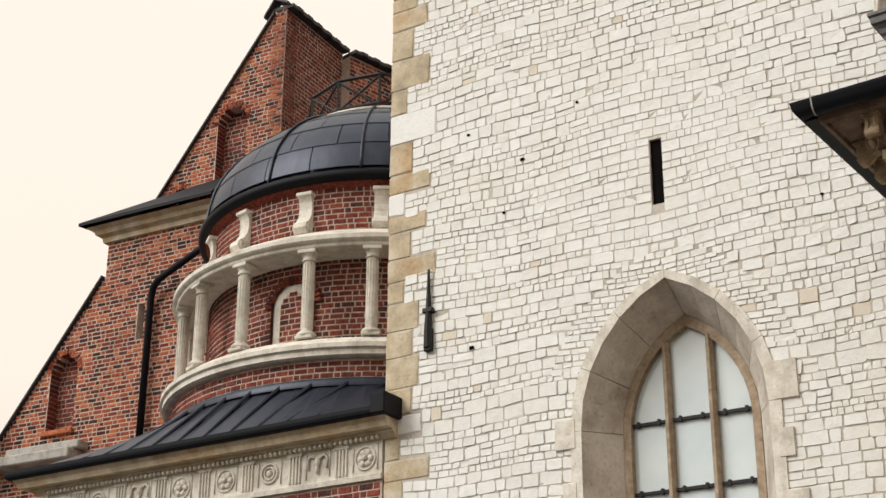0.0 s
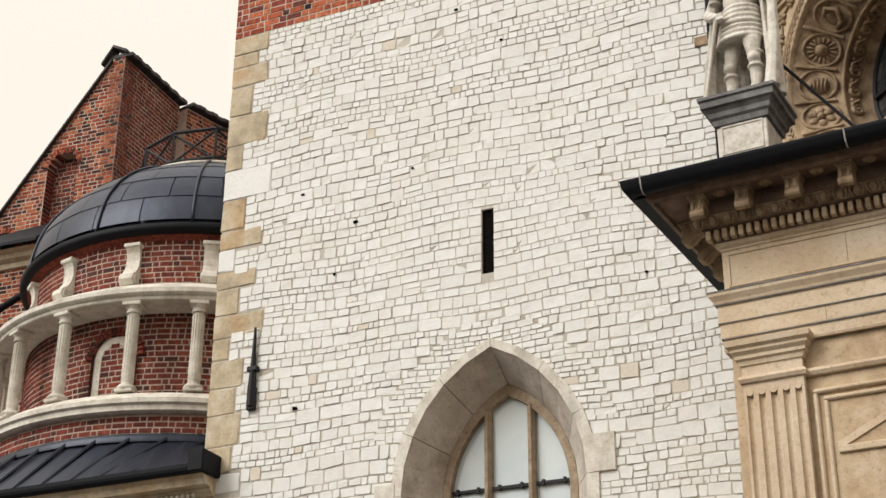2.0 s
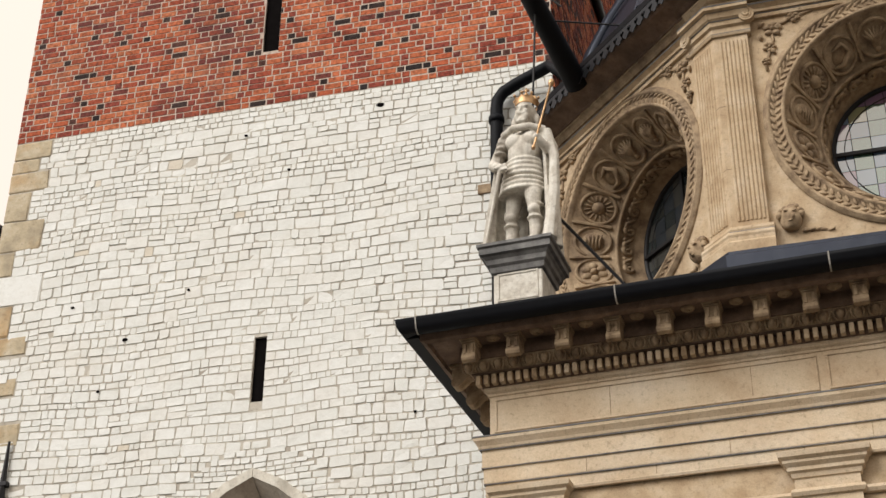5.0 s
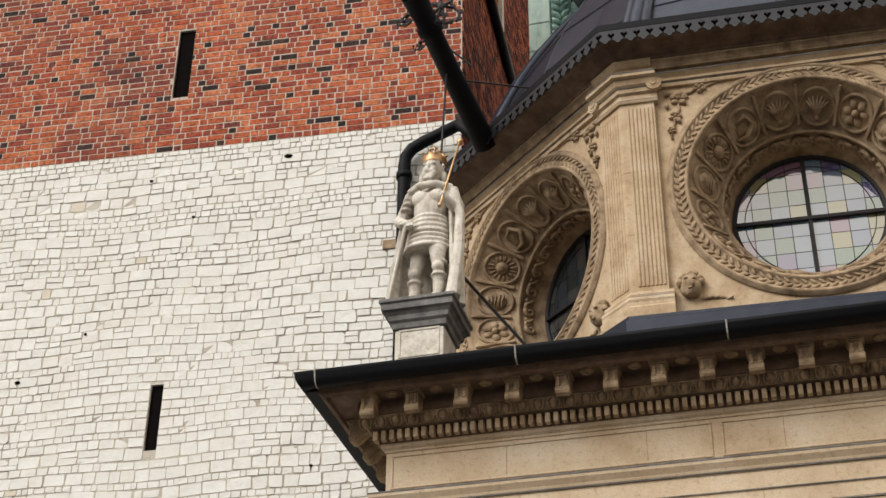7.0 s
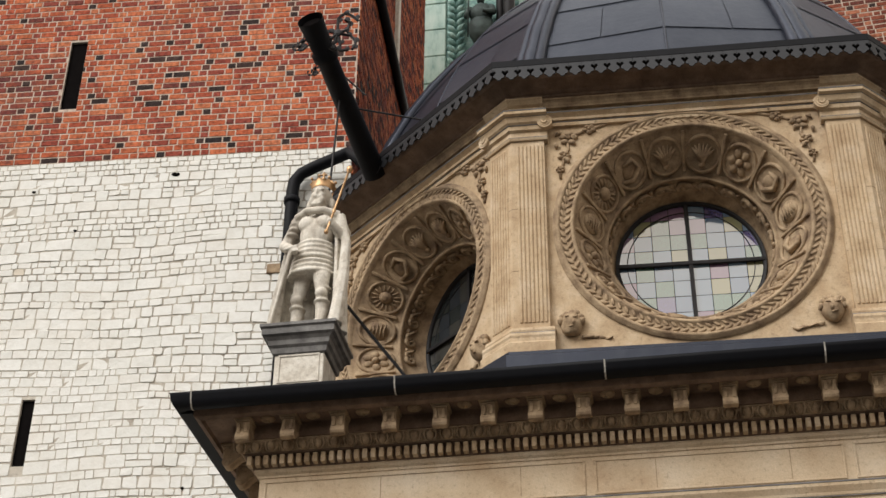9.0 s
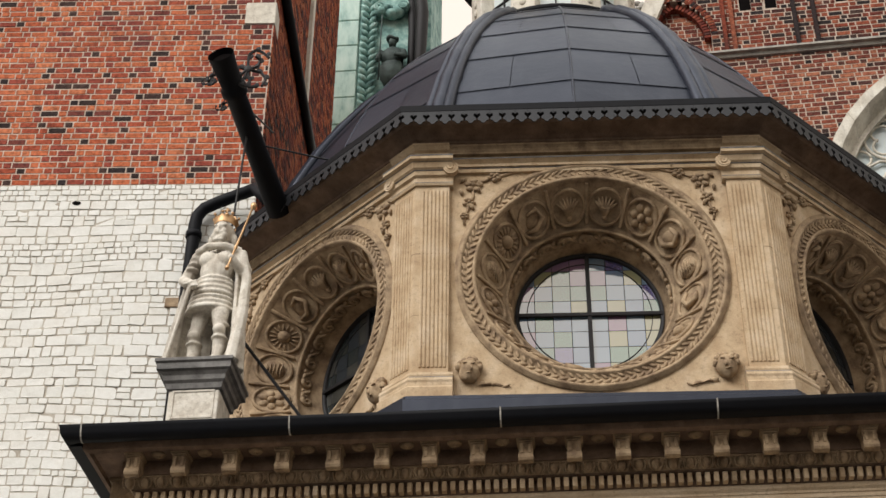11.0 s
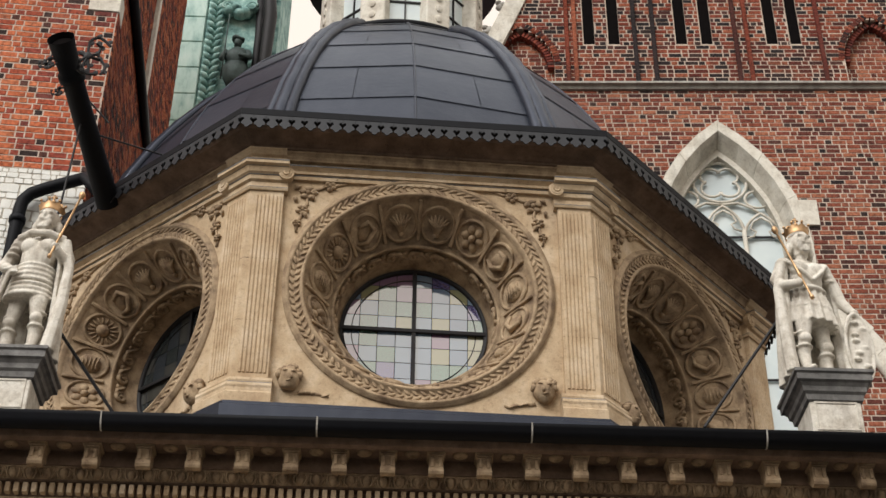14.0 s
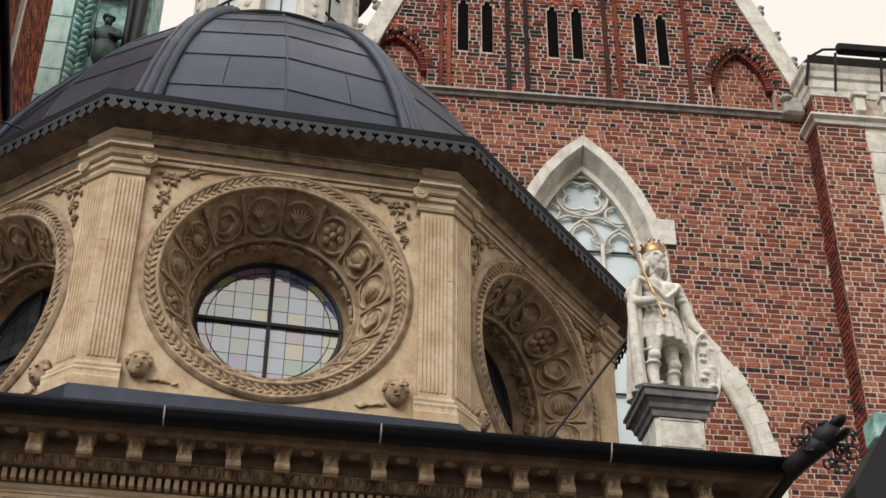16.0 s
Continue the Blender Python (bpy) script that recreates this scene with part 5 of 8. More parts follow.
def tr_spans(v, step=0.354):
    sp = [(0.4, TRW)]
    if v > STRING + 0.6:
        k = math.floor((v - STRING - 0.6) / step) * step
        sp = [(0.55 + 0.41 * k, min(TRW, 10.42 - 0.39 * k))]
    w = gothic_span(1.38, 18.9, 21.85, v)
    if v < 21.85:
        sp = cut(sp, GW_U - w, GW_U + w)
    for u in slots:
        if 24.15 < v < 25.6:
            sp = cut(sp, u - 0.12, u + 0.12)
        elif 25.6 <= v < 25.74:
            sp = cut(sp, u - 0.06, u + 0.06)
    for u, w, s, a in niches_t:
        if STRING + 0.1 < v < a:
            h = gothic_span(w, s, a, v)
            sp = cut(sp, u - h, u + h)
    return sp


trans = backing("wall_transept", TR, 0, 30.0, tr_spans, 0.8, M_MORTAR_T, 0.118, "dark red brick gothic gable wall with pale mortar")
bricks = brick_rects(9.0, 30.0, 0.114, tr_spans, rng, 0.29, 0.145, 0.021, 0.005)
bricks = [q for q in bricks if q[0] > 1.0 or q[2] > 18]
near = sorted(bricks, key=lambda q: abs(q[0] - 8.4) + abs(q[2] - 19.0))
burnt, near = split_burnt(near, rng, 0.15)
joined_bricks("burnt_bricks", burnt, TR, M_BURNT, trans, rng, label="burnt dark brick headers")
rest = single_bricks(near, TR, M_BRICK_R, trans, 300, rng)
joined_bricks("bricks", [q for q in rest if q[2] < STRING], TR, M_BRICK_R, trans, rng, label="dark red brick")
joined_bricks("bricks", [q for q in rest if q[2] >= STRING], TR, M_BRICK_G, trans, rng, label="soot-darkened red brick")
# dark backing, added so that no sky shows through the slots
bm = bmesh.new()
add_box(bm, 0.5, TRW, 1.0, 1.2, 9, 24)
add_box(bm, 2.3, 8.0, 0.9, 1.0, 23, 27)
ob = tagged(part("wall_transept_inner", bm, M_DARK), "dark backing added behind the transept's openings", kind="structure")
ob.matrix_basis = TR.m(0, 0)


class Shifted(Face):
    def __init__(self, base, d):
        self.o, self.u, self.n, self.deg = base.o + base.n * d, base.u, base.n, base.deg


def round_bricks(face, uc, w, spring, apex, parent, material, proud=0.02, deep=0.12, n=None, pointed=True, size=0.105, long=0.2):
    """A ring of bricks on edge round an arch."""
    if pointed:
        h = apex - spring
        Rr = (w * w + h * h) / (2 * w)
        end = math.asin(min(1, h / Rr))
        arcs = [(Rr - w, Rr, math.pi, math.pi - end), (w - Rr, Rr, end, 0.0)]
    else:
        arcs = [(0.0, w, math.pi, 0.0)]
    me = None
    for c, Rr, a0, a1 in arcs:
        m = max(4, int(abs(a1 - a0) * Rr / size))
        for i in range(m):
            a = a0 + (a1 - a0) * (i + 0.5) / m
            if me is None:
                bm = bmesh.new()
                add_box(bm, 0, long, -proud, deep, -size / 2 + 0.006, size / 2 - 0.006, 0.004)
                ob = part("arch_brick", bm, material, parent)
                me = ob.data
            else:
                ob = new("arch_brick", me)
                ob.parent = parent
            ob.matrix_basis = face.m(uc + c + Rr * math.cos(a), spring + Rr * math.sin(a), 0) @ Matrix.Rotation(-a, 4, "Y")


def niche_back(face, uc, w, v0, v1, d, material, mortar, parent):
    back = Shifted(face, -d)
    bm = bmesh.new()
    add_box(bm, uc - w - 0.1, uc + w + 0.1, 0, 0.1, v0, v1 + 0.1)
    ob = part("niche_back", bm, mortar, parent)
    ob.matrix_basis = back.m(0, 0)
    joined_bricks("bricks", brick_rects(v0, v1, 0.115, lambda v: [(uc - w - 0.05, uc + w + 0.05)], rng), back, material, parent, rng)


def niche_jambs(face, uc, w, v0, spring, d, parent):
    """Brick jambs and arch soffit of a round niche."""
    pts = [(-w, v0)] + [(w * math.cos(t), spring + w * math.sin(t)) for t in [math.pi - math.pi * i / 14 for i in range(15)]] + [(w, v0)]
    for c0, c1 in zip(pts, pts[1:]):
        n = max(1, int(round((c1[1] - c0[1] if abs(c1[0] - c0[0]) < 1e-6 else 0.1) / 0.113))) if c0[0] <= 0 or abs(c1[0] - c0[0]) > 1e-6 else 1
        for i in range(n):
            q0 = (c0[0] + (c1[0] - c0[0]) * i / n, c0[1] + (c1[1] - c0[1]) * i / n)
            q1 = (c0[0] + (c1[0] - c0[0]) * (i + 0.88) / n, c0[1] + (c1[1] - c0[1]) * (i + 0.88) / n)
            k = 0.985
            bm = bmesh.new()
            quad(bm, face.p(uc + q0[0] * k, q0[1], 0.004), face.p(uc + q1[0] * k, q1[1], 0.004), face.p(uc + q1[0] * k, q1[1], -d), face.p(uc + q0[0] * k, q0[1], -d))
            part("jamb_brick", bm, M_BRICK_D, parent)


for u, w, s, a in niches_t:
    round_bricks(TR, u, w, s, a, trans, M_BRICK_G, 0.015, 0.12, size=0.075, long=0.13)
    round_bricks(Shifted(TR, -0.1), u, w - 0.14, s, a - 0.18, trans, M_BRICK_D, size=0.075, long=0.14)
    niche_back(TR, u, w, STRING + 0.05, a, 0.25, M_BRICK_R, M_MORTAR_T, trans)
for u in slots:
    for s in (-1, 1):
        bm = bmesh.new()
        add_box(bm, -0.16, 0.0, -0.03, 0.1, -0.04, 0.04, 0.004)
        ob = part("hood_brick", bm, M_BRICK_O, trans)
        ob.matrix_basis = TR.m(u, 25.86, 0) @ (Matrix.Rotation(radians(-38), 4, "Y") if s < 0 else Matrix.Rotation(radians(38), 4, "Y") @ Matrix.Rotation(math.pi, 4, "Z") @ Matrix.Translation((0, -0.07, 0)))
for u in slots:
    bm = bmesh.new()
    add_box(bm, u - 0.16, u + 0.16, 0.045, 0.14, 24.1, 25.8)
    ob = part("slot_darkness", bm, M_DARK, trans, "unlit slot")
    ob.matrix_basis = TR.m(0, 0)
# lesenes between the slots
for u in (2.45, 2.62, 3.9, 4.3, 6.05, 6.3, 7.85):
    bm = bmesh.new()
    add_box(bm, -0.045, 0.045, -0.07, 0.05, STRING + 0.1, 27.5, 0.01)
    ob = part("brick_roll", bm, M_BRICK_G, trans, "thin brick roll moulding")
    ob.matrix_basis = TR.m(u, 0, 0)
# string course
bm = bmesh.new()
a, b = TR.p(-1.0, 0), TR.p(TRW, 0)
sweep(bm, [(-0.05, STRING - 0.1), (0.06, STRING - 0.08), (0.09, STRING - 0.02), (0.16, STRING), (0.16, STRING + 0.05), (0.02, STRING + 0.16), (-0.05, STRING + 0.16)], [(a.x, a.y), (b.x, b.y)])
tagged(part("trim_string", bm, M_GREYSTONE), "weathered stone string course", kind="structure")
# gable coping with crockets
for side in (0, 1):
    cop = tagged(empty("gable_coping"), "pale stone gable coping with leaf crockets", "coping", "gable copings")
    base_u, sg = ((0.4, 1), (10.6, -1))[side]
    for i in range(9):
        z = STRING + 0.55 + i * 0.75
        bm = bmesh.new()
        k = 0.39 * 0.75
        w = 0.42
        pts = [(0, 0), (w * sg, 0), ((w + k) * sg, 0.745), (k * sg, 0.745)]
        f4 = [bm.verts.new((u, -0.06, v)) for u, v in pts]
        b4 = [bm.verts.new((u, 0.6, v)) for u, v in pts]
        bm.faces.new(f4)
        bm.faces.new(b4)
        for j in range(4):
            bm.faces.new((f4[j], f4[(j + 1) % 4], b4[(j + 1) % 4], b4[j]))
        ob = part("coping_stone", bm, M_TRIM, cop)
        ob.matrix_basis = TR.m(base_u + 0.39 * 0.75 * i * sg, z)
        bm = bmesh.new()
        ball(bm, (0.12 * sg, 0.1, 0.42), (0.12, 0.11, 0.1), 8)
        ball(bm, (0.02 * sg, 0.08, 0.5), (0.08, 0.08, 0.06), 8)
        ball(bm, (0.04 * sg, 0.06, 0.34), (0.09, 0.08, 0.07), 8)
        roughen(bm, 0.03, 12, i)
        ob = part("crocket", bm, M_GREYSTONE, cop, "", True)
        ob.matrix_basis = TR.m(base_u + 0.39 * 0.75 * i * sg, z)

# traceried window of the transept
w2 = tagged(empty("window_2"), "tall gothic window with white stone tracery", kind="structure")
GB = 13.0
p1 = subdivide_line(gothic(1.56, 18.9, 22.02, GB, 6), 8)
p2 = subdivide_line(gothic(1.34, 18.9, 21.75, GB, 6), 8)
p3 = subdivide_line(gothic(1.18, 18.9, 21.5, GB, 6), 8)
arch_blocks(TR, GW_U, (p1, p2, p3, p1), (0.05, 0.05, -0.34, -0.34), M_TRIM, w2, 2)
for z in (19.35, 17.3, 15.2):
    bm = bmesh.new()
    add_box(bm, 1.38, 1.76, -0.055, 0.3, z, z + 0.62, 0.01)
    ob = part("jamb_stone", bm, M_TRIM, w2)
    ob.matrix_basis = TR.m(GW_U, 0)
part("window_frame", outline_frame(TR, GW_U, gothic(1.2, 18.9, 21.52, GB, 12), gothic(1.1, 18.9, 21.36, GB, 12), -0.3, -0.5), M_TRIM, w2)


def tracery(name, pts, r=0.045, close=False):
    bm = bmesh.new()
    pts = [TR.p(GW_U + 1.08 * a, b, -0.42) for a, b in pts]
    tube(bm, pts + ([pts[0]] if close else []), r, 6)
    return part(name, bm, M_TRIM, w2, "", True)


for s in (-1, 1):
    tracery("mullion", [(s * 0.34, GB), (s * 0.34, 19.55)], 0.045)
for c, top in ((-0.68, 19.98), (0.0, 20.16), (0.68, 19.98)):
    tracery("tracery", [(c + a, b) for a, b in gothic(0.34, top - 0.62, top, top - 0.75, 8)], 0.032)
    for q in (-1, 1):
        tracery("cusp", [(c + q * 0.31, top - 0.62), (c + q * 0.17, top - 0.56), (c + q * 0.12, top - 0.45), (c + q * 0.22, top - 0.38), (c + q * 0.16, top - 0.22), (c, top - 0.1)], 0.022)
# round with a four-lobed foil above, a smaller foil on either side
QZ = 20.76
tracery("tracery", [(0.5 * math.cos(t), QZ + 0.5 * math.sin(t)) for t in [2 * math.pi * i / 28 for i in range(28)]], 0.034, True)
foil = []
for k in range(4):
    c = math.pi / 4 + k * math.pi / 2
    for i in range(9):
        t = c - 1.9 + 3.8 * i / 8
        foil.append((0.225 * math.cos(c) + 0.2 * math.cos(t), QZ + 0.225 * math.sin(c) + 0.2 * math.sin(t)))
tracery("quatrefoil", foil, 0.028, True)
for s in (-1, 1):
    tracery("side_foil", [(s * 0.66 + 0.23 * math.cos(t), 20.33 + 0.21 * math.sin(t)) for t in [2 * math.pi * i / 18 for i in range(18)]], 0.028, True)
    tracery("tracery", [(0, 20.2), (s * 0.3, 20.24), (s * 0.52, 20.12), (s * 0.68, 19.98)], 0.03)
    tracery("tracery", [(s * 0.98, 19.5), (s * 0.94, 20.0), (s * 0.85, 20.45), (s * 0.55, 20.9), (s * 0.2, 21.25), (0, 21.36)], 0.034)
for z in (19.42, 17.3, 16.15, 15.0):
    bm = bmesh.new()
    add_box(bm, -1.06, 1.06, 0.44, 0.47, z - 0.02, z + 0.02)
    ob = part("saddle_bar", bm, M_IRON, w2, "black iron bar")
    ob.matrix_basis = TR.m(GW_U, 0)
for z0, z1 in ((GB, 15.0), (15.0, 16.15), (16.15, 17.3), (17.3, 19.42), (19.42, 21.3)):
    for s in (-1, 1):
        bm = bmesh.new()
        n = 10 if z1 > 20 else 1
        for i in range(n):
            a, b = z0 + (z1 - z0) * i / n, z0 + (z1 - z0) * (i + 1) / n
            wa, wb = gothic_span(1.15, 18.9, 21.45, a), gothic_span(1.15, 18.9, 21.45, b)
            quad(bm, *[TR.p(GW_U + u, z, -0.5) for u, z in ((0, a), (s * wa, a), (s * max(wb, 0.002), b), (0, b))])
        part("pane", bm, M_GLASS, w2)
# stone arch of the lower wall, right flank
ARCH_U = 5.46
sa = gothic(3.25, 14.2, 18.6, 12.0, 14)
sb = gothic(2.96, 14.2, 18.22, 12.0, 14)
flank = tagged(empty("trim_lower_arch"), "pale stone blocks of a wide pointed arch", kind="structure")
n = len(sa)
k0 = next(i for i in range(n // 2, n) if sa[i][0] > 1.5)
for i in range(k0, n - 1, 1):
    e = 0.03
    bm = bmesh.new()
    lng = 0.05 if i % 2 else 0.0
    o_a, o_b, i_b, i_a = [Vector((q[0], q[1])) for q in (sa[i], sa[i + 1], sb[i + 1], sb[i])]
    pts = [o_a + (o_a - i_a).normalized() * lng, o_b + (o_b - i_b).normalized() * lng, i_b, i_a]
    c = sum(pts, Vector((0, 0))) / 4
    pts = [c + (p - c) * 0.985 for p in pts]
    f4 = [bm.verts.new(TR.p(ARCH_U + p.x, p.y, 0.06)) for p in pts]
    b4 = [bm.verts.new(TR.p(ARCH_U + p.x, p.y, -0.1)) for p in pts]
    bm.faces.new(f4)
    for j in range(4):
        bm.faces.new((f4[j], f4[(j + 1) % 4], b4[(j + 1) % 4], b4[j]))
    part("arch_stone", bm, M_TRIM, flank)
bm = bmesh.new()
tube(bm, [TR.p(ARCH_U + a, b, 0.05) for a, b in gothic(2.88, 14.2, 18.12, 12.0, 14)[k0:]], 0.09, 8)
part("roll", bm, M_TRIM, flank, "", True)

# buttress beside the transept with its cornice
BX, BY = 11.22, 22.75
BF = Face((BX, BY, 0), -3.0)
BL = Face((BX, BY + 0.75, 0), -90.0)
but = backing("wall_buttress", BF, 0, 23.2, lambda v: [(0.0, 6.0)], 1.2, M_MORTAR_T, 1.0, "dark red brick buttress with white stone corner and cornice")
joined_bricks("bricks", brick_rects(10, 23.15, 0.118, lambda v: [(0.0, 1.05)], rng, 0.3, 0.15, 0.026), BF, M_BRICK_R, but, rng)
joined_bricks("bricks", brick_rects(10, 23.15, 0.118, lambda v: [(0.0, 0.75)], rng, 0.3, 0.15, 0.026), BL, M_BRICK_D, but, rng)
bm = bmesh.new()
for i in range(24):
    w = 0.35 if i % 2 else 0.0
    add_box(bm, 1.05 - w * 0, 6.0, -0.03, 0.3, 9.0 + i * 0.55, 9.0 + i * 0.55 + 0.54, 0.01)
    if w:
        add_box(bm, 1.0, 1.06, -0.03, 0.3, 9.0 + i * 0.55, 9.0 + i * 0.55 + 0.54)
ob = part("corner_stones", bm, M_TRIM, but, "white dressed stone")
ob.matrix_basis = BF.m(0, 0)
a, b, c = BL.p(-0.05, 0), Vector((BX, BY, 0)), BF.p(6.0, 0)
pth = [(a.x, a.y), (b.x, b.y), (c.x, c.y)]
for nm, prof in (("cornice_lower", [(-0.02, 22.3), (0.06, 22.32), (0.08, 22.4), (0.16, 22.46), (0.16, 22.52), (0.02, 22.6), (-0.02, 22.6)]),
                 ("cornice_upper", [(-0.02, 23.1), (0.03, 23.1), (0.05, 23.25), (0.08, 23.3), (0.08, 23.5), (0.13, 23.55), (0.14, 23.7), (0.19, 23.78), (0.19, 23.86), (-0.02, 23.9)])):
    bm = bmesh.new()
    sweep(bm, prof, pth)
    part(nm, bm, M_TRIM, but, "white stone cornice")
for u in (0.95, 1.55, 2.6, 3.4):
    bm = bmesh.new()
    add_box(bm, u - 0.12, u + 0.12, -0.2, 0.05, 22.6, 23.1, 0.03)
    add_box(bm, u - 0.16, u + 0.16, -0.26, 0.05, 23.0, 23.12, 0.01)
    ob = part("console", bm, M_TRIM, but, "white stone console")
    ob.matrix_basis = BF.m(0, 0)
bm = bmesh.new()
add_box(bm, 0.55, 6.0, -0.5, -0.3, 24.0, 24.28, 0.06)
ob = part("gutter", bm, M_GUTTER, but, "dark box gutter")
ob.matrix_basis = BF.m(0, 0)
for u in (0.5, 1.5):
    bm = bmesh.new()
    tube(bm, [BF.p(u, 23.98, 0.42), BF.p(u - 0.05, 23.1, 0.2)], 0.03, 6)
    part("gutter_stay", bm, M_IRON, but, "thin iron stay")
bm = bmesh.new()
tube(bm, [BF.p(-0.02, 23.9, 0.36), BF.p(0.25, 24.08, 0.4), BF.p(0.6, 24.12, 0.4)], 0.03, 6)
tube(bm, [BF.p(-0.05, 23.95, 0.33), BF.p(-0.12, 23.3, 0.1)], 0.035, 6)
part("rain_pipe", bm, M_IRON, but, "thin dark pipe")
bm = bmesh.new()
quad(bm, BF.p(0, 24.0, 0.3), BF.p(6, 24.0, 0.3), BF.p(6, 26.0, -4), BF.p(0, 26.0, -4))
part("roof", bm, M_ROOFTILE, but)
# lead-capped corbel where the string course meets the buttress
bm = bmesh.new()
ball(bm, (0, 0, 0), (0.2, 0.2, 0.2), 10)
add_box(bm, -0.25, 0.2, -0.2, 0.2, -0.35, 0.0, 0.06)
ball(bm, (-0.15, -0.1, 0.12), (0.16, 0.14, 0.1), 8)
cb = tagged(part("corbel", bm, M_GREYSTONE), "rough grey stone corbel with a worn cap", "corbel")
cb.matrix_basis = TR.m(TRW - 0.25, STRING + 0.25, 0.1)

# ---------------------------------------------------------------- round chapel beside the tower
LC = Face((-14.34, 18.24, 0), 4.0)
LU0 = -7.45
LCX, LCY = -17.6, 22.4
lc_wall = backing("wall_round_chapel", LC, 0, 8.16, lambda v: [(LU0, -0.03)], 0.6, M_MORTAR_D, 1.0, "dark red brick wall under a carved stone frieze")
joined_bricks("bricks", brick_rects(4.0, 7.5, 0.112, lambda v: [(LU0, -0.05)], rng), LC, M_BRICK_D, lc_wall, rng)
bm = bmesh.new()
add_box(bm, LU0, LU0 + 0.5, 0.6, 8.5, 0, 8.3)
add_box(bm, LU0, -0.05, 8.0, 8.5, 0, 8.3)
ob = tagged(part("wall_round_chapel_sides", bm, M_MORTAR_D), "brick side walls of the round chapel", kind="structure")
ob.matrix_basis = LC.m(0, 0)
fr = tagged(empty("trim_frieze"), "pale carved stone frieze of triglyphs, rosettes and ox skulls", kind="structure")
lp = [LC.p(LU0, 0, -8), LC.p(LU0, 0, 0), LC.p(-0.02, 0, 0)]
lpath = [(p.x, p.y) for p in lp]
bm = bmesh.new()
sweep(bm, [(-0.02, 7.5), (0.06, 7.5), (0.07, 7.58), (0.03, 7.6), (0.03, 8.14), (-0.02, 8.14)], lpath)
part("frieze_band", bm, M_TRIM, fr)
bm = bmesh.new()
sweep(bm, [(-0.02, 8.1), (0.06, 8.12), (0.1, 8.18), (0.16, 8.2), (0.16, 8.24), (0.3, 8.25), (0.34, 8.34), (0.4, 8.4), (-0.02, 8.45)], lpath[:2] + [tuple(LC.p(0.25, 0, 0))[:2]])
part("cornice", bm, M_QUOIN, fr)
me = None
for i in range(72):
    if me is None:
        bm = bmesh.new()
        ball(bm, (0, 0, 0), (0.035, 0.03, 0.04), 6)
        ob = part("bead", bm, M_TRIM, fr, "", True)
        me = ob.data
    else:
        ob = new("bead", me)
        ob.parent = fr
    ob.matrix_basis = LC.m(-0.06 - i * 0.1, 8.15, 0.12)
u, i = -0.33, 0
while u > LU0 + 0.3:
    kind = (0, 1, 2, 0)[i % 4]
    bm = bmesh.new()
    for o in (-0.235, 0.225):
        add_box(bm, o, o + 0.01, -0.05, 0, 7.66, 8.08)
    if kind == 1:
        ball(bm, (0, -0.05, 7.92), (0.06, 0.05, 0.1), 8)
        ball(bm, (0, -0.06, 7.8), (0.035, 0.04, 0.08), 8)
        for s in (-1, 1):
            tube(bm, [(s * 0.04, -0.05, 7.98), (s * 0.13, -0.05, 8.03), (s * 0.19, -0.05, 7.97), (s * 0.18, -0.05, 7.8)], [0.03, 0.025, 0.025, 0.012], 6)
    elif kind == 0:
        for j in range(6):
            t = 2 * math.pi * j / 6
            ball(bm, (0.095 * math.cos(t), -0.045, 7.86 + 0.095 * math.sin(t)), (0.06, 0.03, 0.055), 8)
        ball(bm, (0, -0.07, 7.86), 0.05, 8)
        tube(bm, [(0.185 * math.cos(t), -0.04, 7.86 + 0.185 * math.sin(t)) for t in [2 * math.pi * j / 20 for j in range(21)]], 0.018, 6, False)
    else:
        for rr in (0.16, 0.1):
            tube(bm, [(rr * math.cos(t), -0.045, 7.86 + rr * math.sin(t)) for t in [2 * math.pi * j / 20 for j in range(21)]], 0.02, 6, False)
        ball(bm, (0, -0.05, 7.86), (0.06, 0.04, 0.06), 8)
    ob = part(("rosette", "ox_skull", "boss")[kind], bm, M_TRIM, fr, "", True)
    ob.matrix_basis = LC.m(u, 0, 0)
    bm = bmesh.new()
    for j in range(4):
        add_box(bm, -0.115 + j * 0.065, -0.08 + j * 0.065, -0.06, 0, 7.62, 8.08, 0.006)
    add_box(bm, -0.15, 0.15, -0.07, 0, 8.06, 8.12, 0.005)
    ob = part("triglyph", bm, M_TRIM, fr)
    ob.matrix_basis = LC.m(u - 0.46, 0, 0)
    u -= 0.92 + 0.05 * (i % 2)
    i += 1
# its lead roof, gutter and seams
bm = bmesh.new()
ov = 0.42
e1, e2, e3 = LC.p(LU0 - ov, 0, -8), LC.p(LU0 - ov, 0, ov), LC.p(0.3, 0, ov)
sweep(bm, [(-0.1, 8.52)] + [(0.08 * math.cos(t), 8.48 + 0.09 * math.sin(t)) for t in [math.pi + math.pi * i / 6 for i in range(7)]] + [(0.08, 8.54)], [(e1.x, e1.y), (e2.x, e2.y), (e3.x, e3.y)])
g2 = tagged(part("gutter_2", bm, M_GUTTER), "dark metal gutter below the lead roof", kind="structure")
bm = bmesh.new()
add_box(bm, 0.05, 0.33, -0.52, 0.0, 8.4, 8.75, 0.02)
ob = part("gutter_end", bm, M_GUTTER, g2)
ob.matrix_basis = LC.m(0, 0)
rf = tagged(empty("roof_round_chapel"), "dark lead skirt roof with standing seams", kind="structure")
bm = bmesh.new()
rc0 = [LC.p(0.3, 8.52, ov), LC.p(LU0 - ov, 8.52, ov), LC.p(LU0 - ov, 8.52, -8.2), LC.p(0.0, 8.52, -8.2)]
N2 = 64
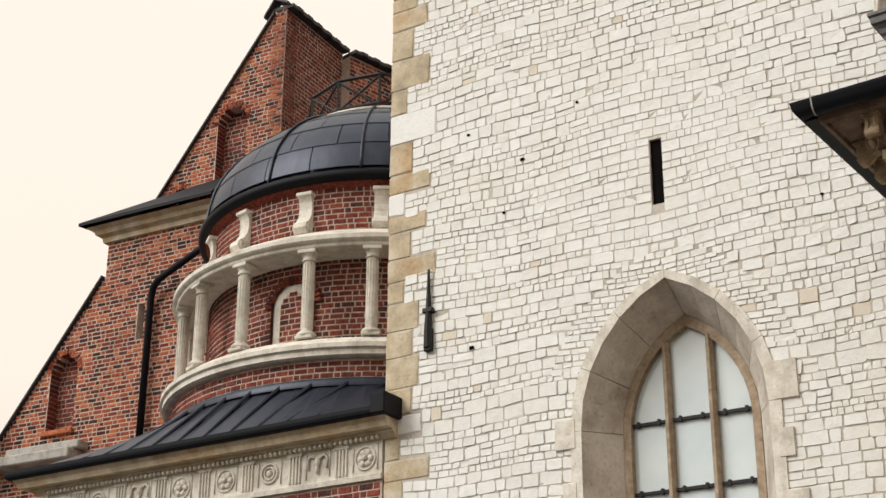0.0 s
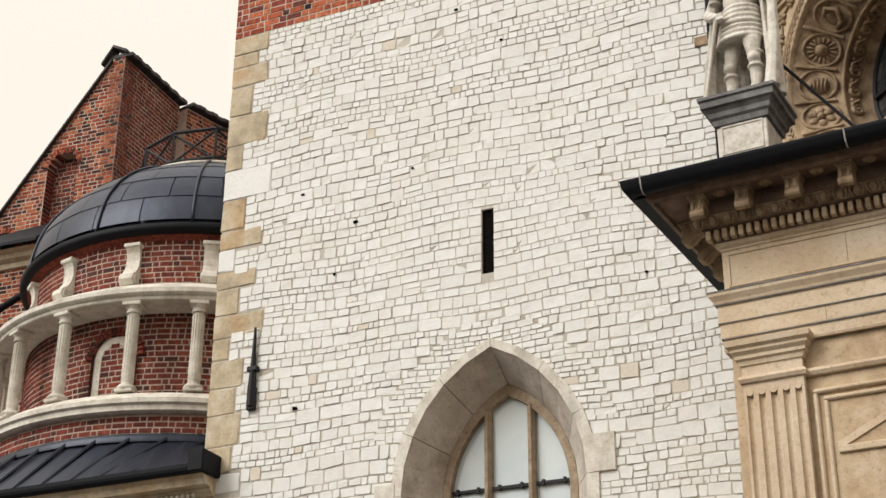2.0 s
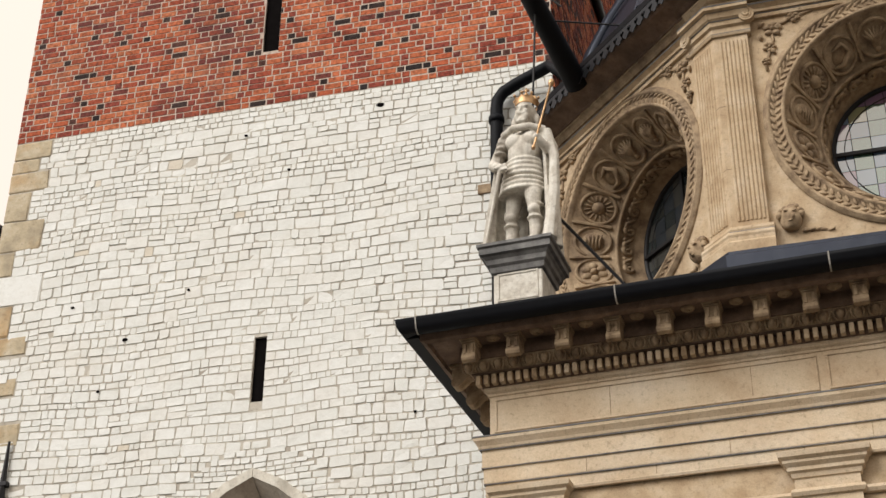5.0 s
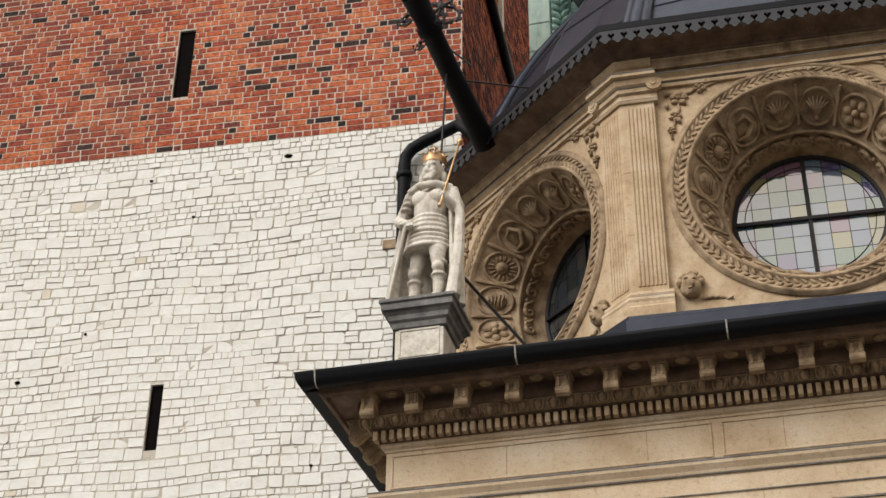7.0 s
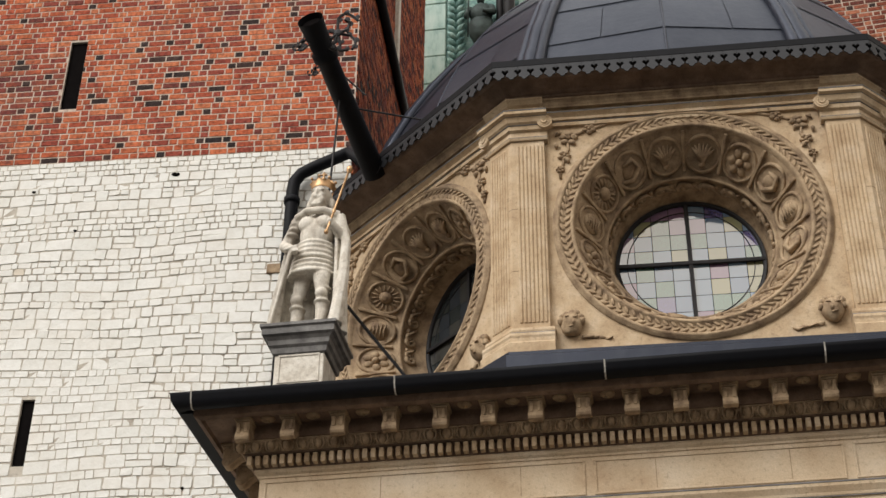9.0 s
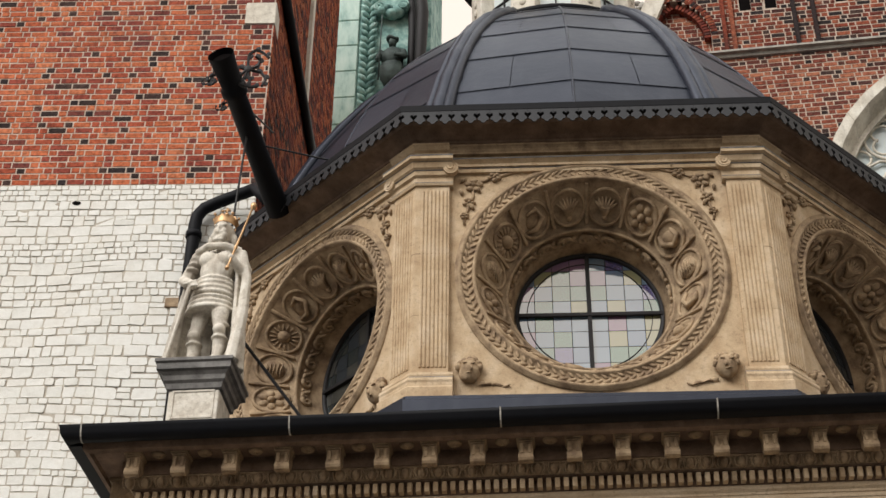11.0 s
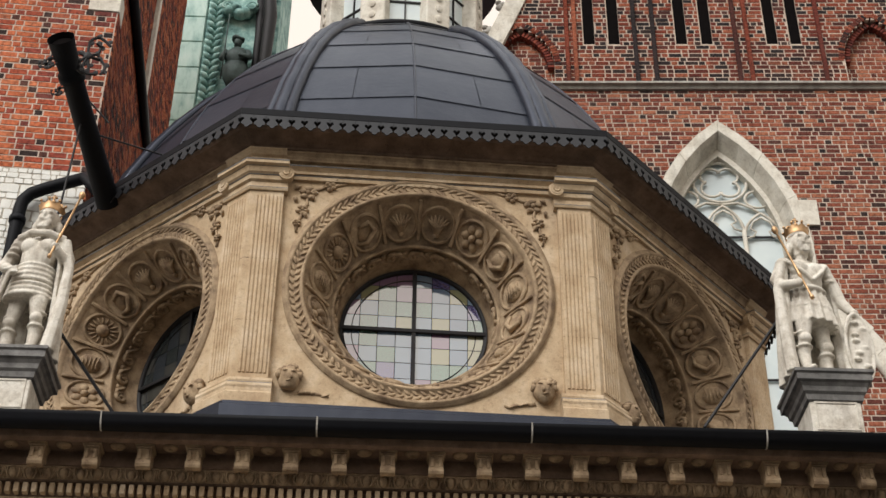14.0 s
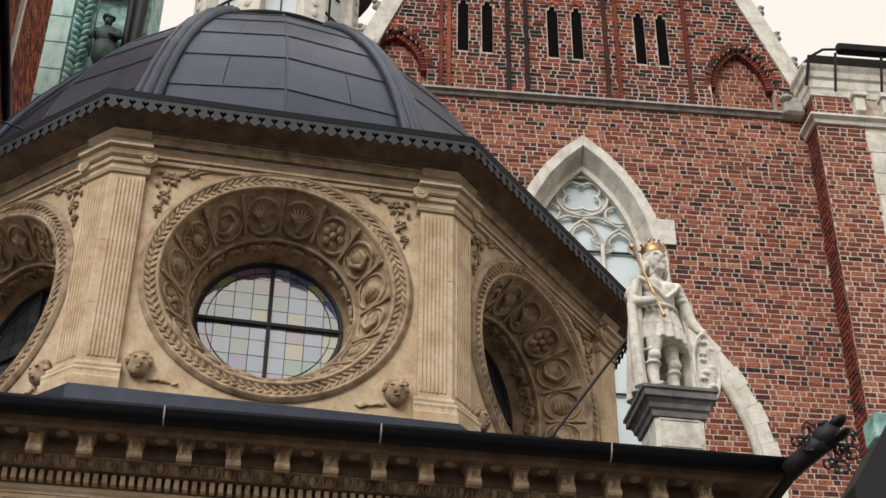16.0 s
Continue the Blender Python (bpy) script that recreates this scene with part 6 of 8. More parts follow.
outer_ring, inner_ring = [], []
for i in range(N2):
    t = 2 * math.pi * i / N2
    inner_ring.append(bm.verts.new((LCX + 4.1 * math.sin(t), LCY - 4.1 * math.cos(t), 9.42)))
    # meet the rectangle of the eaves
    dx, dy = math.sin(t), -math.cos(t)
    best = 99
    for j in range(4):
        p, q = rc0[j], rc0[(j + 1) % 4]
        ex, ey = q.x - p.x, q.y - p.y
        den = dx * ey - dy * ex
        if abs(den) > 1e-9:
            s = ((p.x - LCX) * ey - (p.y - LCY) * ex) / den
            if s > 0:
                best = min(best, s)
    outer_ring.append(bm.verts.new((LCX + dx * best, LCY + dy * best, 8.52)))
for i in range(N2):
    bm.faces.new((outer_ring[i], outer_ring[(i + 1) % N2], inner_ring[(i + 1) % N2], inner_ring[i]))
part("lead_sheet", bm, M_LEAD, rf)
for i in range(14):
    u = LU0 + 0.05 + i * 0.57
    p0 = LC.p(u, 8.54, ov - 0.02)
    dx = max(-4.0, min(4.0, p0.x + 0.45 - LCX + 0.0))
    yy = LCY - math.sqrt(max(0.0, 4.15 ** 2 - min(dx * dx, 16.9)))
    p1 = Vector((LCX + dx, yy, 9.44))
    bm = bmesh.new()
    tube(bm, [p0, p1], 0.032, 6)
    part("seam", bm, M_LEAD, rf)

# the brick drum with its ring of columns
ld = tagged(empty("wall_round_drum"), "round dark red brick drum with white stone bands", kind="structure")


def dcyl(name, prof, material, label="", n=96, smooth=True):
    bm = bmesh.new()
    lathe(bm, prof, LCX, LCY, n=n)
    return part(name, bm, material, ld, label, smooth)


dcyl("drum_base", [(4.1, 9.2), (4.1, 10.02)], M_MORTAR_D)
dcyl("flashing", [(4.18, 9.38), (4.18, 9.5), (4.1, 9.54)], M_LEAD)
dcyl("band_lower", [(4.1, 9.87), (4.2, 9.87), (4.26, 9.9), (4.26, 9.99), (4.31, 10.02), (4.31, 10.1), (4.1, 10.25), (3.4, 10.29)], M_TRIM, "white stone band", smooth=False)
dcyl("drum_middle", [(3.5, 10.3), (3.5, 12.1)], M_MORTAR_D)
dcyl("band_upper", [(3.5, 11.93), (4.12, 11.93), (4.14, 11.95), (4.14, 12.0), (4.19, 12.02), (4.22, 12.05), (4.22, 12.13), (4.0, 12.27), (3.8, 12.38), (3.4, 12.42)], M_TRIM, "white stone cornice", smooth=False)
dcyl("drum_top", [(3.53, 12.3), (3.53, 13.42)], M_MORTAR_D)
dcyl("eave_moulding", [(3.53, 13.33), (3.58, 13.34), (3.59, 13.37), (3.64, 13.39), (3.68, 13.41)], M_BRICK_D, "pinkish moulded eaves", smooth=False)
dcyl("eave_gutter", [(3.6, 13.41), (3.72, 13.39), (3.8, 13.44), (3.82, 13.53), (3.76, 13.59), (3.5, 13.66)], M_GUTTER, "dark rounded gutter")
a_lim = radians(75)
NICHE_A = radians(9.7)


def dr_spans(r, lo, hi, w=0.0, z0=0, spring=0, apex=0):
    def f_(v):
        sp = [(-a_lim * r, a_lim * r)]
        if w and z0 < v < apex:
            h = w if v < spring else math.sqrt(max(0, w * w - (v - spring) ** 2))
            i_ = 0.27 if v < 11.15 else math.sqrt(max(0, 0.27 ** 2 - (v - 11.15) ** 2))
            sp = cut(cut(sp, NICHE_A * r - h, NICHE_A * r - i_), NICHE_A * r + i_, NICHE_A * r + h) if i_ > 0.02 else cut(sp, NICHE_A * r - h, NICHE_A * r + h)
        return sp
    return f_


joined_bricks("bricks", brick_rects(9.45, 9.87, 0.1, dr_spans(4.1, 0, 0), rng, 0.24, 0.12, 0.02), Drum(LCX, LCY, 4.1), M_BRICK_D, ld, rng)
joined_bricks("bricks", brick_rects(10.31, 11.93, 0.104, dr_spans(3.5, 0, 0, 0.43, 10.2, 11.16, 11.59), rng, 0.25, 0.125, 0.021), Drum(LCX, LCY, 3.5), M_BRICK_D, ld, rng)
joined_bricks("bricks", brick_rects(12.42, 13.42, 0.104, dr_spans(3.53, 0, 0), rng, 0.25, 0.125, 0.021), Drum(LCX, LCY, 3.53), M_BRICK_D, ld, rng)


def tangent(r, ang):
    return Face((LCX + r * math.sin(ang), LCY - r * math.cos(ang), 0), math.degrees(ang))


nf = tangent(3.52, NICHE_A)
round_bricks(nf, 0, 0.43, 11.16, 11.59, ld, M_BRICK_D, 0.02, 0.1, None, False, 0.075, 0.14)
bm = bmesh.new()
def arc_pts(w, spring, bottom, n=12):
    return [(-w, bottom)] + [(w * math.cos(t), spring + w * math.sin(t)) for t in [math.pi - math.pi * i / n for i in range(n + 1)]] + [(w, bottom)]
part("niche_surround", outline_frame(nf, 0, arc_pts(0.4, 11.16, 10.3), arc_pts(0.27, 11.15, 10.3), -0.02, -0.1), M_TRIM, ld, "white arched niche frame")
bm = bmesh.new()
for c0, c1 in zip(arc_pts(0.43, 11.16, 10.3), arc_pts(0.43, 11.16, 10.3)[1:]):
    quad(bm, nf.p(c0[0], c0[1], 0.04), nf.p(c1[0], c1[1], 0.04), nf.p(c1[0], c1[1], -0.12), nf.p(c0[0], c0[1], -0.12))
part("niche_reveal", bm, M_BRICK_D, ld)


def column():
    c = empty("column")
    bm = bmesh.new()
    lathe(bm, [(0.0, 10.42)] + [(0.102, 10.42), (0.106, 10.8), (0.086, 11.76), (0.0, 11.76)], 0, 0, n=20)
    for k in range(14):
        t = 2 * math.pi * k / 14
        add_box(bm, -0.012, 0.012, -0.012, 0.012, 10.5, 11.7, 0, pose(0.097 * math.sin(t), -0.097 * math.cos(t), 0, 0, 0, math.degrees(t)))
    part("shaft", bm, M_TRIM, c)
    bm = bmesh.new()
    add_box(bm, -0.16, 0.16, -0.16, 0.16, 10.28, 10.34, 0.01)
    lathe(bm, [(0, 10.34), (0.17, 10.34), (0.18, 10.37), (0.165, 10.4), (0.14, 10.41), (0.135, 10.43), (0, 10.44)], 0, 0, n=20)
    part("base", bm, M_TRIM, c)
    bm = bmesh.new()
    lathe(bm, [(0, 11.74), (0.12, 11.74), (0.125, 11.77), (0.11, 11.78), (0.115, 11.81), (0.15, 11.86), (0, 11.86)], 0, 0, n=20)
    add_box(bm, -0.165, 0.165, -0.165, 0.165, 11.86, 11.93, 0.01)
    part("capital", bm, M_TRIM, c)
    return c


col = tagged(column(), "white stone column with fluted shaft before brick drum", "column", "drum columns")
for i, t in enumerate((-60, -40.5, -21.2, -2.0, 17.8, 34.2, 54)):
    m4 = pose(LCX + 3.98 * math.sin(radians(t)), LCY - 3.98 * math.cos(radians(t)), 0, 0, 0, t)
    if i == 0:
        col.matrix_basis = m4
    else:
        copy_thing(col, m4)


def console_scroll():
    bm = bmesh.new()
    prof = [(0.0, 12.4), (0.3, 12.42), (0.36, 12.52), (0.33, 12.62), (0.24, 12.68), (0.16, 12.8), (0.13, 12.95), (0.15, 13.1), (0.2, 13.2), (0.2, 13.26), (0.0, 13.28)]
    for s in (-0.13, 0.13):
        bm.faces.new([bm.verts.new((s, -o, z)) for o, z in prof])
    l, r = list(bm.faces)
    lv, rv = list(l.verts), list(r.verts)
    for j in range(len(lv)):
        bm.faces.new((lv[j], lv[(j + 1) % len(lv)], rv[(j + 1) % len(lv)], rv[j]))
    for s in (-0.14, 0.14):
        tube(bm, [(s, -0.24 + 0.09 * math.cos(t) * (1 - t / 15), 12.53 + 0.09 * math.sin(t) * (1 - t / 15)) for t in [i * 0.6 for i in range(20)]], 0.018, 5)
    add_box(bm, -0.16, 0.16, -0.24, 0.0, 13.2, 13.27, 0.01)
    return bm


cons = tagged(part("scroll_console", console_scroll(), M_TRIM), "white scrolled stone console against brick drum", "console", "drum consoles")
for i, t in enumerate((-34.0, -10.2, 13.2, 35.8, 57)):
    m4 = pose(LCX + 3.46 * math.sin(radians(t)), LCY - 3.46 * math.cos(radians(t)), 0, 0, 0, t)
    if i == 0:
        cons.matrix_basis = m4
    else:
        copy_thing(cons, m4)
# its dome
d2 = tagged(empty("roof_small_dome"), "low dark lead dome with sheet seams", kind="structure")
rows2 = [(3.74 * math.cos(radians(a)), 13.57 + 2.55 * math.sin(radians(a))) for a in (2, 14, 27, 39, 49, 57)]
for i, ((r0, z0), (r1, z1)) in enumerate(zip(rows2, rows2[1:])):
    m = 24
    for k in range(m):
        t0, t1 = 2 * math.pi * (k + 0.5 * (i % 2)) / m, 2 * math.pi * (k + 1 + 0.5 * (i % 2)) / m
        if not -1.9 < ((t0 + math.pi) % (2 * math.pi) - math.pi) < 1.9:
            continue
        bm = bmesh.new()
        grid = []
        for q in range(4):
            s = q / 3
            ang = radians((2, 14, 27, 39, 49, 57)[i]) * (1 - s) + radians((2, 14, 27, 39, 49, 57)[i + 1]) * s
            r, z = 3.74 * math.cos(ang), 13.57 + 2.55 * math.sin(ang)
            grid.append([bm.verts.new((LCX + (r + 0.014 * (1 - s)) * math.sin(t), LCY - (r + 0.014 * (1 - s)) * math.cos(t), z)) for t in [t0 + 0.003 + (t1 - t0 - 0.006) * w / 4 for w in range(5)]])
        for g0, g1 in zip(grid, grid[1:]):
            for w in range(4):
                bm.faces.new((g0[w], g0[w + 1], g1[w + 1], g1[w]))
        part("lead_panel", bm, M_LEAD, d2, smooth=True)
bm = bmesh.new()
lathe(bm, [(3.7, 13.57)] + [(3.7 * math.cos(radians(a)), 13.54 + 2.54 * math.sin(radians(a))) for a in range(3, 60, 4)] + [(0, 15.72)], LCX, LCY, n=64)
part("lead_shell", bm, M_LEAD, d2, smooth=True)
for t in (-30, 2, 30, 60, -60):
    bm = bmesh.new()
    tube(bm, [(LCX + (3.76 * math.cos(radians(a))) * math.sin(radians(t)), LCY - (3.76 * math.cos(radians(a))) * math.cos(radians(t)), 13.59 + 2.56 * math.sin(radians(a))) for a in range(0, 59, 6)], 0.028, 6)
    part("roll", bm, M_LEAD, d2, smooth=True)
for nm, prof, mt, lb in (("lantern_kerb", [(1.95, 15.59), (2.1, 15.61), (2.1, 15.66), (1.9, 15.68)], M_TRIM, "pale stone kerb"), ("lantern_band", [(1.9, 15.66), (2.06, 15.67), (2.06, 15.71), (1.9, 15.73)], M_GUTTER, "black metal band"), ("lantern_ring", [(1.9, 15.71), (2.04, 15.72), (2.04, 15.78), (1.9, 15.81), (0, 15.84)], M_TRIM, "pale stone ring")):
    bm = bmesh.new()
    lathe(bm, prof, LCX, LCY, n=64)
    part(nm, bm, mt, d2, lb, True)
bm = bmesh.new()
for k in range(12):
    t = 2 * math.pi * k / 12
    tube(bm, [(LCX + 1.75 * math.sin(t), LCY - 1.75 * math.cos(t), 15.8), (LCX + 1.75 * math.sin(t), LCY - 1.75 * math.cos(t), 16.68)], 0.03, 5)
    t2 = 2 * math.pi * (k + 1) / 12
    for zz in ((15.95, 16.62), (16.62, 15.95)):
        tube(bm, [(LCX + 1.75 * math.sin(t), LCY - 1.75 * math.cos(t), zz[0]), (LCX + 1.75 * math.sin(t2), LCY - 1.75 * math.cos(t2), zz[1])], 0.028, 5)
    for z, r in ((16.0, 1.75), (16.65, 1.75)):
        tube(bm, [(LCX + r * math.sin(t), LCY - r * math.cos(t), z), (LCX + r * math.sin(t2), LCY - r * math.cos(t2), z)], 0.04, 5)
part("cresting", bm, M_IRON, d2, "black iron cresting")

# ---------------------------------------------------------------- old brick gable beyond
GA = Face((-22.0, 23.5, 0), 7.0)
GBK = Shifted(GA, -0.9)


def ga_spans(v):
    if v < 11.4:
        lo = -7.6
    elif v < 15.25:
        lo = -7.6 + (v - 11.4) * (2.9 / 3.85)
    else:
        lo = -4.72
    sp = [(lo, 3.0)]
    if 11.55 < v < 13.43:
        w = 0.42 if v < 13.0 else math.sqrt(max(0, 0.42 ** 2 - (v - 13.0) ** 2))
        sp = cut(sp, -5.72 - w, -5.72 + w)
    if 13.4 < v < 14.35:
        sp = cut(sp, -3.62, -3.42)
    return sp


def gb_spans(v):
    lo = -4.19 + (v - 17.32) * (3.22 / 4.33)
    sp = [(lo, -0.42)]
    if 17.6 < v < 19.6:
        w = 0.44 if v < 19.16 else math.sqrt(max(0, 0.44 ** 2 - (v - 19.16) ** 2))
        sp = cut(sp, -1.9 - w, -1.9 + w)
    if 16.6 < v < 17.65:
        w = 0.36 if v < 17.29 else math.sqrt(max(0, 0.36 ** 2 - (v - 17.29) ** 2))
        sp = cut(sp, -3.36 - w, -3.36 + w)
    return sp


ga = backing("wall_gable", GA, 0, 16.2, ga_spans, 0.5, M_MORTAR_D, 0.113, "weathered red brick gable wall with blind arches")
joined_bricks("bricks", brick_rects(9.5, 16.2, 0.104, ga_spans, rng, 0.27, 0.135, 0.024), GA, M_BRICK_L, ga, rng)
gb = backing("wall_gable_upper", GBK, 15.5, 22.0, gb_spans, 0.5, M_MORTAR_D, 0.113, "red brick upper gable with round-arched niches")
joined_bricks("bricks", brick_rects(15.6, 22.0, 0.104, gb_spans, rng, 0.27, 0.135, 0.024), GBK, M_BRICK_L, gb, rng)
round_bricks(GA, -5.72, 0.42, 13.0, 13.42, ga, M_BRICK_L, 0.013, 0.1, None, False, 0.08, 0.14)
niche_jambs(GA, -5.72, 0.42, 11.55, 13.0, 0.3, ga)
niche_back(GA, -5.72, 0.42, 11.5, 13.5, 0.3, M_BRICK_D, M_MORTAR_D, ga)
round_bricks(GBK, -1.9, 0.44, 19.16, 19.6, gb, M_BRICK_L, 0.013, 0.1, None, False, 0.08, 0.14)
niche_jambs(GBK, -1.9, 0.44, 17.6, 19.16, 0.3, gb)
niche_back(GBK, -1.9, 0.44, 17.5, 19.7, 0.3, M_BRICK_D, M_MORTAR_D, gb)
round_bricks(GBK, -3.36, 0.36, 17.29, 17.65, gb, M_BRICK_L, 0.013, 0.1, None, False, 0.08, 0.14)
niche_jambs(GBK, -3.36, 0.36, 16.6, 17.29, 0.3, gb)
bm = bmesh.new()
add_box(bm, -3.9, -2.85, 0.3, 0.4, 16.4, 17.8)
add_box(bm, -3.7, -3.3, -0.6, -0.5, 13.3, 14.4)
ob = part("opening_back", bm, M_DARK, gb, "unlit opening")
ob.matrix_basis = GBK.m(0, 0)
bm = bmesh.new()
add_box(bm, -3.7, -3.3, 0.25, 0.3, 13.3, 14.45)
ob = part("slit_glass", bm, M_LEADED, ga, "dark slit window pane")
ob.matrix_basis = GA.m(0, 0)
bm = bmesh.new()
add_box(bm, -6.2, -5.25, -0.1, 0.25, 11.42, 11.55, 0.02)
ob = part("niche_sill", bm, M_BRICK_L, ga, "sloping brick sill")
ob.matrix_basis = GA.m(0, 0)
bm = bmesh.new()
add_box(bm, -7.0, -4.75, -0.35, 0.1, 10.95, 11.15, 0.03)
add_box(bm, -7.4, -4.9, -0.5, 0.1, 10.7, 10.95, 0.03)
ob = part("ledge", bm, M_GREYSTONE, ga, "weathered stone ledge")
ob.matrix_basis = GA.m(0, 0)
# receding side of the upper gable, stepped once
GS = Face(tuple(GBK.p(-0.42, 0, 0)), 97.0)
gs = backing("wall_gable_side", GS, 15.5, 22.0, lambda v: [(0.0, 2.6)], 0.4, M_MORTAR_D, 1.0, "dark red brick side of the gable")
joined_bricks("bricks", brick_rects(16.0, 22.0, 0.113, lambda v: [(0.0, 2.6)], rng, 0.28, 0.14, 0.022), GS, M_BRICK_D, gs, rng)
GS2 = Face(tuple(GS.p(2.6, 0, 0.25)), 80.0)
gs2 = backing("wall_gable_nave", GS2, 15.5, 21.9, lambda v: [(0.0, 9.0)], 0.4, M_MORTAR_D, 1.0, "red brick clerestory wall")
joined_bricks("bricks", brick_rects(16.0, 21.9, 0.113, lambda v: [(0.0, 9.0)], rng, 0.28, 0.14, 0.022), GS2, M_BRICK_L, gs2, rng)
# dark verge along the slopes and over the side
def verge(name, pts, w=0.1, h=0.07):
    bm = bmesh.new()
    for p, q in zip(pts, pts[1:]):
        t = (q - p).normalized()
        s = Vector((GA.n[0], GA.n[1], 0)) * 0.1
        up = Vector((0, 0, h))
        v8 = [bm.verts.new(x) for x in (p + s, q + s, q - s * 2, p - s * 2, p + s + up, q + s + up, q - s * 2 + up, p - s * 2 + up)]
        for f4 in ((0, 1, 5, 4), (1, 2, 6, 5), (2, 3, 7, 6), (3, 0, 4, 7), (4, 5, 6, 7), (3, 2, 1, 0)):
            bm.faces.new([v8[i] for i in f4])
    return part(name, bm, M_ROOFTILE, gb, "dark metal verge")
verge("verge", [GBK.p(-5.02, 16.15), GBK.p(-0.76, 21.9)])
verge("verge", [GA.p(-7.75, 11.25), GA.p(-4.78, 15.2)])
verge("verge", [GBK.p(-1.05, 21.85), GBK.p(-0.75, 22.3), GBK.p(-0.35, 22.1)])
for f5, L, z in ((GS, 2.7, 22.0), (GS2, 9.0, 21.9)):
    bm = bmesh.new()
    for i in range(int(L / 0.22)):
        add_box(bm, i * 0.22, i * 0.22 + 0.24, -0.2, 0.5, z + 0.01 + 0.03 * (i % 2), z + 0.12 + 0.03 * (i % 2), 0.01)
    ob = part("roof_tiles", bm, M_ROOFTILE, gb, "dark ridge tiles")
    ob.matrix_basis = f5.m(0, 0)
# cornice and lean-to roof before the upper gable
bm = bmesh.new()
a, b = GA.p(-4.75, 0), GA.p(-1.4, 0)
back_ = GA.p(-4.75, 0, -0.9)
sweep(bm, [(-0.02, 16.1), (0.08, 16.12), (0.1, 16.24), (0.22, 16.3), (0.26, 16.4), (0.4, 16.46), (-0.02, 16.5)], [(back_.x, back_.y), (a.x, a.y), (b.x, b.y)])
part("cornice", bm, M_QUOIN, ga, "pale moulded cornice")
bm = bmesh.new()
quad(bm, GA.p(-5.3, 16.58, 0.5), GA.p(-1.3, 16.58, 0.5), GA.p(-1.3, 17.75, -0.9), GA.p(-4.75, 17.0, -0.9))
quad(bm, GA.p(-5.3, 16.5, 0.5), GA.p(-1.3, 16.5, 0.5), GA.p(-1.3, 16.58, 0.5), GA.p(-5.3, 16.58, 0.5))
quad(bm, GA.p(-5.3, 16.5, 0.5), GA.p(-5.3, 16.58, 0.5), GA.p(-4.75, 17.0, -0.9), GA.p(-4.9, 16.5, -0.9))
part("lean_roof", bm, M_GUTTER, ga, "dark lead lean-to roof")
# rain pipe on the gable
bm = bmesh.new()
tube(bm, [GA.p(-3.13, 10.2, 0.15), GA.p(-3.13, 14.35, 0.15), GA.p(-3.05, 14.6, 0.2), GA.p(-2.85, 14.75, 0.25), GA.p(-1.6, 15.1, 0.5), GA.p(-0.4, 15.3, 0.8)], 0.085, 10)
tagged(part("rain_pipe", bm, M_GUTTER, None, "", True), "black cast-iron rain pipe on brick gable", "rain pipe")
# stone finial on the ledge
bm = bmesh.new()
lathe(bm, [(0, 10.8), (0.5, 10.8), (0.5, 11.0), (0.28, 11.1), (0.2, 11.25), (0.34, 11.4), (0.36, 11.5), (0.18, 11.6), (0.12, 11.75), (0.3, 11.85), (0.33, 12.0), (0.22, 12.15), (0, 12.2)], 0, 0, n=20)
fin = tagged(part("finial", bm, M_GREYSTONE, None, "", True), "weathered grey stone urn finial", "finial")
fin.matrix_basis = GA.m(-7.9, -0.05, 0.5)

# ---------------------------------------------------------------- unseen wall added behind the eye, to cut light from the horizon
bm = bmesh.new()
add_box(bm, -60, 60, -31, -30, 0, 11)
tagged(part("wall_yard", bm, M_LIGHT_BLOCK), "unseen dark wall added to cut low light", kind="structure")

# ---------------------------------------------------------------- lower front of the chapel
def front_pilaster():
    th = empty("pilaster")
    bm = bmesh.new()
    w, d = 0.35, 0.09
    fl = 5
    step = 2 * w / fl
    # fluted shaft: fillets with hollow channels between
    prof = [(-w, 0.0), (-w, -d)]
    for i in range(fl):
        x0 = -w + i * step
        prof.append((x0 + 0.03, -d))
        for j in range(1, 6):
            t = math.pi * j / 6
            prof.append((x0 + step / 2 - (step / 2 - 0.03) * math.cos(t), -d + 0.045 * math.sin(t)))
        prof.append((x0 + step - 0.03, -d))
    prof += [(w, -d), (w, 0.0)]
    lo = [bm.verts.new((x, y, 0.0)) for x, y in prof]
    hi = [bm.verts.new((x, y, 7.5)) for x, y in prof]
    for a, b, c, e in zip(lo, lo[1:], hi[1:], hi):
        bm.faces.new((a, b, c, e))
    part("shaft", bm, M_SAND_PALE, th)
    bm = bmesh.new()
    add_box(bm, -w, w, -d, 0.0, 7.5, 7.62)
    for i in range(fl):
        x0 = -w + (i + 0.5) * step
        bmesh.ops.create_cone(bm, segments=16, radius1=0.045, radius2=0.045, depth=0.02, cap_ends=True, matrix=Matrix.Translation((x0, -d + 0.004, 7.5)) @ Matrix.Rotation(math.pi / 2, 4, "X"))
    part("flute_block", bm, M_SAND_PALE, th)
    bm = bmesh.new()
    pth = [(-w, 0.0), (-w, -d), (w, -d), (w, 0.0)]
    sweep(bm, [(0, 7.6), (0.03, 7.61), (0.05, 7.65), (0.03, 7.69), (0.0, 7.7), (0.0, 7.81), (0.02, 7.82), (0.03, 7.87), (0.06, 7.89), (0.06, 7.93), (0.1, 7.97), (0.1, 8.0), (0.14, 8.03), (0.15, 8.085), (0.0, 8.095)], pth)
    part("capital", bm, M_SAND_PALE, th, "moulded capital")
    return th


fp = tagged(front_pilaster(), "fluted sandstone pilaster on the chapel front", "pilaster", "front pilasters")
fp.matrix_basis = pose(-4.565, YF, 0)
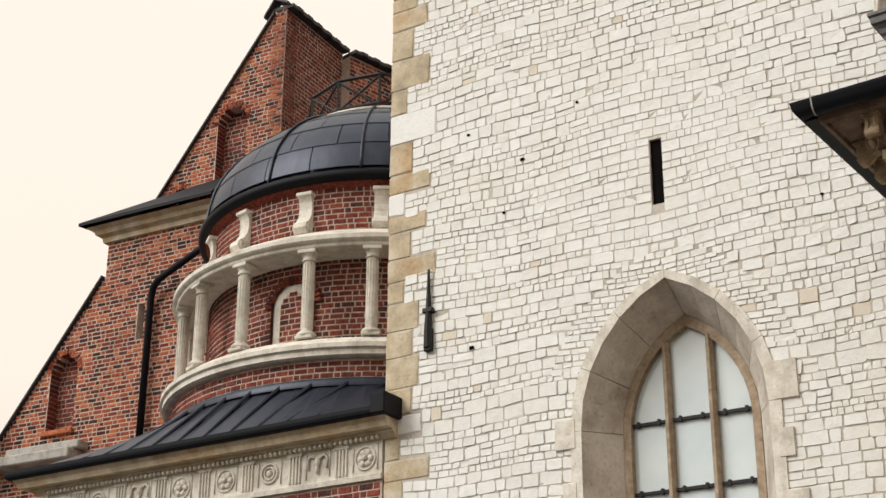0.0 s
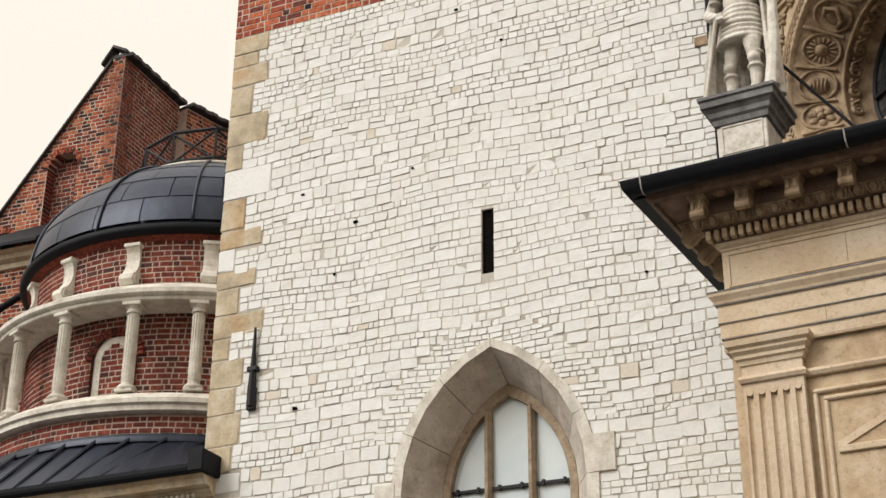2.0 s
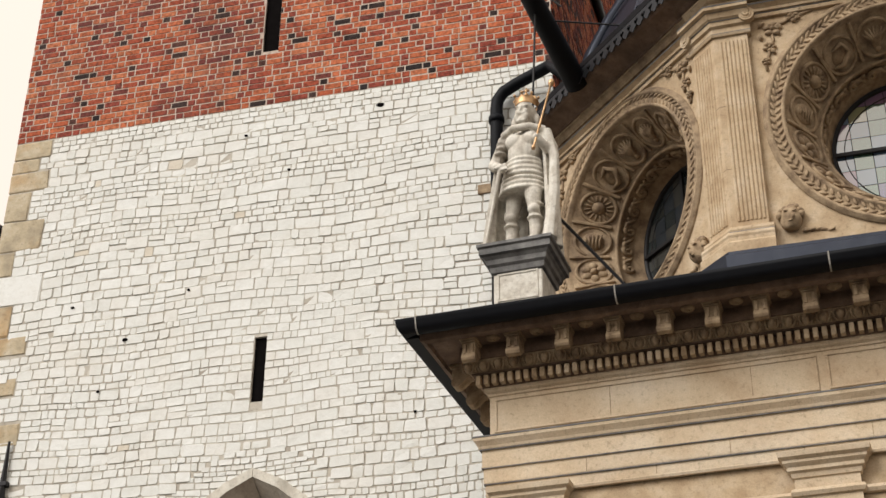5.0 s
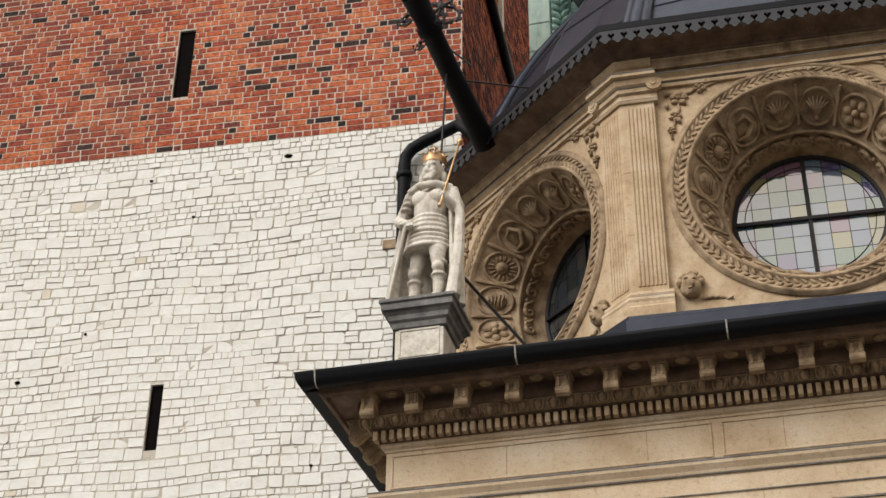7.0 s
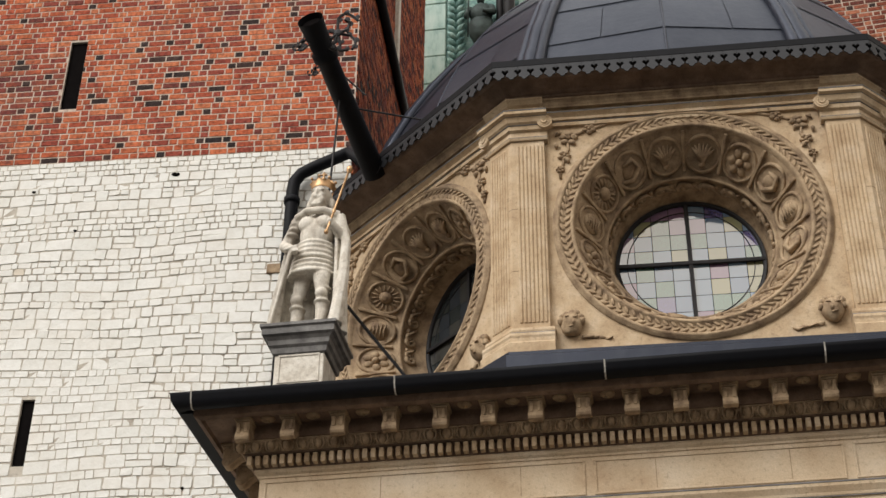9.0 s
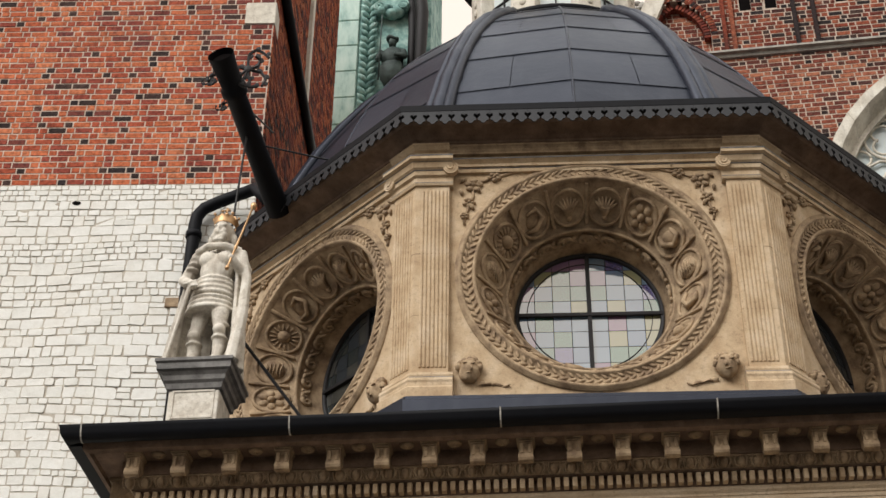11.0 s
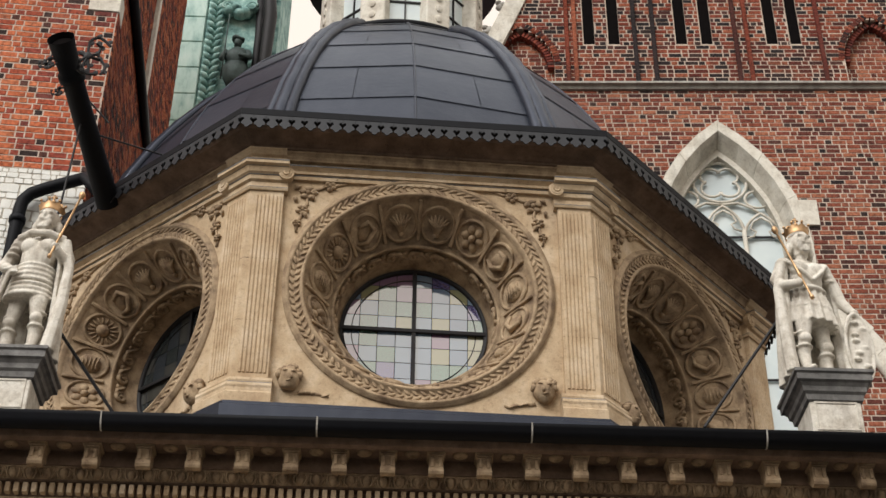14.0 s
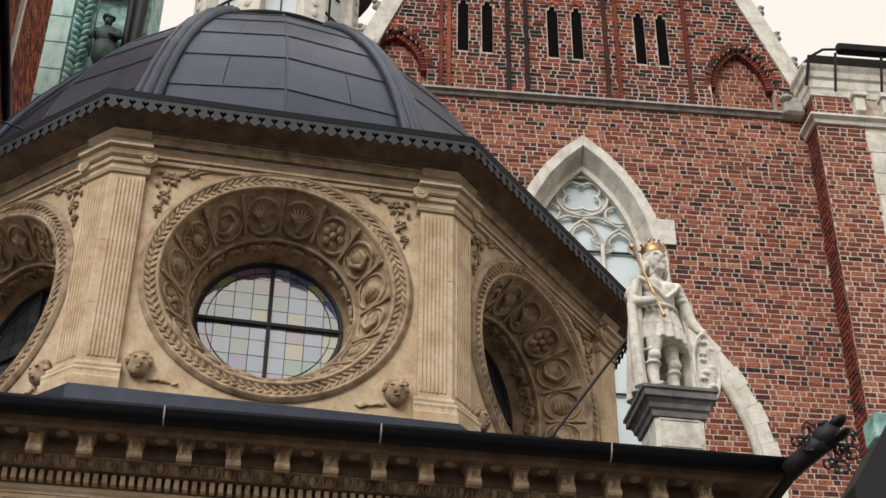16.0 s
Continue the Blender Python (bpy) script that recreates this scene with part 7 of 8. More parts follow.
for x in (-1.24, 1.82, 5.18):
    copy_thing(fp, pose(x, YF, 0))
# panels between the pilasters
def wall_panel(x0, x1):
    th = empty("wall_panel")
    for (a, b, c, d, o) in ((x0, x1, 3.0, 7.44, 0.05), (x0 + 0.11, x1 - 0.11, 3.2, 7.345, 0.04)):
        bm = bmesh.new()
        w = 0.05
        for p, q, r, s in ((a, b, d - w, d), (a, b, c, c + w), (a, a + w, c + w, d - w), (b - w, b, c + w, d - w)):
            add_box(bm, p, q, -o, 0.02, r, s, 0.015)
        part("moulded_frame", bm, M_SAND_PALE, th)
    bm = bmesh.new()
    m = (x0 + x1) / 2
    for s in (-1, 1):
        p0, p1 = Vector((m, 0, 7.3)), Vector((m + s * 1.02, 0, 6.81))
        f4 = [p0, p1, p1 + Vector((0, 0, -0.09)), p0 + Vector((0, 0, -0.09))]
        a4 = [bm.verts.new(v + Vector((0, -0.02, 0))) for v in f4]
        b4 = [bm.verts.new(v + Vector((0, 0.02, 0))) for v in f4]
        bm.faces.new(a4)
        for j in range(4):
            bm.faces.new((a4[j], a4[(j + 1) % 4], b4[(j + 1) % 4], b4[j]))
    add_box(bm, m - 1.02, m + 1.02, -0.035, 0.02, 6.68, 6.76, 0.01)
    part("pediment", bm, M_SAND_PALE, th, "shallow carved pediment")
    return tagged(th, "sandstone blind panel with moulded frame and pediment", "wall panel", "front panels")


for x0, x1 in ((-4.15, -1.68), (-0.8, 1.38), (2.26, 4.74)):
    p = wall_panel(x0, x1)
    p.matrix_basis = pose(0, YF + 0.02, 0)
# frieze panel frames and block joints
for i, (x0, x1) in enumerate(((XL + 0.06, -1.2), (-1.1, 1.7), (1.8, XR - 0.06))):
    bm = bmesh.new()
    for p, q, r, s in ((x0, x1, 9.27, 9.3), (x0, x1, 8.86, 8.885), (x0, x0 + 0.03, 8.885, 9.27), (x1 - 0.03, x1, 8.885, 9.27)):
        add_box(bm, p, q, YF - 0.014, YF + 0.01, r, s, 0.004)
    part("frieze_fillet", bm, M_SAND_PALE, ent)
for x in (-3.6, -1.95, -0.4, 1.1, 2.9, 4.4):
    bm = bmesh.new()
    add_box(bm, x, x + 0.008, YF - 0.0025, YF + 0.01, 8.9, 9.26)
    part("block_joint", bm, M_SAND_CARVED, ent)
    bm = bmesh.new()
    add_box(bm, x + 0.5, x + 0.507, YF - 0.0475, YF, 8.09, 8.19)
    add_box(bm, x - 0.3, x - 0.293, YF - 0.0675, YF, 8.22, 8.38)
    part("block_joint", bm, M_SAND_CARVED, ent)

# ---------------------------------------------------------------- pedestals and statues
def pedestal():
    th = empty("pedestal")
    bm = bmesh.new()
    add_box(bm, -0.31, 0.31, -0.31, 0.31, 10.05, 10.95, 0.01)
    part("die", bm, M_STATUE, th, "pale stone block")
    bm = bmesh.new()
    for z0, z1, x0, x1 in ((10.86, 10.89, -0.26, 0.26), (10.5, 10.53, -0.26, 0.26), (10.53, 10.86, -0.26, -0.235), (10.53, 10.86, 0.235, 0.26)):
        add_box(bm, x0, x1, -0.322, -0.3, z0, z1, 0.004)
    part("panel_fillet", bm, M_STATUE, th)
    bm = bmesh.new()
    sq = [(-0.31, 0.31), (-0.31, -0.31), (0.31, -0.31), (0.31, 0.31)]
    sweep(bm, [(0, 10.88), (0.03, 10.9), (0.04, 10.97), (0.07, 11.0), (0.08, 11.06), (0.11, 11.1), (0.145, 11.12), (0.145, 11.2), (0.17, 11.22), (0.17, 11.26), (-0.33, 11.27)], sq, closed=True)
    part("cap", bm, M_CAPSTONE, th, "dark weathered moulded cap")
    bm = bmesh.new()
    sweep(bm, [(0.06, 10.0), (0.06, 10.14), (0.0, 10.2)], sq, closed=True)
    part("flashing", bm, M_LEAD, th, "lead apron")
    return th


ped = tagged(pedestal(), "square stone pedestal with a dark moulded cap", "pedestal", "roof pedestals")
PL, PR = (-4.585, 15.95), (5.258, 15.95)
PZ = -0.09
ped.matrix_basis = pose(*PL, PZ)
copy_thing(ped, pose(*PR, PZ))


def cloak_shell(bm, r_top, r_bot, z_top, z_bot, a0, a1, folds, thick=0.05):
    nu, nv = 40, 14
    g = {}
    for side in (0, 1):
        for i in range(nu + 1):
            for j in range(nv + 1):
                t = j / nv
                a = a0 + (a1 - a0) * i / nu
                r = r_top + (r_bot - r_top) * t ** 0.7 + 0.028 * math.sin(folds * a + 1.3 * t) * (0.3 + t)
                r -= side * thick
                g[side, i, j] = bm.verts.new((r * math.sin(a), 0.78 * r * -math.cos(a) + 0.03, z_top + (z_bot - z_top) * t))
    for i in range(nu):
        for j in range(nv):
            bm.faces.new((g[0, i, j], g[0, i + 1, j], g[0, i + 1, j + 1], g[0, i, j + 1]))
            bm.faces.new((g[1, i, j], g[1, i, j + 1], g[1, i + 1, j + 1], g[1, i + 1, j]))
    for j in range(nv):
        for i in (0, nu):
            bm.faces.new((g[0, i, j], g[0, i, j + 1], g[1, i, j + 1], g[1, i, j]))
    for i in range(nu):
        for j in (0, nv):
            bm.faces.new((g[0, i, j], g[0, i + 1, j], g[1, i + 1, j], g[1, i, j]))


def pleats(bm, z0, z1, r0, r1, n, deep=0.02, flat=0.75):
    nu = n * 4
    rings = []
    for z, r in ((z1, r1), ((z0 + z1) / 2, (r0 + r1) / 2), (z0, r0)):
        rings.append([bm.verts.new(((r + deep * math.sin(n * 2 * math.pi * k / nu)) * math.sin(2 * math.pi * k / nu), -flat * (r + deep * math.sin(n * 2 * math.pi * k / nu)) * math.cos(2 * math.pi * k / nu), z)) for k in range(nu)])
    for a, b in zip(rings, rings[1:]):
        for k in range(nu):
            bm.faces.new((a[k], a[(k + 1) % nu], b[(k + 1) % nu], b[k]))
    bm.faces.new(rings[0])
    bm.faces.new(rings[-1][::-1])


def statue(kind):
    """A crowned standing figure as one fused stone mesh, gilded at crown and sceptre; facing -y, feet at z = 0."""
    bm = bmesh.new()
    add_box(bm, -0.3, 0.3, -0.22, 0.24, -0.02, 0.05)
    f = 1 if kind == 0 else -1
    for s in (-1, 1):
        fwd = -0.09 if s == f else 0.04
        sx = 0.15 + (0.03 if s == f else 0.0)
        tube(bm, [(s * sx, fwd, 0.04), (s * sx, fwd - 0.01, 0.16), (s * sx, fwd + 0.045, 0.34), (s * (sx - 0.005), fwd - 0.02, 0.52), (s * (sx - 0.03), fwd - 0.01, 0.74), (s * 0.11, 0, 1.0)], [0.05, 0.052, 0.082, 0.066, 0.098, 0.12], 14)
        ball(bm, (s * (sx + 0.02), fwd - 0.1, 0.075), (0.055, 0.13, 0.045), 10)
        ball(bm, (s * sx, fwd - 0.06, 0.52), (0.075, 0.06, 0.06), 10)
        for z in (0.43, 0.6):
            tube(bm, [(s * sx + 0.082 * math.cos(t), fwd + 0.01 + 0.085 * math.sin(t), z) for t in [2 * math.pi * i / 12 for i in range(13)]], 0.018, 5)
    if kind == 0:
        for i in range(6):
            tube(bm, [((0.27 - 0.011 * i) * math.cos(t), (0.2 - 0.006 * i) * math.sin(t), 0.82 + i * 0.068) for t in [2 * math.pi * k / 24 for k in range(25)]], 0.027, 6)
        pleats(bm, 0.8, 1.2, 0.26, 0.19, 10, 0.003)
    else:
        pleats(bm, 0.76, 1.0, 0.3, 0.25, 15, 0.028)
        pleats(bm, 0.97, 1.2, 0.27, 0.2, 15, 0.022)
        for s in (-1, 1):
            tube(bm, [(s * 0.25, -0.09, 1.6), (s * 0.12, -0.19, 1.42), (0, -0.19, 1.3)], 0.025, 6)
    tube(bm, [(0.205 * math.cos(t), 0.165 * math.sin(t), 1.22) for t in [2 * math.pi * i / 20 for i in range(21)]], 0.03, 6)
    ball(bm, (0, -0.01, 1.38), (0.2, 0.165, 0.25), 18)
    for s in (-1, 1):
        ball(bm, (s * 0.095, -0.09, 1.5), (0.115, 0.09, 0.11), 14)
        ball(bm, (s * 0.24, 0.0, 1.58), (0.1, 0.1, 0.1), 12)
        for i in range(3):
            ball(bm, (s * (0.27 + 0.015 * i), 0.0, 1.55 - 0.07 * i), (0.085, 0.095, 0.035), 10)
    ball(bm, (0, 0.03, 1.6), (0.25, 0.12, 0.1), 16)
    tube(bm, [(0, 0.01, 1.6), (0, -0.02, 1.82)], 0.068, 12)
    # head: skull, brow, nose, cheeks, hair
    ball(bm, (0, -0.03, 1.89), (0.088, 0.11, 0.135), 16)
    ball(bm, (0, 0.03, 1.9), (0.11, 0.105, 0.135), 14)
    for i in range(13):
        t = math.pi * i / 12
        ball(bm, (0.118 * math.cos(t), 0.01 + 0.1 * math.sin(t), 1.82 - 0.03 * (i % 2)), (0.034, 0.04, 0.075), 8)
    ball(bm, (0, -0.135, 1.895), (0.014, 0.026, 0.04), 8)
    for dx in (-0.04, 0.04):
        ball(bm, (dx, -0.125, 1.925), (0.034, 0.02, 0.012), 8)
        ball(bm, (dx, -0.115, 1.865), (0.03, 0.03, 0.025), 8)
    for dx in (-0.032, 0.032):
        ball(bm, (dx, -0.128, 1.842), (0.036, 0.02, 0.014), 8)
    if kind == 0:
        for dx, dz in ((-0.05, 0.01), (0, -0.02), (0.05, 0.01), (-0.03, -0.05), (0.03, -0.05), (0, -0.09)):
            ball(bm, (dx, -0.105, 1.79 + dz), (0.034, 0.045, 0.05), 8)
    else:
        for dx, dz in ((-0.045, 0.02), (0, 0.0), (0.045, 0.02), (0, -0.035), (-0.025, -0.02), (0.025, -0.02)):
            ball(bm, (dx, -0.1, 1.79 + dz), (0.032, 0.04, 0.042), 8)
    if kind == 0:
        tube(bm, [(-0.25, 0, 1.58), (-0.36, 0.03, 1.36), (-0.37, -0.03, 1.26), (-0.26, -0.17, 1.14), (-0.17, -0.22, 1.08)], [0.08, 0.07, 0.068, 0.055, 0.045], 12)
        tube(bm, [(0.25, 0, 1.58), (0.34, 0.0, 1.38), (0.32, -0.12, 1.32), (0.24, -0.23, 1.4)], [0.08, 0.075, 0.065, 0.05], 12)
        ball(bm, (0.23, -0.24, 1.42), 0.05, 8)
        ball(bm, (-0.18, -0.22, 1.07), (0.055, 0.05, 0.05), 8)
        for k in range(3):
            tube(bm, [(-0.2 + 0.03 * k, -0.25, 1.1), (-0.17 + 0.03 * k, -0.27, 1.03)], 0.014, 5)
        tube(bm, [(-0.2, -0.25, 1.1), (-0.36, -0.22, 0.08)], [0.026, 0.02], 8)
        tube(bm, [(-0.27, -0.28, 1.05), (-0.13, -0.24, 1.12)], 0.024, 6)
        cloak_shell(bm, 0.28, 0.46, 1.66, 0.05, radians(58), radians(285), 9)
        tube(bm, [(-0.25, -0.07, 1.62), (-0.1, -0.15, 1.66), (0.1, -0.15, 1.66), (0.27, -0.07, 1.62)], [0.05, 0.045, 0.045, 0.05], 8)
        tube(bm, [(0.3, -0.08, 1.6), (0.4, -0.1, 1.2), (0.42, -0.14, 0.7), (0.38, -0.16, 0.1)], [0.05, 0.06, 0.07, 0.09], 8)
    else:
        tube(bm, [(-0.25, 0, 1.58), (-0.35, 0.0, 1.36), (-0.34, -0.1, 1.22), (-0.22, -0.22, 1.2)], [0.085, 0.078, 0.068, 0.05], 12)
        ball(bm, (-0.2, -0.24, 1.2), 0.055, 8)
        tube(bm, [(0.25, 0, 1.58), (0.35, 0.0, 1.38), (0.4, -0.03, 1.16), (0.47, -0.1, 1.0)], [0.085, 0.078, 0.068, 0.05], 12)
        ball(bm, (0.49, -0.12, 0.97), 0.055, 8)
        # shield at rest, leaning outward
        ball(bm, (0.47, -0.1, 0.5), (0.16, 0.06, 0.45), 16, Matrix.Rotation(radians(-18), 4, "Z") @ Matrix.Rotation(radians(8), 4, "Y"))
        tube(bm, [(0.47 + 0.16 * math.cos(t), -0.15, 0.5 + 0.44 * math.sin(t)) for t in [2 * math.pi * i / 24 for i in range(25)]], 0.024, 6)
        for i in range(9):
            ball(bm, (0.47 + 0.07 * math.sin(i * 2.0), -0.16, 0.18 + 0.08 * i), (0.05, 0.03, 0.03), 8)
        cloak_shell(bm, 0.29, 0.42, 1.64, 0.04, radians(82), radians(300), 9)
        tube(bm, [(-0.3, -0.08, 1.58), (-0.38, -0.06, 1.2), (-0.38, -0.08, 0.7), (-0.36, -0.1, 0.08)], [0.05, 0.06, 0.07, 0.08], 8)
    me = bpy.data.meshes.new("statue_raw")
    bmesh.ops.recalc_face_normals(bm, faces=bm.faces)
    bm.to_mesh(me)
    bm.free()
    tmp = bpy.data.objects.new("statue_raw", me)
    scene.collection.objects.link(tmp)
    md = tmp.modifiers.new("fuse", "REMESH")
    md.mode, md.voxel_size, md.use_smooth_shade = "VOXEL", 0.011, True
    sm = tmp.modifiers.new("soften", "SMOOTH")
    sm.factor, sm.iterations = 0.5, 1
    out = bpy.data.meshes.new_from_object(tmp.evaluated_get(bpy.context.evaluated_depsgraph_get()))
    bpy.data.objects.remove(tmp)
    bm = bmesh.new()
    bm.from_mesh(out)
    stone_count = len(bm.faces)
    # crown
    ring = []
    n = 24
    for r, z in ((0.106, 1.985), (0.112, 2.0), (0.108, 2.02), (0.122, 2.05)):
        ring.append([bm.verts.new((r * math.cos(2 * math.pi * k / n), 0.01 + 1.1 * r * math.sin(2 * math.pi * k / n), z + (0.035 if (r == 0.122 and k % 3 == 0) else 0))) for k in range(n)])
    for a, b in zip(ring, ring[1:]):
        for k in range(n):
            bm.faces.new((a[k], a[(k + 1) % n], b[(k + 1) % n], b[k]))
    for k in range(0, n, 3):
        ball(bm, (0.126 * math.cos(2 * math.pi * k / n), 0.01 + 0.138 * math.sin(2 * math.pi * k / n), 2.09), 0.016, 6)
    for s_ in (-1, 1):
        tube(bm, [(s_ * 0.115, 0.01, 2.05), (s_ * 0.085, 0.01, 2.11), (0, 0.01, 2.13)], 0.012, 5)
    ball(bm, (0, 0.0, 2.14), 0.024, 6)
    tube(bm, [(0, 0, 2.14), (0, 0, 2.22)], 0.012, 5)
    tube(bm, [(-0.03, 0, 2.19), (0.03, 0, 2.19)], 0.012, 5)
    # sceptre
    if kind == 0:
        p0, p1 = Vector((0.2, -0.27, 1.24)), Vector((0.41, -0.25, 2.18))
    else:
        p0, p1 = Vector((-0.1, -0.3, 0.96)), Vector((-0.42, -0.22, 1.95))
    pts = [p0 + (p1 - p0) * t for t in (0, 0.03, 0.06, 0.3, 0.33, 0.36, 0.9, 0.93, 0.97, 1.0)]
    tube(bm, pts, [0.022, 0.026, 0.013, 0.013, 0.024, 0.013, 0.013, 0.035, 0.038, 0.02], 8)
    # a large head under the crown, as figures meant to be seen from below have
    for v in bm.verts:
        if v.co.z > 1.74 and abs(v.co.x) < 0.22:
            v.co = Vector((0, 0, 1.76)) + (v.co - Vector((0, 0, 1.76))) * 1.2
    me = bpy.data.meshes.new("statue")
    bm.to_mesh(me)
    bm.free()
    me.materials.append(M_STATUE)
    me.materials.append(M_GOLD)
    idx = [0] * stone_count + [1] * (len(me.polygons) - stone_count)
    me.polygons.foreach_set("material_index", idx)
    me.polygons.foreach_set("use_smooth", [True] * len(idx))
    return new("statue", me)


st1 = tagged(statue(0), "white stone statue of a crowned bearded king with sword", "statue", "roof statues")
st1.matrix_basis = pose(PL[0] - 0.03, PL[1], 11.26 + PZ, 0, 2.5, -3) @ Matrix.Diagonal((1.12, 1.12, 1.12, 1))
st2 = tagged(statue(1), "white stone statue of a crowned king with gilded sceptre and shield", "statue", "roof statues")
st2.matrix_basis = pose(PR[0] - 0.04, PR[1], 11.27 + PZ, 0, 0, 12) @ Matrix.Diagonal((1.12, 1.12, 1.12, 1))
# iron stays behind the statues
for a, b in (((PL[0] + 0.25, 16.1, 12.0), (-3.4, 16.3, 10.75)), ((4.84, 16.1, 12.24), (3.76, 16.1, 10.66)), ((4.84, 16.1, 12.24), (5.0, 15.95, 12.26))):
    bm = bmesh.new()
    tube(bm, [a, b], 0.022, 6)
    tagged(part("iron_stay", bm, M_IRON), "thin black iron rod bracing a roof statue", "iron stay", "iron stays")

# ---------------------------------------------------------------- waterspouts
def leaf_plate(bm, m, scale=1.0):
    """Wrought-iron leaf work: a stem with curled tendrils and small leaves."""
    for k in range(7):
        a = 2 * math.pi * k / 7 + 0.4 * math.sin(k * 5.0)
        reach = scale * (0.24 + 0.07 * math.sin(k * 3.7))
        pts = []
        for i in range(12):
            t = i / 11
            r, b = reach * min(1.0, t * 1.5), a + 1.5 * max(0.0, t - 0.45) * (1 if k % 2 else -1)
            curl = scale * 0.07 * max(0.0, t - 0.6)
            pts.append(m @ Vector((r * math.cos(b) + curl, 0.02 * math.sin(4 * t), 1.25 * r * math.sin(b) - curl)))
        tube(bm, pts, scale * 0.02, 5)
        for i in (4, 7, 10):
            q = m.inverted() @ pts[i]
            ball(bm, m @ (q + Vector((0.02 * scale, 0, 0.02 * scale))), (scale * 0.05, 0.012, scale * 0.035), 6, Matrix.Rotation(a + i, 4, "Y"))
    ball(bm, m @ Vector((0, 0, 0)), (scale * 0.06, 0.03, scale * 0.06), 8)


sp = tagged(empty("waterspout"), "long black metal waterspout with cut sheet ornament", "waterspout")
b0, b1 = Vector((-4.15, 17.4, 14.75)), Vector((-4.56, 14.95, 15.62))
bm = bmesh.new()
tube(bm, [b0 + (b1 - b0) * t for t in (0, 0.25, 0.5, 0.75, 0.76, 0.8, 0.81, 0.95, 1.0)], [0.17, 0.16, 0.15, 0.145, 0.18, 0.18, 0.15, 0.17, 0.185], 16, False)
part("pipe", bm, M_GUTTER, sp, "", True)
bm = bmesh.new()
bmesh.ops.create_circle(bm, cap_ends=True, segments=16, radius=0.15, matrix=Matrix.Translation(b1 - (b1 - b0) * 0.03) @ (b1 - b0).to_track_quat("Z", "Y").to_matrix().to_4x4())
part("bore", bm, M_DARK, sp, "dark opening")
bm = bmesh.new()
leaf_plate(bm, Matrix.Translation(b1 + Vector((0.3, 0.35, 0.02))) @ Matrix.Rotation(radians(20), 4, "Z"), 1.1)
part("ornament", bm, M_IRON, sp, "pierced sheet-iron leaf")
bm = bmesh.new()
leaf_plate(bm, Matrix.Translation(b1 + Vector((-0.17, 0.3, -0.1))) @ Matrix.Rotation(radians(-20), 4, "Z"), 0.6)
part("ornament", bm, M_IRON, sp)
bm = bmesh.new()
leaf_plate(bm, Matrix.Translation(b1 + Vector((-0.1, 0.75, -0.22))) @ Matrix.Rotation(radians(-20), 4, "Z"), 0.45)
part("ornament", bm, M_IRON, sp)
bm = bmesh.new()
tube(bm, [b0 + (b1 - b0) * 0.45, Vector((-3.2, 16.6, 14.98))], 0.014, 5)
tube(bm, [b0 + (b1 - b0) * 0.7 + Vector((0.05, 0, 0)), Vector((-4.75, 19.0, 17.6))], 0.016, 5)
tube(bm, [b0 + (b1 - b0) * 0.55, Vector((-4.65, 16.25, 10.4))], 0.016, 5)
part("stay", bm, M_IRON, sp, "thin iron stay")

sp2 = tagged(empty("gargoyle_spout"), "black sheet-metal dragon-head spout at the eaves corner", "waterspout")
g0, g1 = Vector((6.36, 15.2, 9.95)), Vector((6.8, 14.75, 10.27))
bm = bmesh.new()
tube(bm, [g0 + (g1 - g0) * t for t in (0, 0.3, 0.6, 0.8)], [0.13, 0.125, 0.13, 0.14], 12)
part("pipe", bm, M_IRON, sp2, "", True)
q4 = (g1 - g0).to_track_quat("-Y", "Z").to_matrix().to_4x4()
bm = bmesh.new()
m4 = Matrix.Translation(g0 + (g1 - g0) * 0.92) @ q4
for c, r in (((0, 0.05, 0.02), (0.16, 0.2, 0.15)), ((0, -0.16, 0.07), (0.1, 0.15, 0.06)), ((0, -0.12, -0.1), (0.09, 0.13, 0.035)), ((-0.1, -0.02, 0.13), (0.04, 0.05, 0.04)), ((0.1, -0.02, 0.13), (0.04, 0.05, 0.04))):
    ball(bm, m4 @ Vector(c), r, 10, q4)
part("head", bm, M_IRON, sp2, "open-jawed head", True)
for off, s in ((Vector((-0.32, 0.1, -0.04)), 0.6), (Vector((0.2, 0.1, -0.1)), 0.62), (Vector((0.03, 0.1, -0.3)), 0.6)):
    bm = bmesh.new()
    leaf_plate(bm, Matrix.Translation(g1 + off), s)
    part("ornament", bm, M_IRON, sp2, "ragged sheet-iron leaf")

# rain pipe from the drum eaves to the tower wall
bm = bmesh.new()
tube(bm, [TOWER.p(8.58, 9.6, 0.16), TOWER.p(8.58, 15.55, 0.16), TOWER.p(8.6, 15.72, 0.16), TOWER.p(8.7, 15.86, 0.17), TOWER.p(8.9, 15.95, 0.2), TOWER.p(9.5, 16.1, 0.35), Vector((-4.3, 17.6, 15.05))], 0.1, 12)
for z in (15.35, 13.2, 11.4):
    tube(bm, [TOWER.p(8.58, z - 0.05, 0.16), TOWER.p(8.58, z + 0.05, 0.16)], 0.125, 12)
tagged(part("rain_pipe", bm, M_GUTTER, None, "", True), "dark metal rain pipe bending against the white tower wall", "rain pipe")

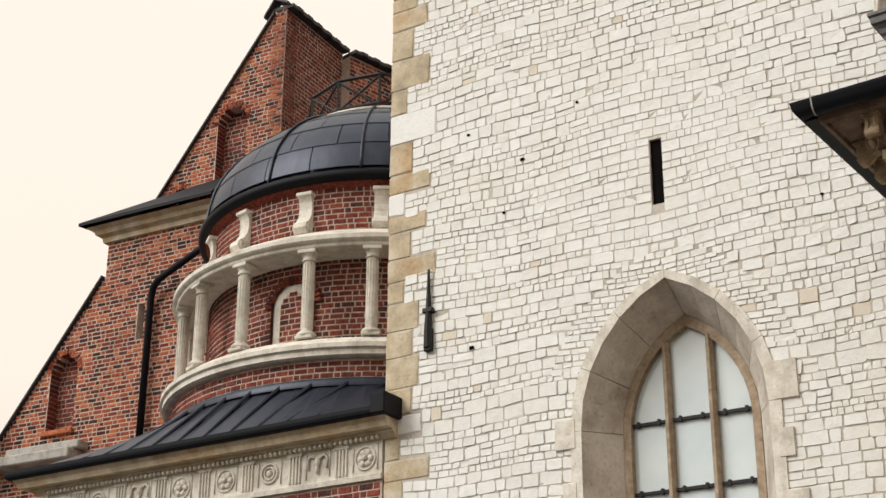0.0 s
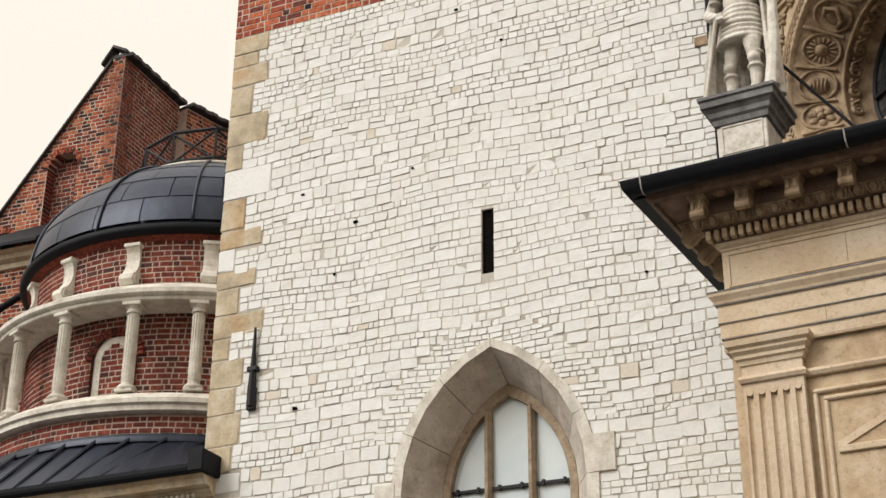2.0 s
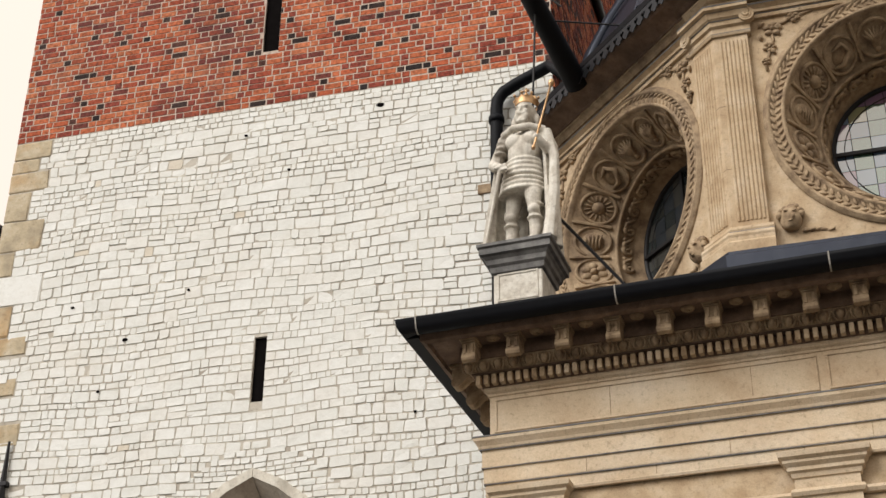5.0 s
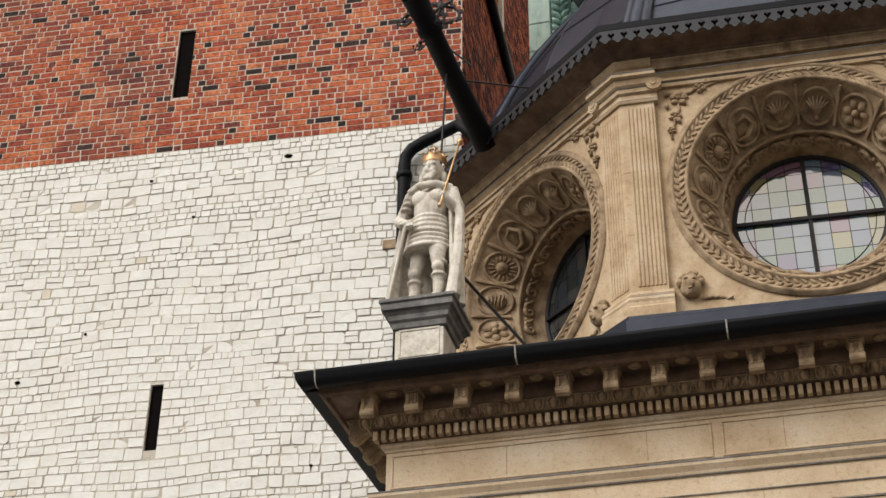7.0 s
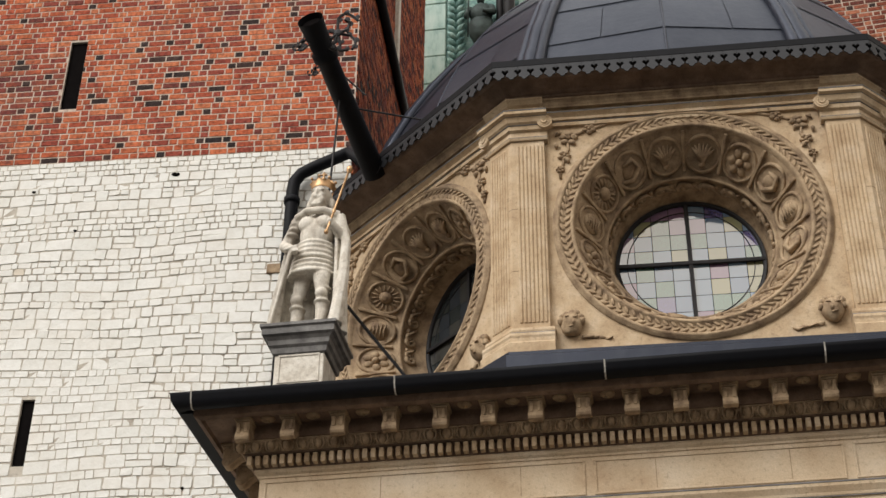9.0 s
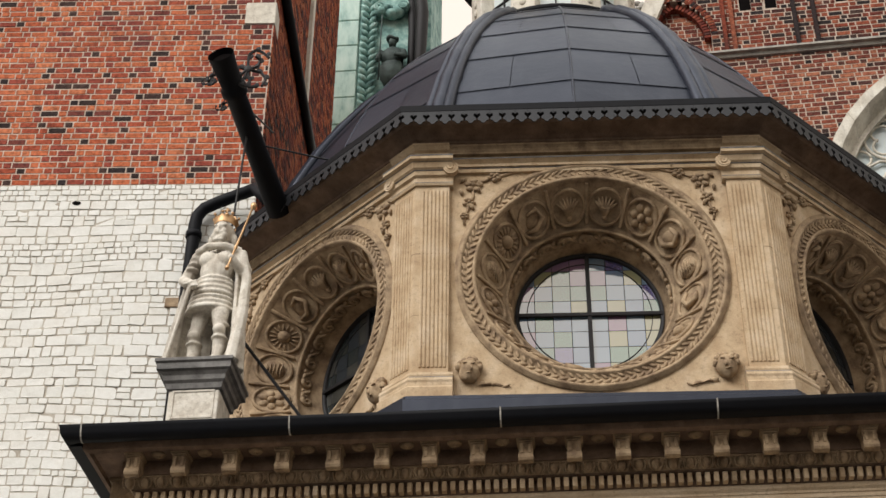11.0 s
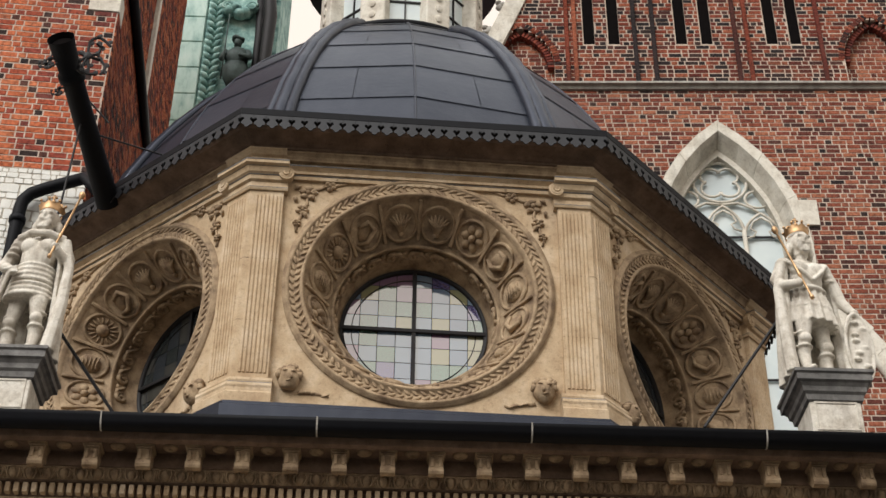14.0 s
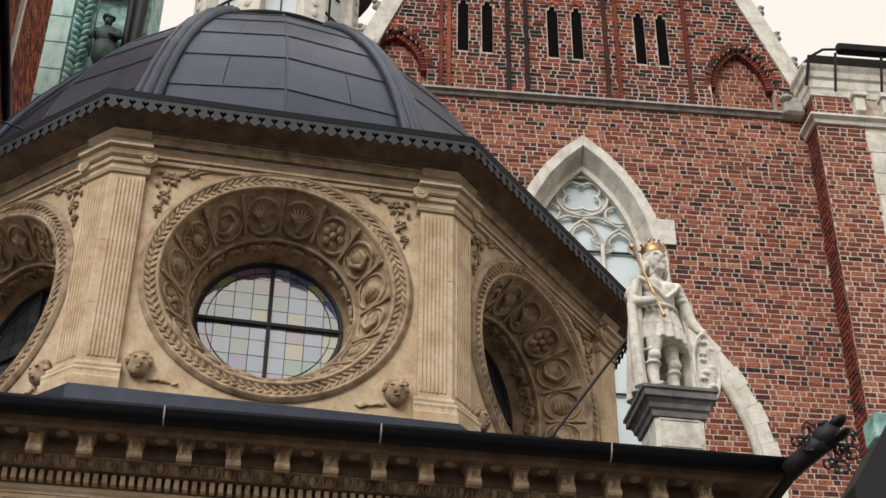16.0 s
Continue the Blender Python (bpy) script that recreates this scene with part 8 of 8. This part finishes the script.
# ---------------------------------------------------------------- small things on the tower
bm = bmesh.new()
tube(bm, [(0, 0, -0.6), (0, 0, -0.3), (0, 0, 0.0), (0.0, 0, 0.3), (0, 0, 0.72)], [0.075, 0.07, 0.05, 0.035, 0.02], 6)
add_box(bm, -0.09, 0.09, -0.05, 0.06, -0.02, 0.06, 0.01)
add_box(bm, -0.075, 0.075, -0.03, 0.05, -0.66, -0.28, 0.015)
an = tagged(part("wall_anchor", bm, M_IRON), "black forged-iron wall anchor on the tower quoins", "wall anchor")
an.matrix_basis = TOWER.m(0.83, 10.08, 0.06)
for u, z, w, h, deep in ((8.42, 14.2, 0.36, 0.17, 0.02),):
    bm = bmesh.new()
    add_box(bm, -w / 2, w / 2, -deep, 0.02, -h / 2, h / 2, 0.008)
    ob = part("brick_patch", bm, M_SAND_CARVED, tower, "single rust-brown stone")
    ob.matrix_basis = TOWER.m(u, z, 0.02)
for u, z, s in ((2.55, 12.35, 0.05), (2.2, 11.5, 0.03), (6.62, 16.1, 0.07), (4.3, 15.9, 0.035), (1.6, 9.35, 0.05), (3.55, 13.1, 0.03), (7.3, 10.6, 0.03), (1.55, 13.05, 0.035), (5.1, 15.1, 0.03)):
    bm = bmesh.new()
    ball(bm, (0, 0, 0), (s, 0.02, s * 0.6), 8)
    roughen(bm, s * 0.3, 30, u)
    ob = part("chipped_hole", bm, M_DARK, tower, "small dark chip")
    ob.matrix_basis = TOWER.m(u, z, 0.02)
# pale stones at the tower's brick corner
for z, h, w in ((19.95, 0.5, 0.5), (21.4, 0.4, 0.35), (22.6, 0.5, 0.5)):
    bm = bmesh.new()
    add_box(bm, -w, 0.025, -0.03, 0.4, 0, h, 0.01)
    ob = part("corner_stone", bm, M_TRIM, tower, "pale corner stone")
    ob.matrix_basis = TOWER.m(TW, z, 0)
# pipe, strip and far pier on the tower's east side
bm = bmesh.new()
tube(bm, [EAST.p(0.1, 20.95, 0.1), EAST.p(8.6, 21.45, 0.1)], 0.09, 10)
tagged(part("rain_pipe", bm, M_IRON, None, "", True), "black rain pipe running back along the tower's brick side", "rain pipe")
bm = bmesh.new()
add_box(bm, 3.85, 4.1, -0.1, 0.05, 21.5, 31.8, 0.01)
ob = part("pale_strip", bm, M_TRIM, tower, "pale stone strip")
ob.matrix_basis = EAST.m(0, 0)

# ---------------------------------------------------------------- copper-clad bay with a figure beyond the dome
CB = Face((-6.3, 31.0, 0), 0.0)
cb_ = tagged(empty("copper_bay"), "verdigris copper-clad turret bay with leafy column", "turret")
bm = bmesh.new()
add_box(bm, 0.0, 2.75, 0.1, 3.0, 0.0, 36.0)
ob = part("body", bm, M_COPPER, cb_)
ob.matrix_basis = CB.m(0, 0)
for i in range(9):
    bm = bmesh.new()
    add_box(bm, 0.02, 0.72, 0.02, 0.12, 26.0 + i * 0.95, 26.93 + i * 0.95, 0.02)
    ob = part("copper_panel", bm, M_COPPER_PALE, cb_)
    ob.matrix_basis = CB.m(0, 0)
    bm = bmesh.new()
    for j in range(4):
        for s in (-1, 1):
            z_ = 26.1 + i * 0.95 + j * 0.24
            tube(bm, [(1.02, 0.0, z_ - 0.1), (1.02 + s * 0.13, -0.07, z_ + 0.02), (1.02 + s * 0.24, -0.01, z_ + 0.2)], [0.05, 0.085, 0.015], 6)
    ob = part("leaf_moulding", bm, M_COPPER, cb_, "", True)
    ob.matrix_basis = CB.m(0, 0)
bm = bmesh.new()
tube(bm, [(2.45, -0.1, 26.0), (2.5, -0.2, 30.0), (2.55, -0.3, 31.5), (2.45, -0.3, 32.6), (2.2, -0.2, 33.4)], [0.16, 0.16, 0.18, 0.16, 0.1], 10)
tube(bm, [(2.2, 0.0, 26.0), (2.25, 0.0, 31.0), (2.2, -0.1, 33.0)], 0.12, 10)
ob = part("edge_rib", bm, M_IRON, cb_, "dark curved rib", True)
ob.matrix_basis = CB.m(0, 0)
bm = bmesh.new()
for i in range(5):
    ball(bm, (1.35 + 0.16 * i, -0.1, 31.8 + 0.12 * math.sin(i * 2)), (0.2, 0.2, 0.17), 10)
for s in (1.3, 2.0):
    tube(bm, [(s + 0.16 * math.cos(t) * (1 - t / 14), -0.25, 31.9 + 0.16 * math.sin(t) * (1 - t / 14)) for t in [i * 0.5 for i in range(24)]], 0.035, 6)
ob = part("scroll_capital", bm, M_COPPER, cb_, "", True)
ob.matrix_basis = CB.m(0, 0)
bm = bmesh.new()
ball(bm, (0, 0, 1.55), (0.13, 0.14, 0.17), 12)
ball(bm, (0, 0, 1.68), (0.18, 0.18, 0.08), 12)
ball(bm, (0, 0.05, 1.05), (0.32, 0.22, 0.38), 14)
ball(bm, (0, 0.05, 0.5), (0.36, 0.26, 0.5), 14)
tube(bm, [(-0.3, 0, 1.25), (-0.38, -0.1, 0.9), (-0.28, -0.22, 1.0)], [0.1, 0.09, 0.07], 8)
tube(bm, [(0.3, 0, 1.25), (0.36, -0.1, 0.95), (0.1, -0.26, 0.9)], [0.1, 0.09, 0.07], 8)
tube(bm, [(-0.3, -0.24, 0.0), (-0.3, -0.24, 2.4)], 0.02, 6)
roughen(bm, 0.05, 6)
fig = tagged(part("statue", bm, M_BRONZE, None, "", True), "dark verdigris bronze figure before the copper bay", "statue")
fig.matrix_basis = CB.m(1.72, 29.0, 0.15)
# dark eaves of a neighbouring roof
nb = tagged(empty("eaves_neighbour"), "dark metal eaves with a scrap of green copper", "eaves")
bm = bmesh.new()
pts = [(6.13, 12.0, 8.85), (5.66, 12.0, 8.12), (5.66, 12.0, 7.6), (9.0, 12.0, 7.6), (9.0, 12.0, 9.2)]
fr_ = [bm.verts.new(p) for p in pts]
bk_ = [bm.verts.new((p[0], p[1] + 0.5, p[2])) for p in pts]
bm.faces.new(fr_)
bm.faces.new(bk_[::-1])
for j in range(5):
    bm.faces.new((fr_[j], fr_[(j + 1) % 5], bk_[(j + 1) % 5], bk_[j]))
part("edge", bm, M_IRON, nb)
bm = bmesh.new()
add_box(bm, 6.02, 9.0, 12.1, 12.4, 8.7, 9.0, 0.03)
part("flashing", bm, M_COPPER, nb, "green copper flashing")
bm = bmesh.new()
add_box(bm, 6.6, 9.0, 12.2, 12.45, 0.0, 7.6)
part("pier", bm, M_TRIM, nb, "pale pier")
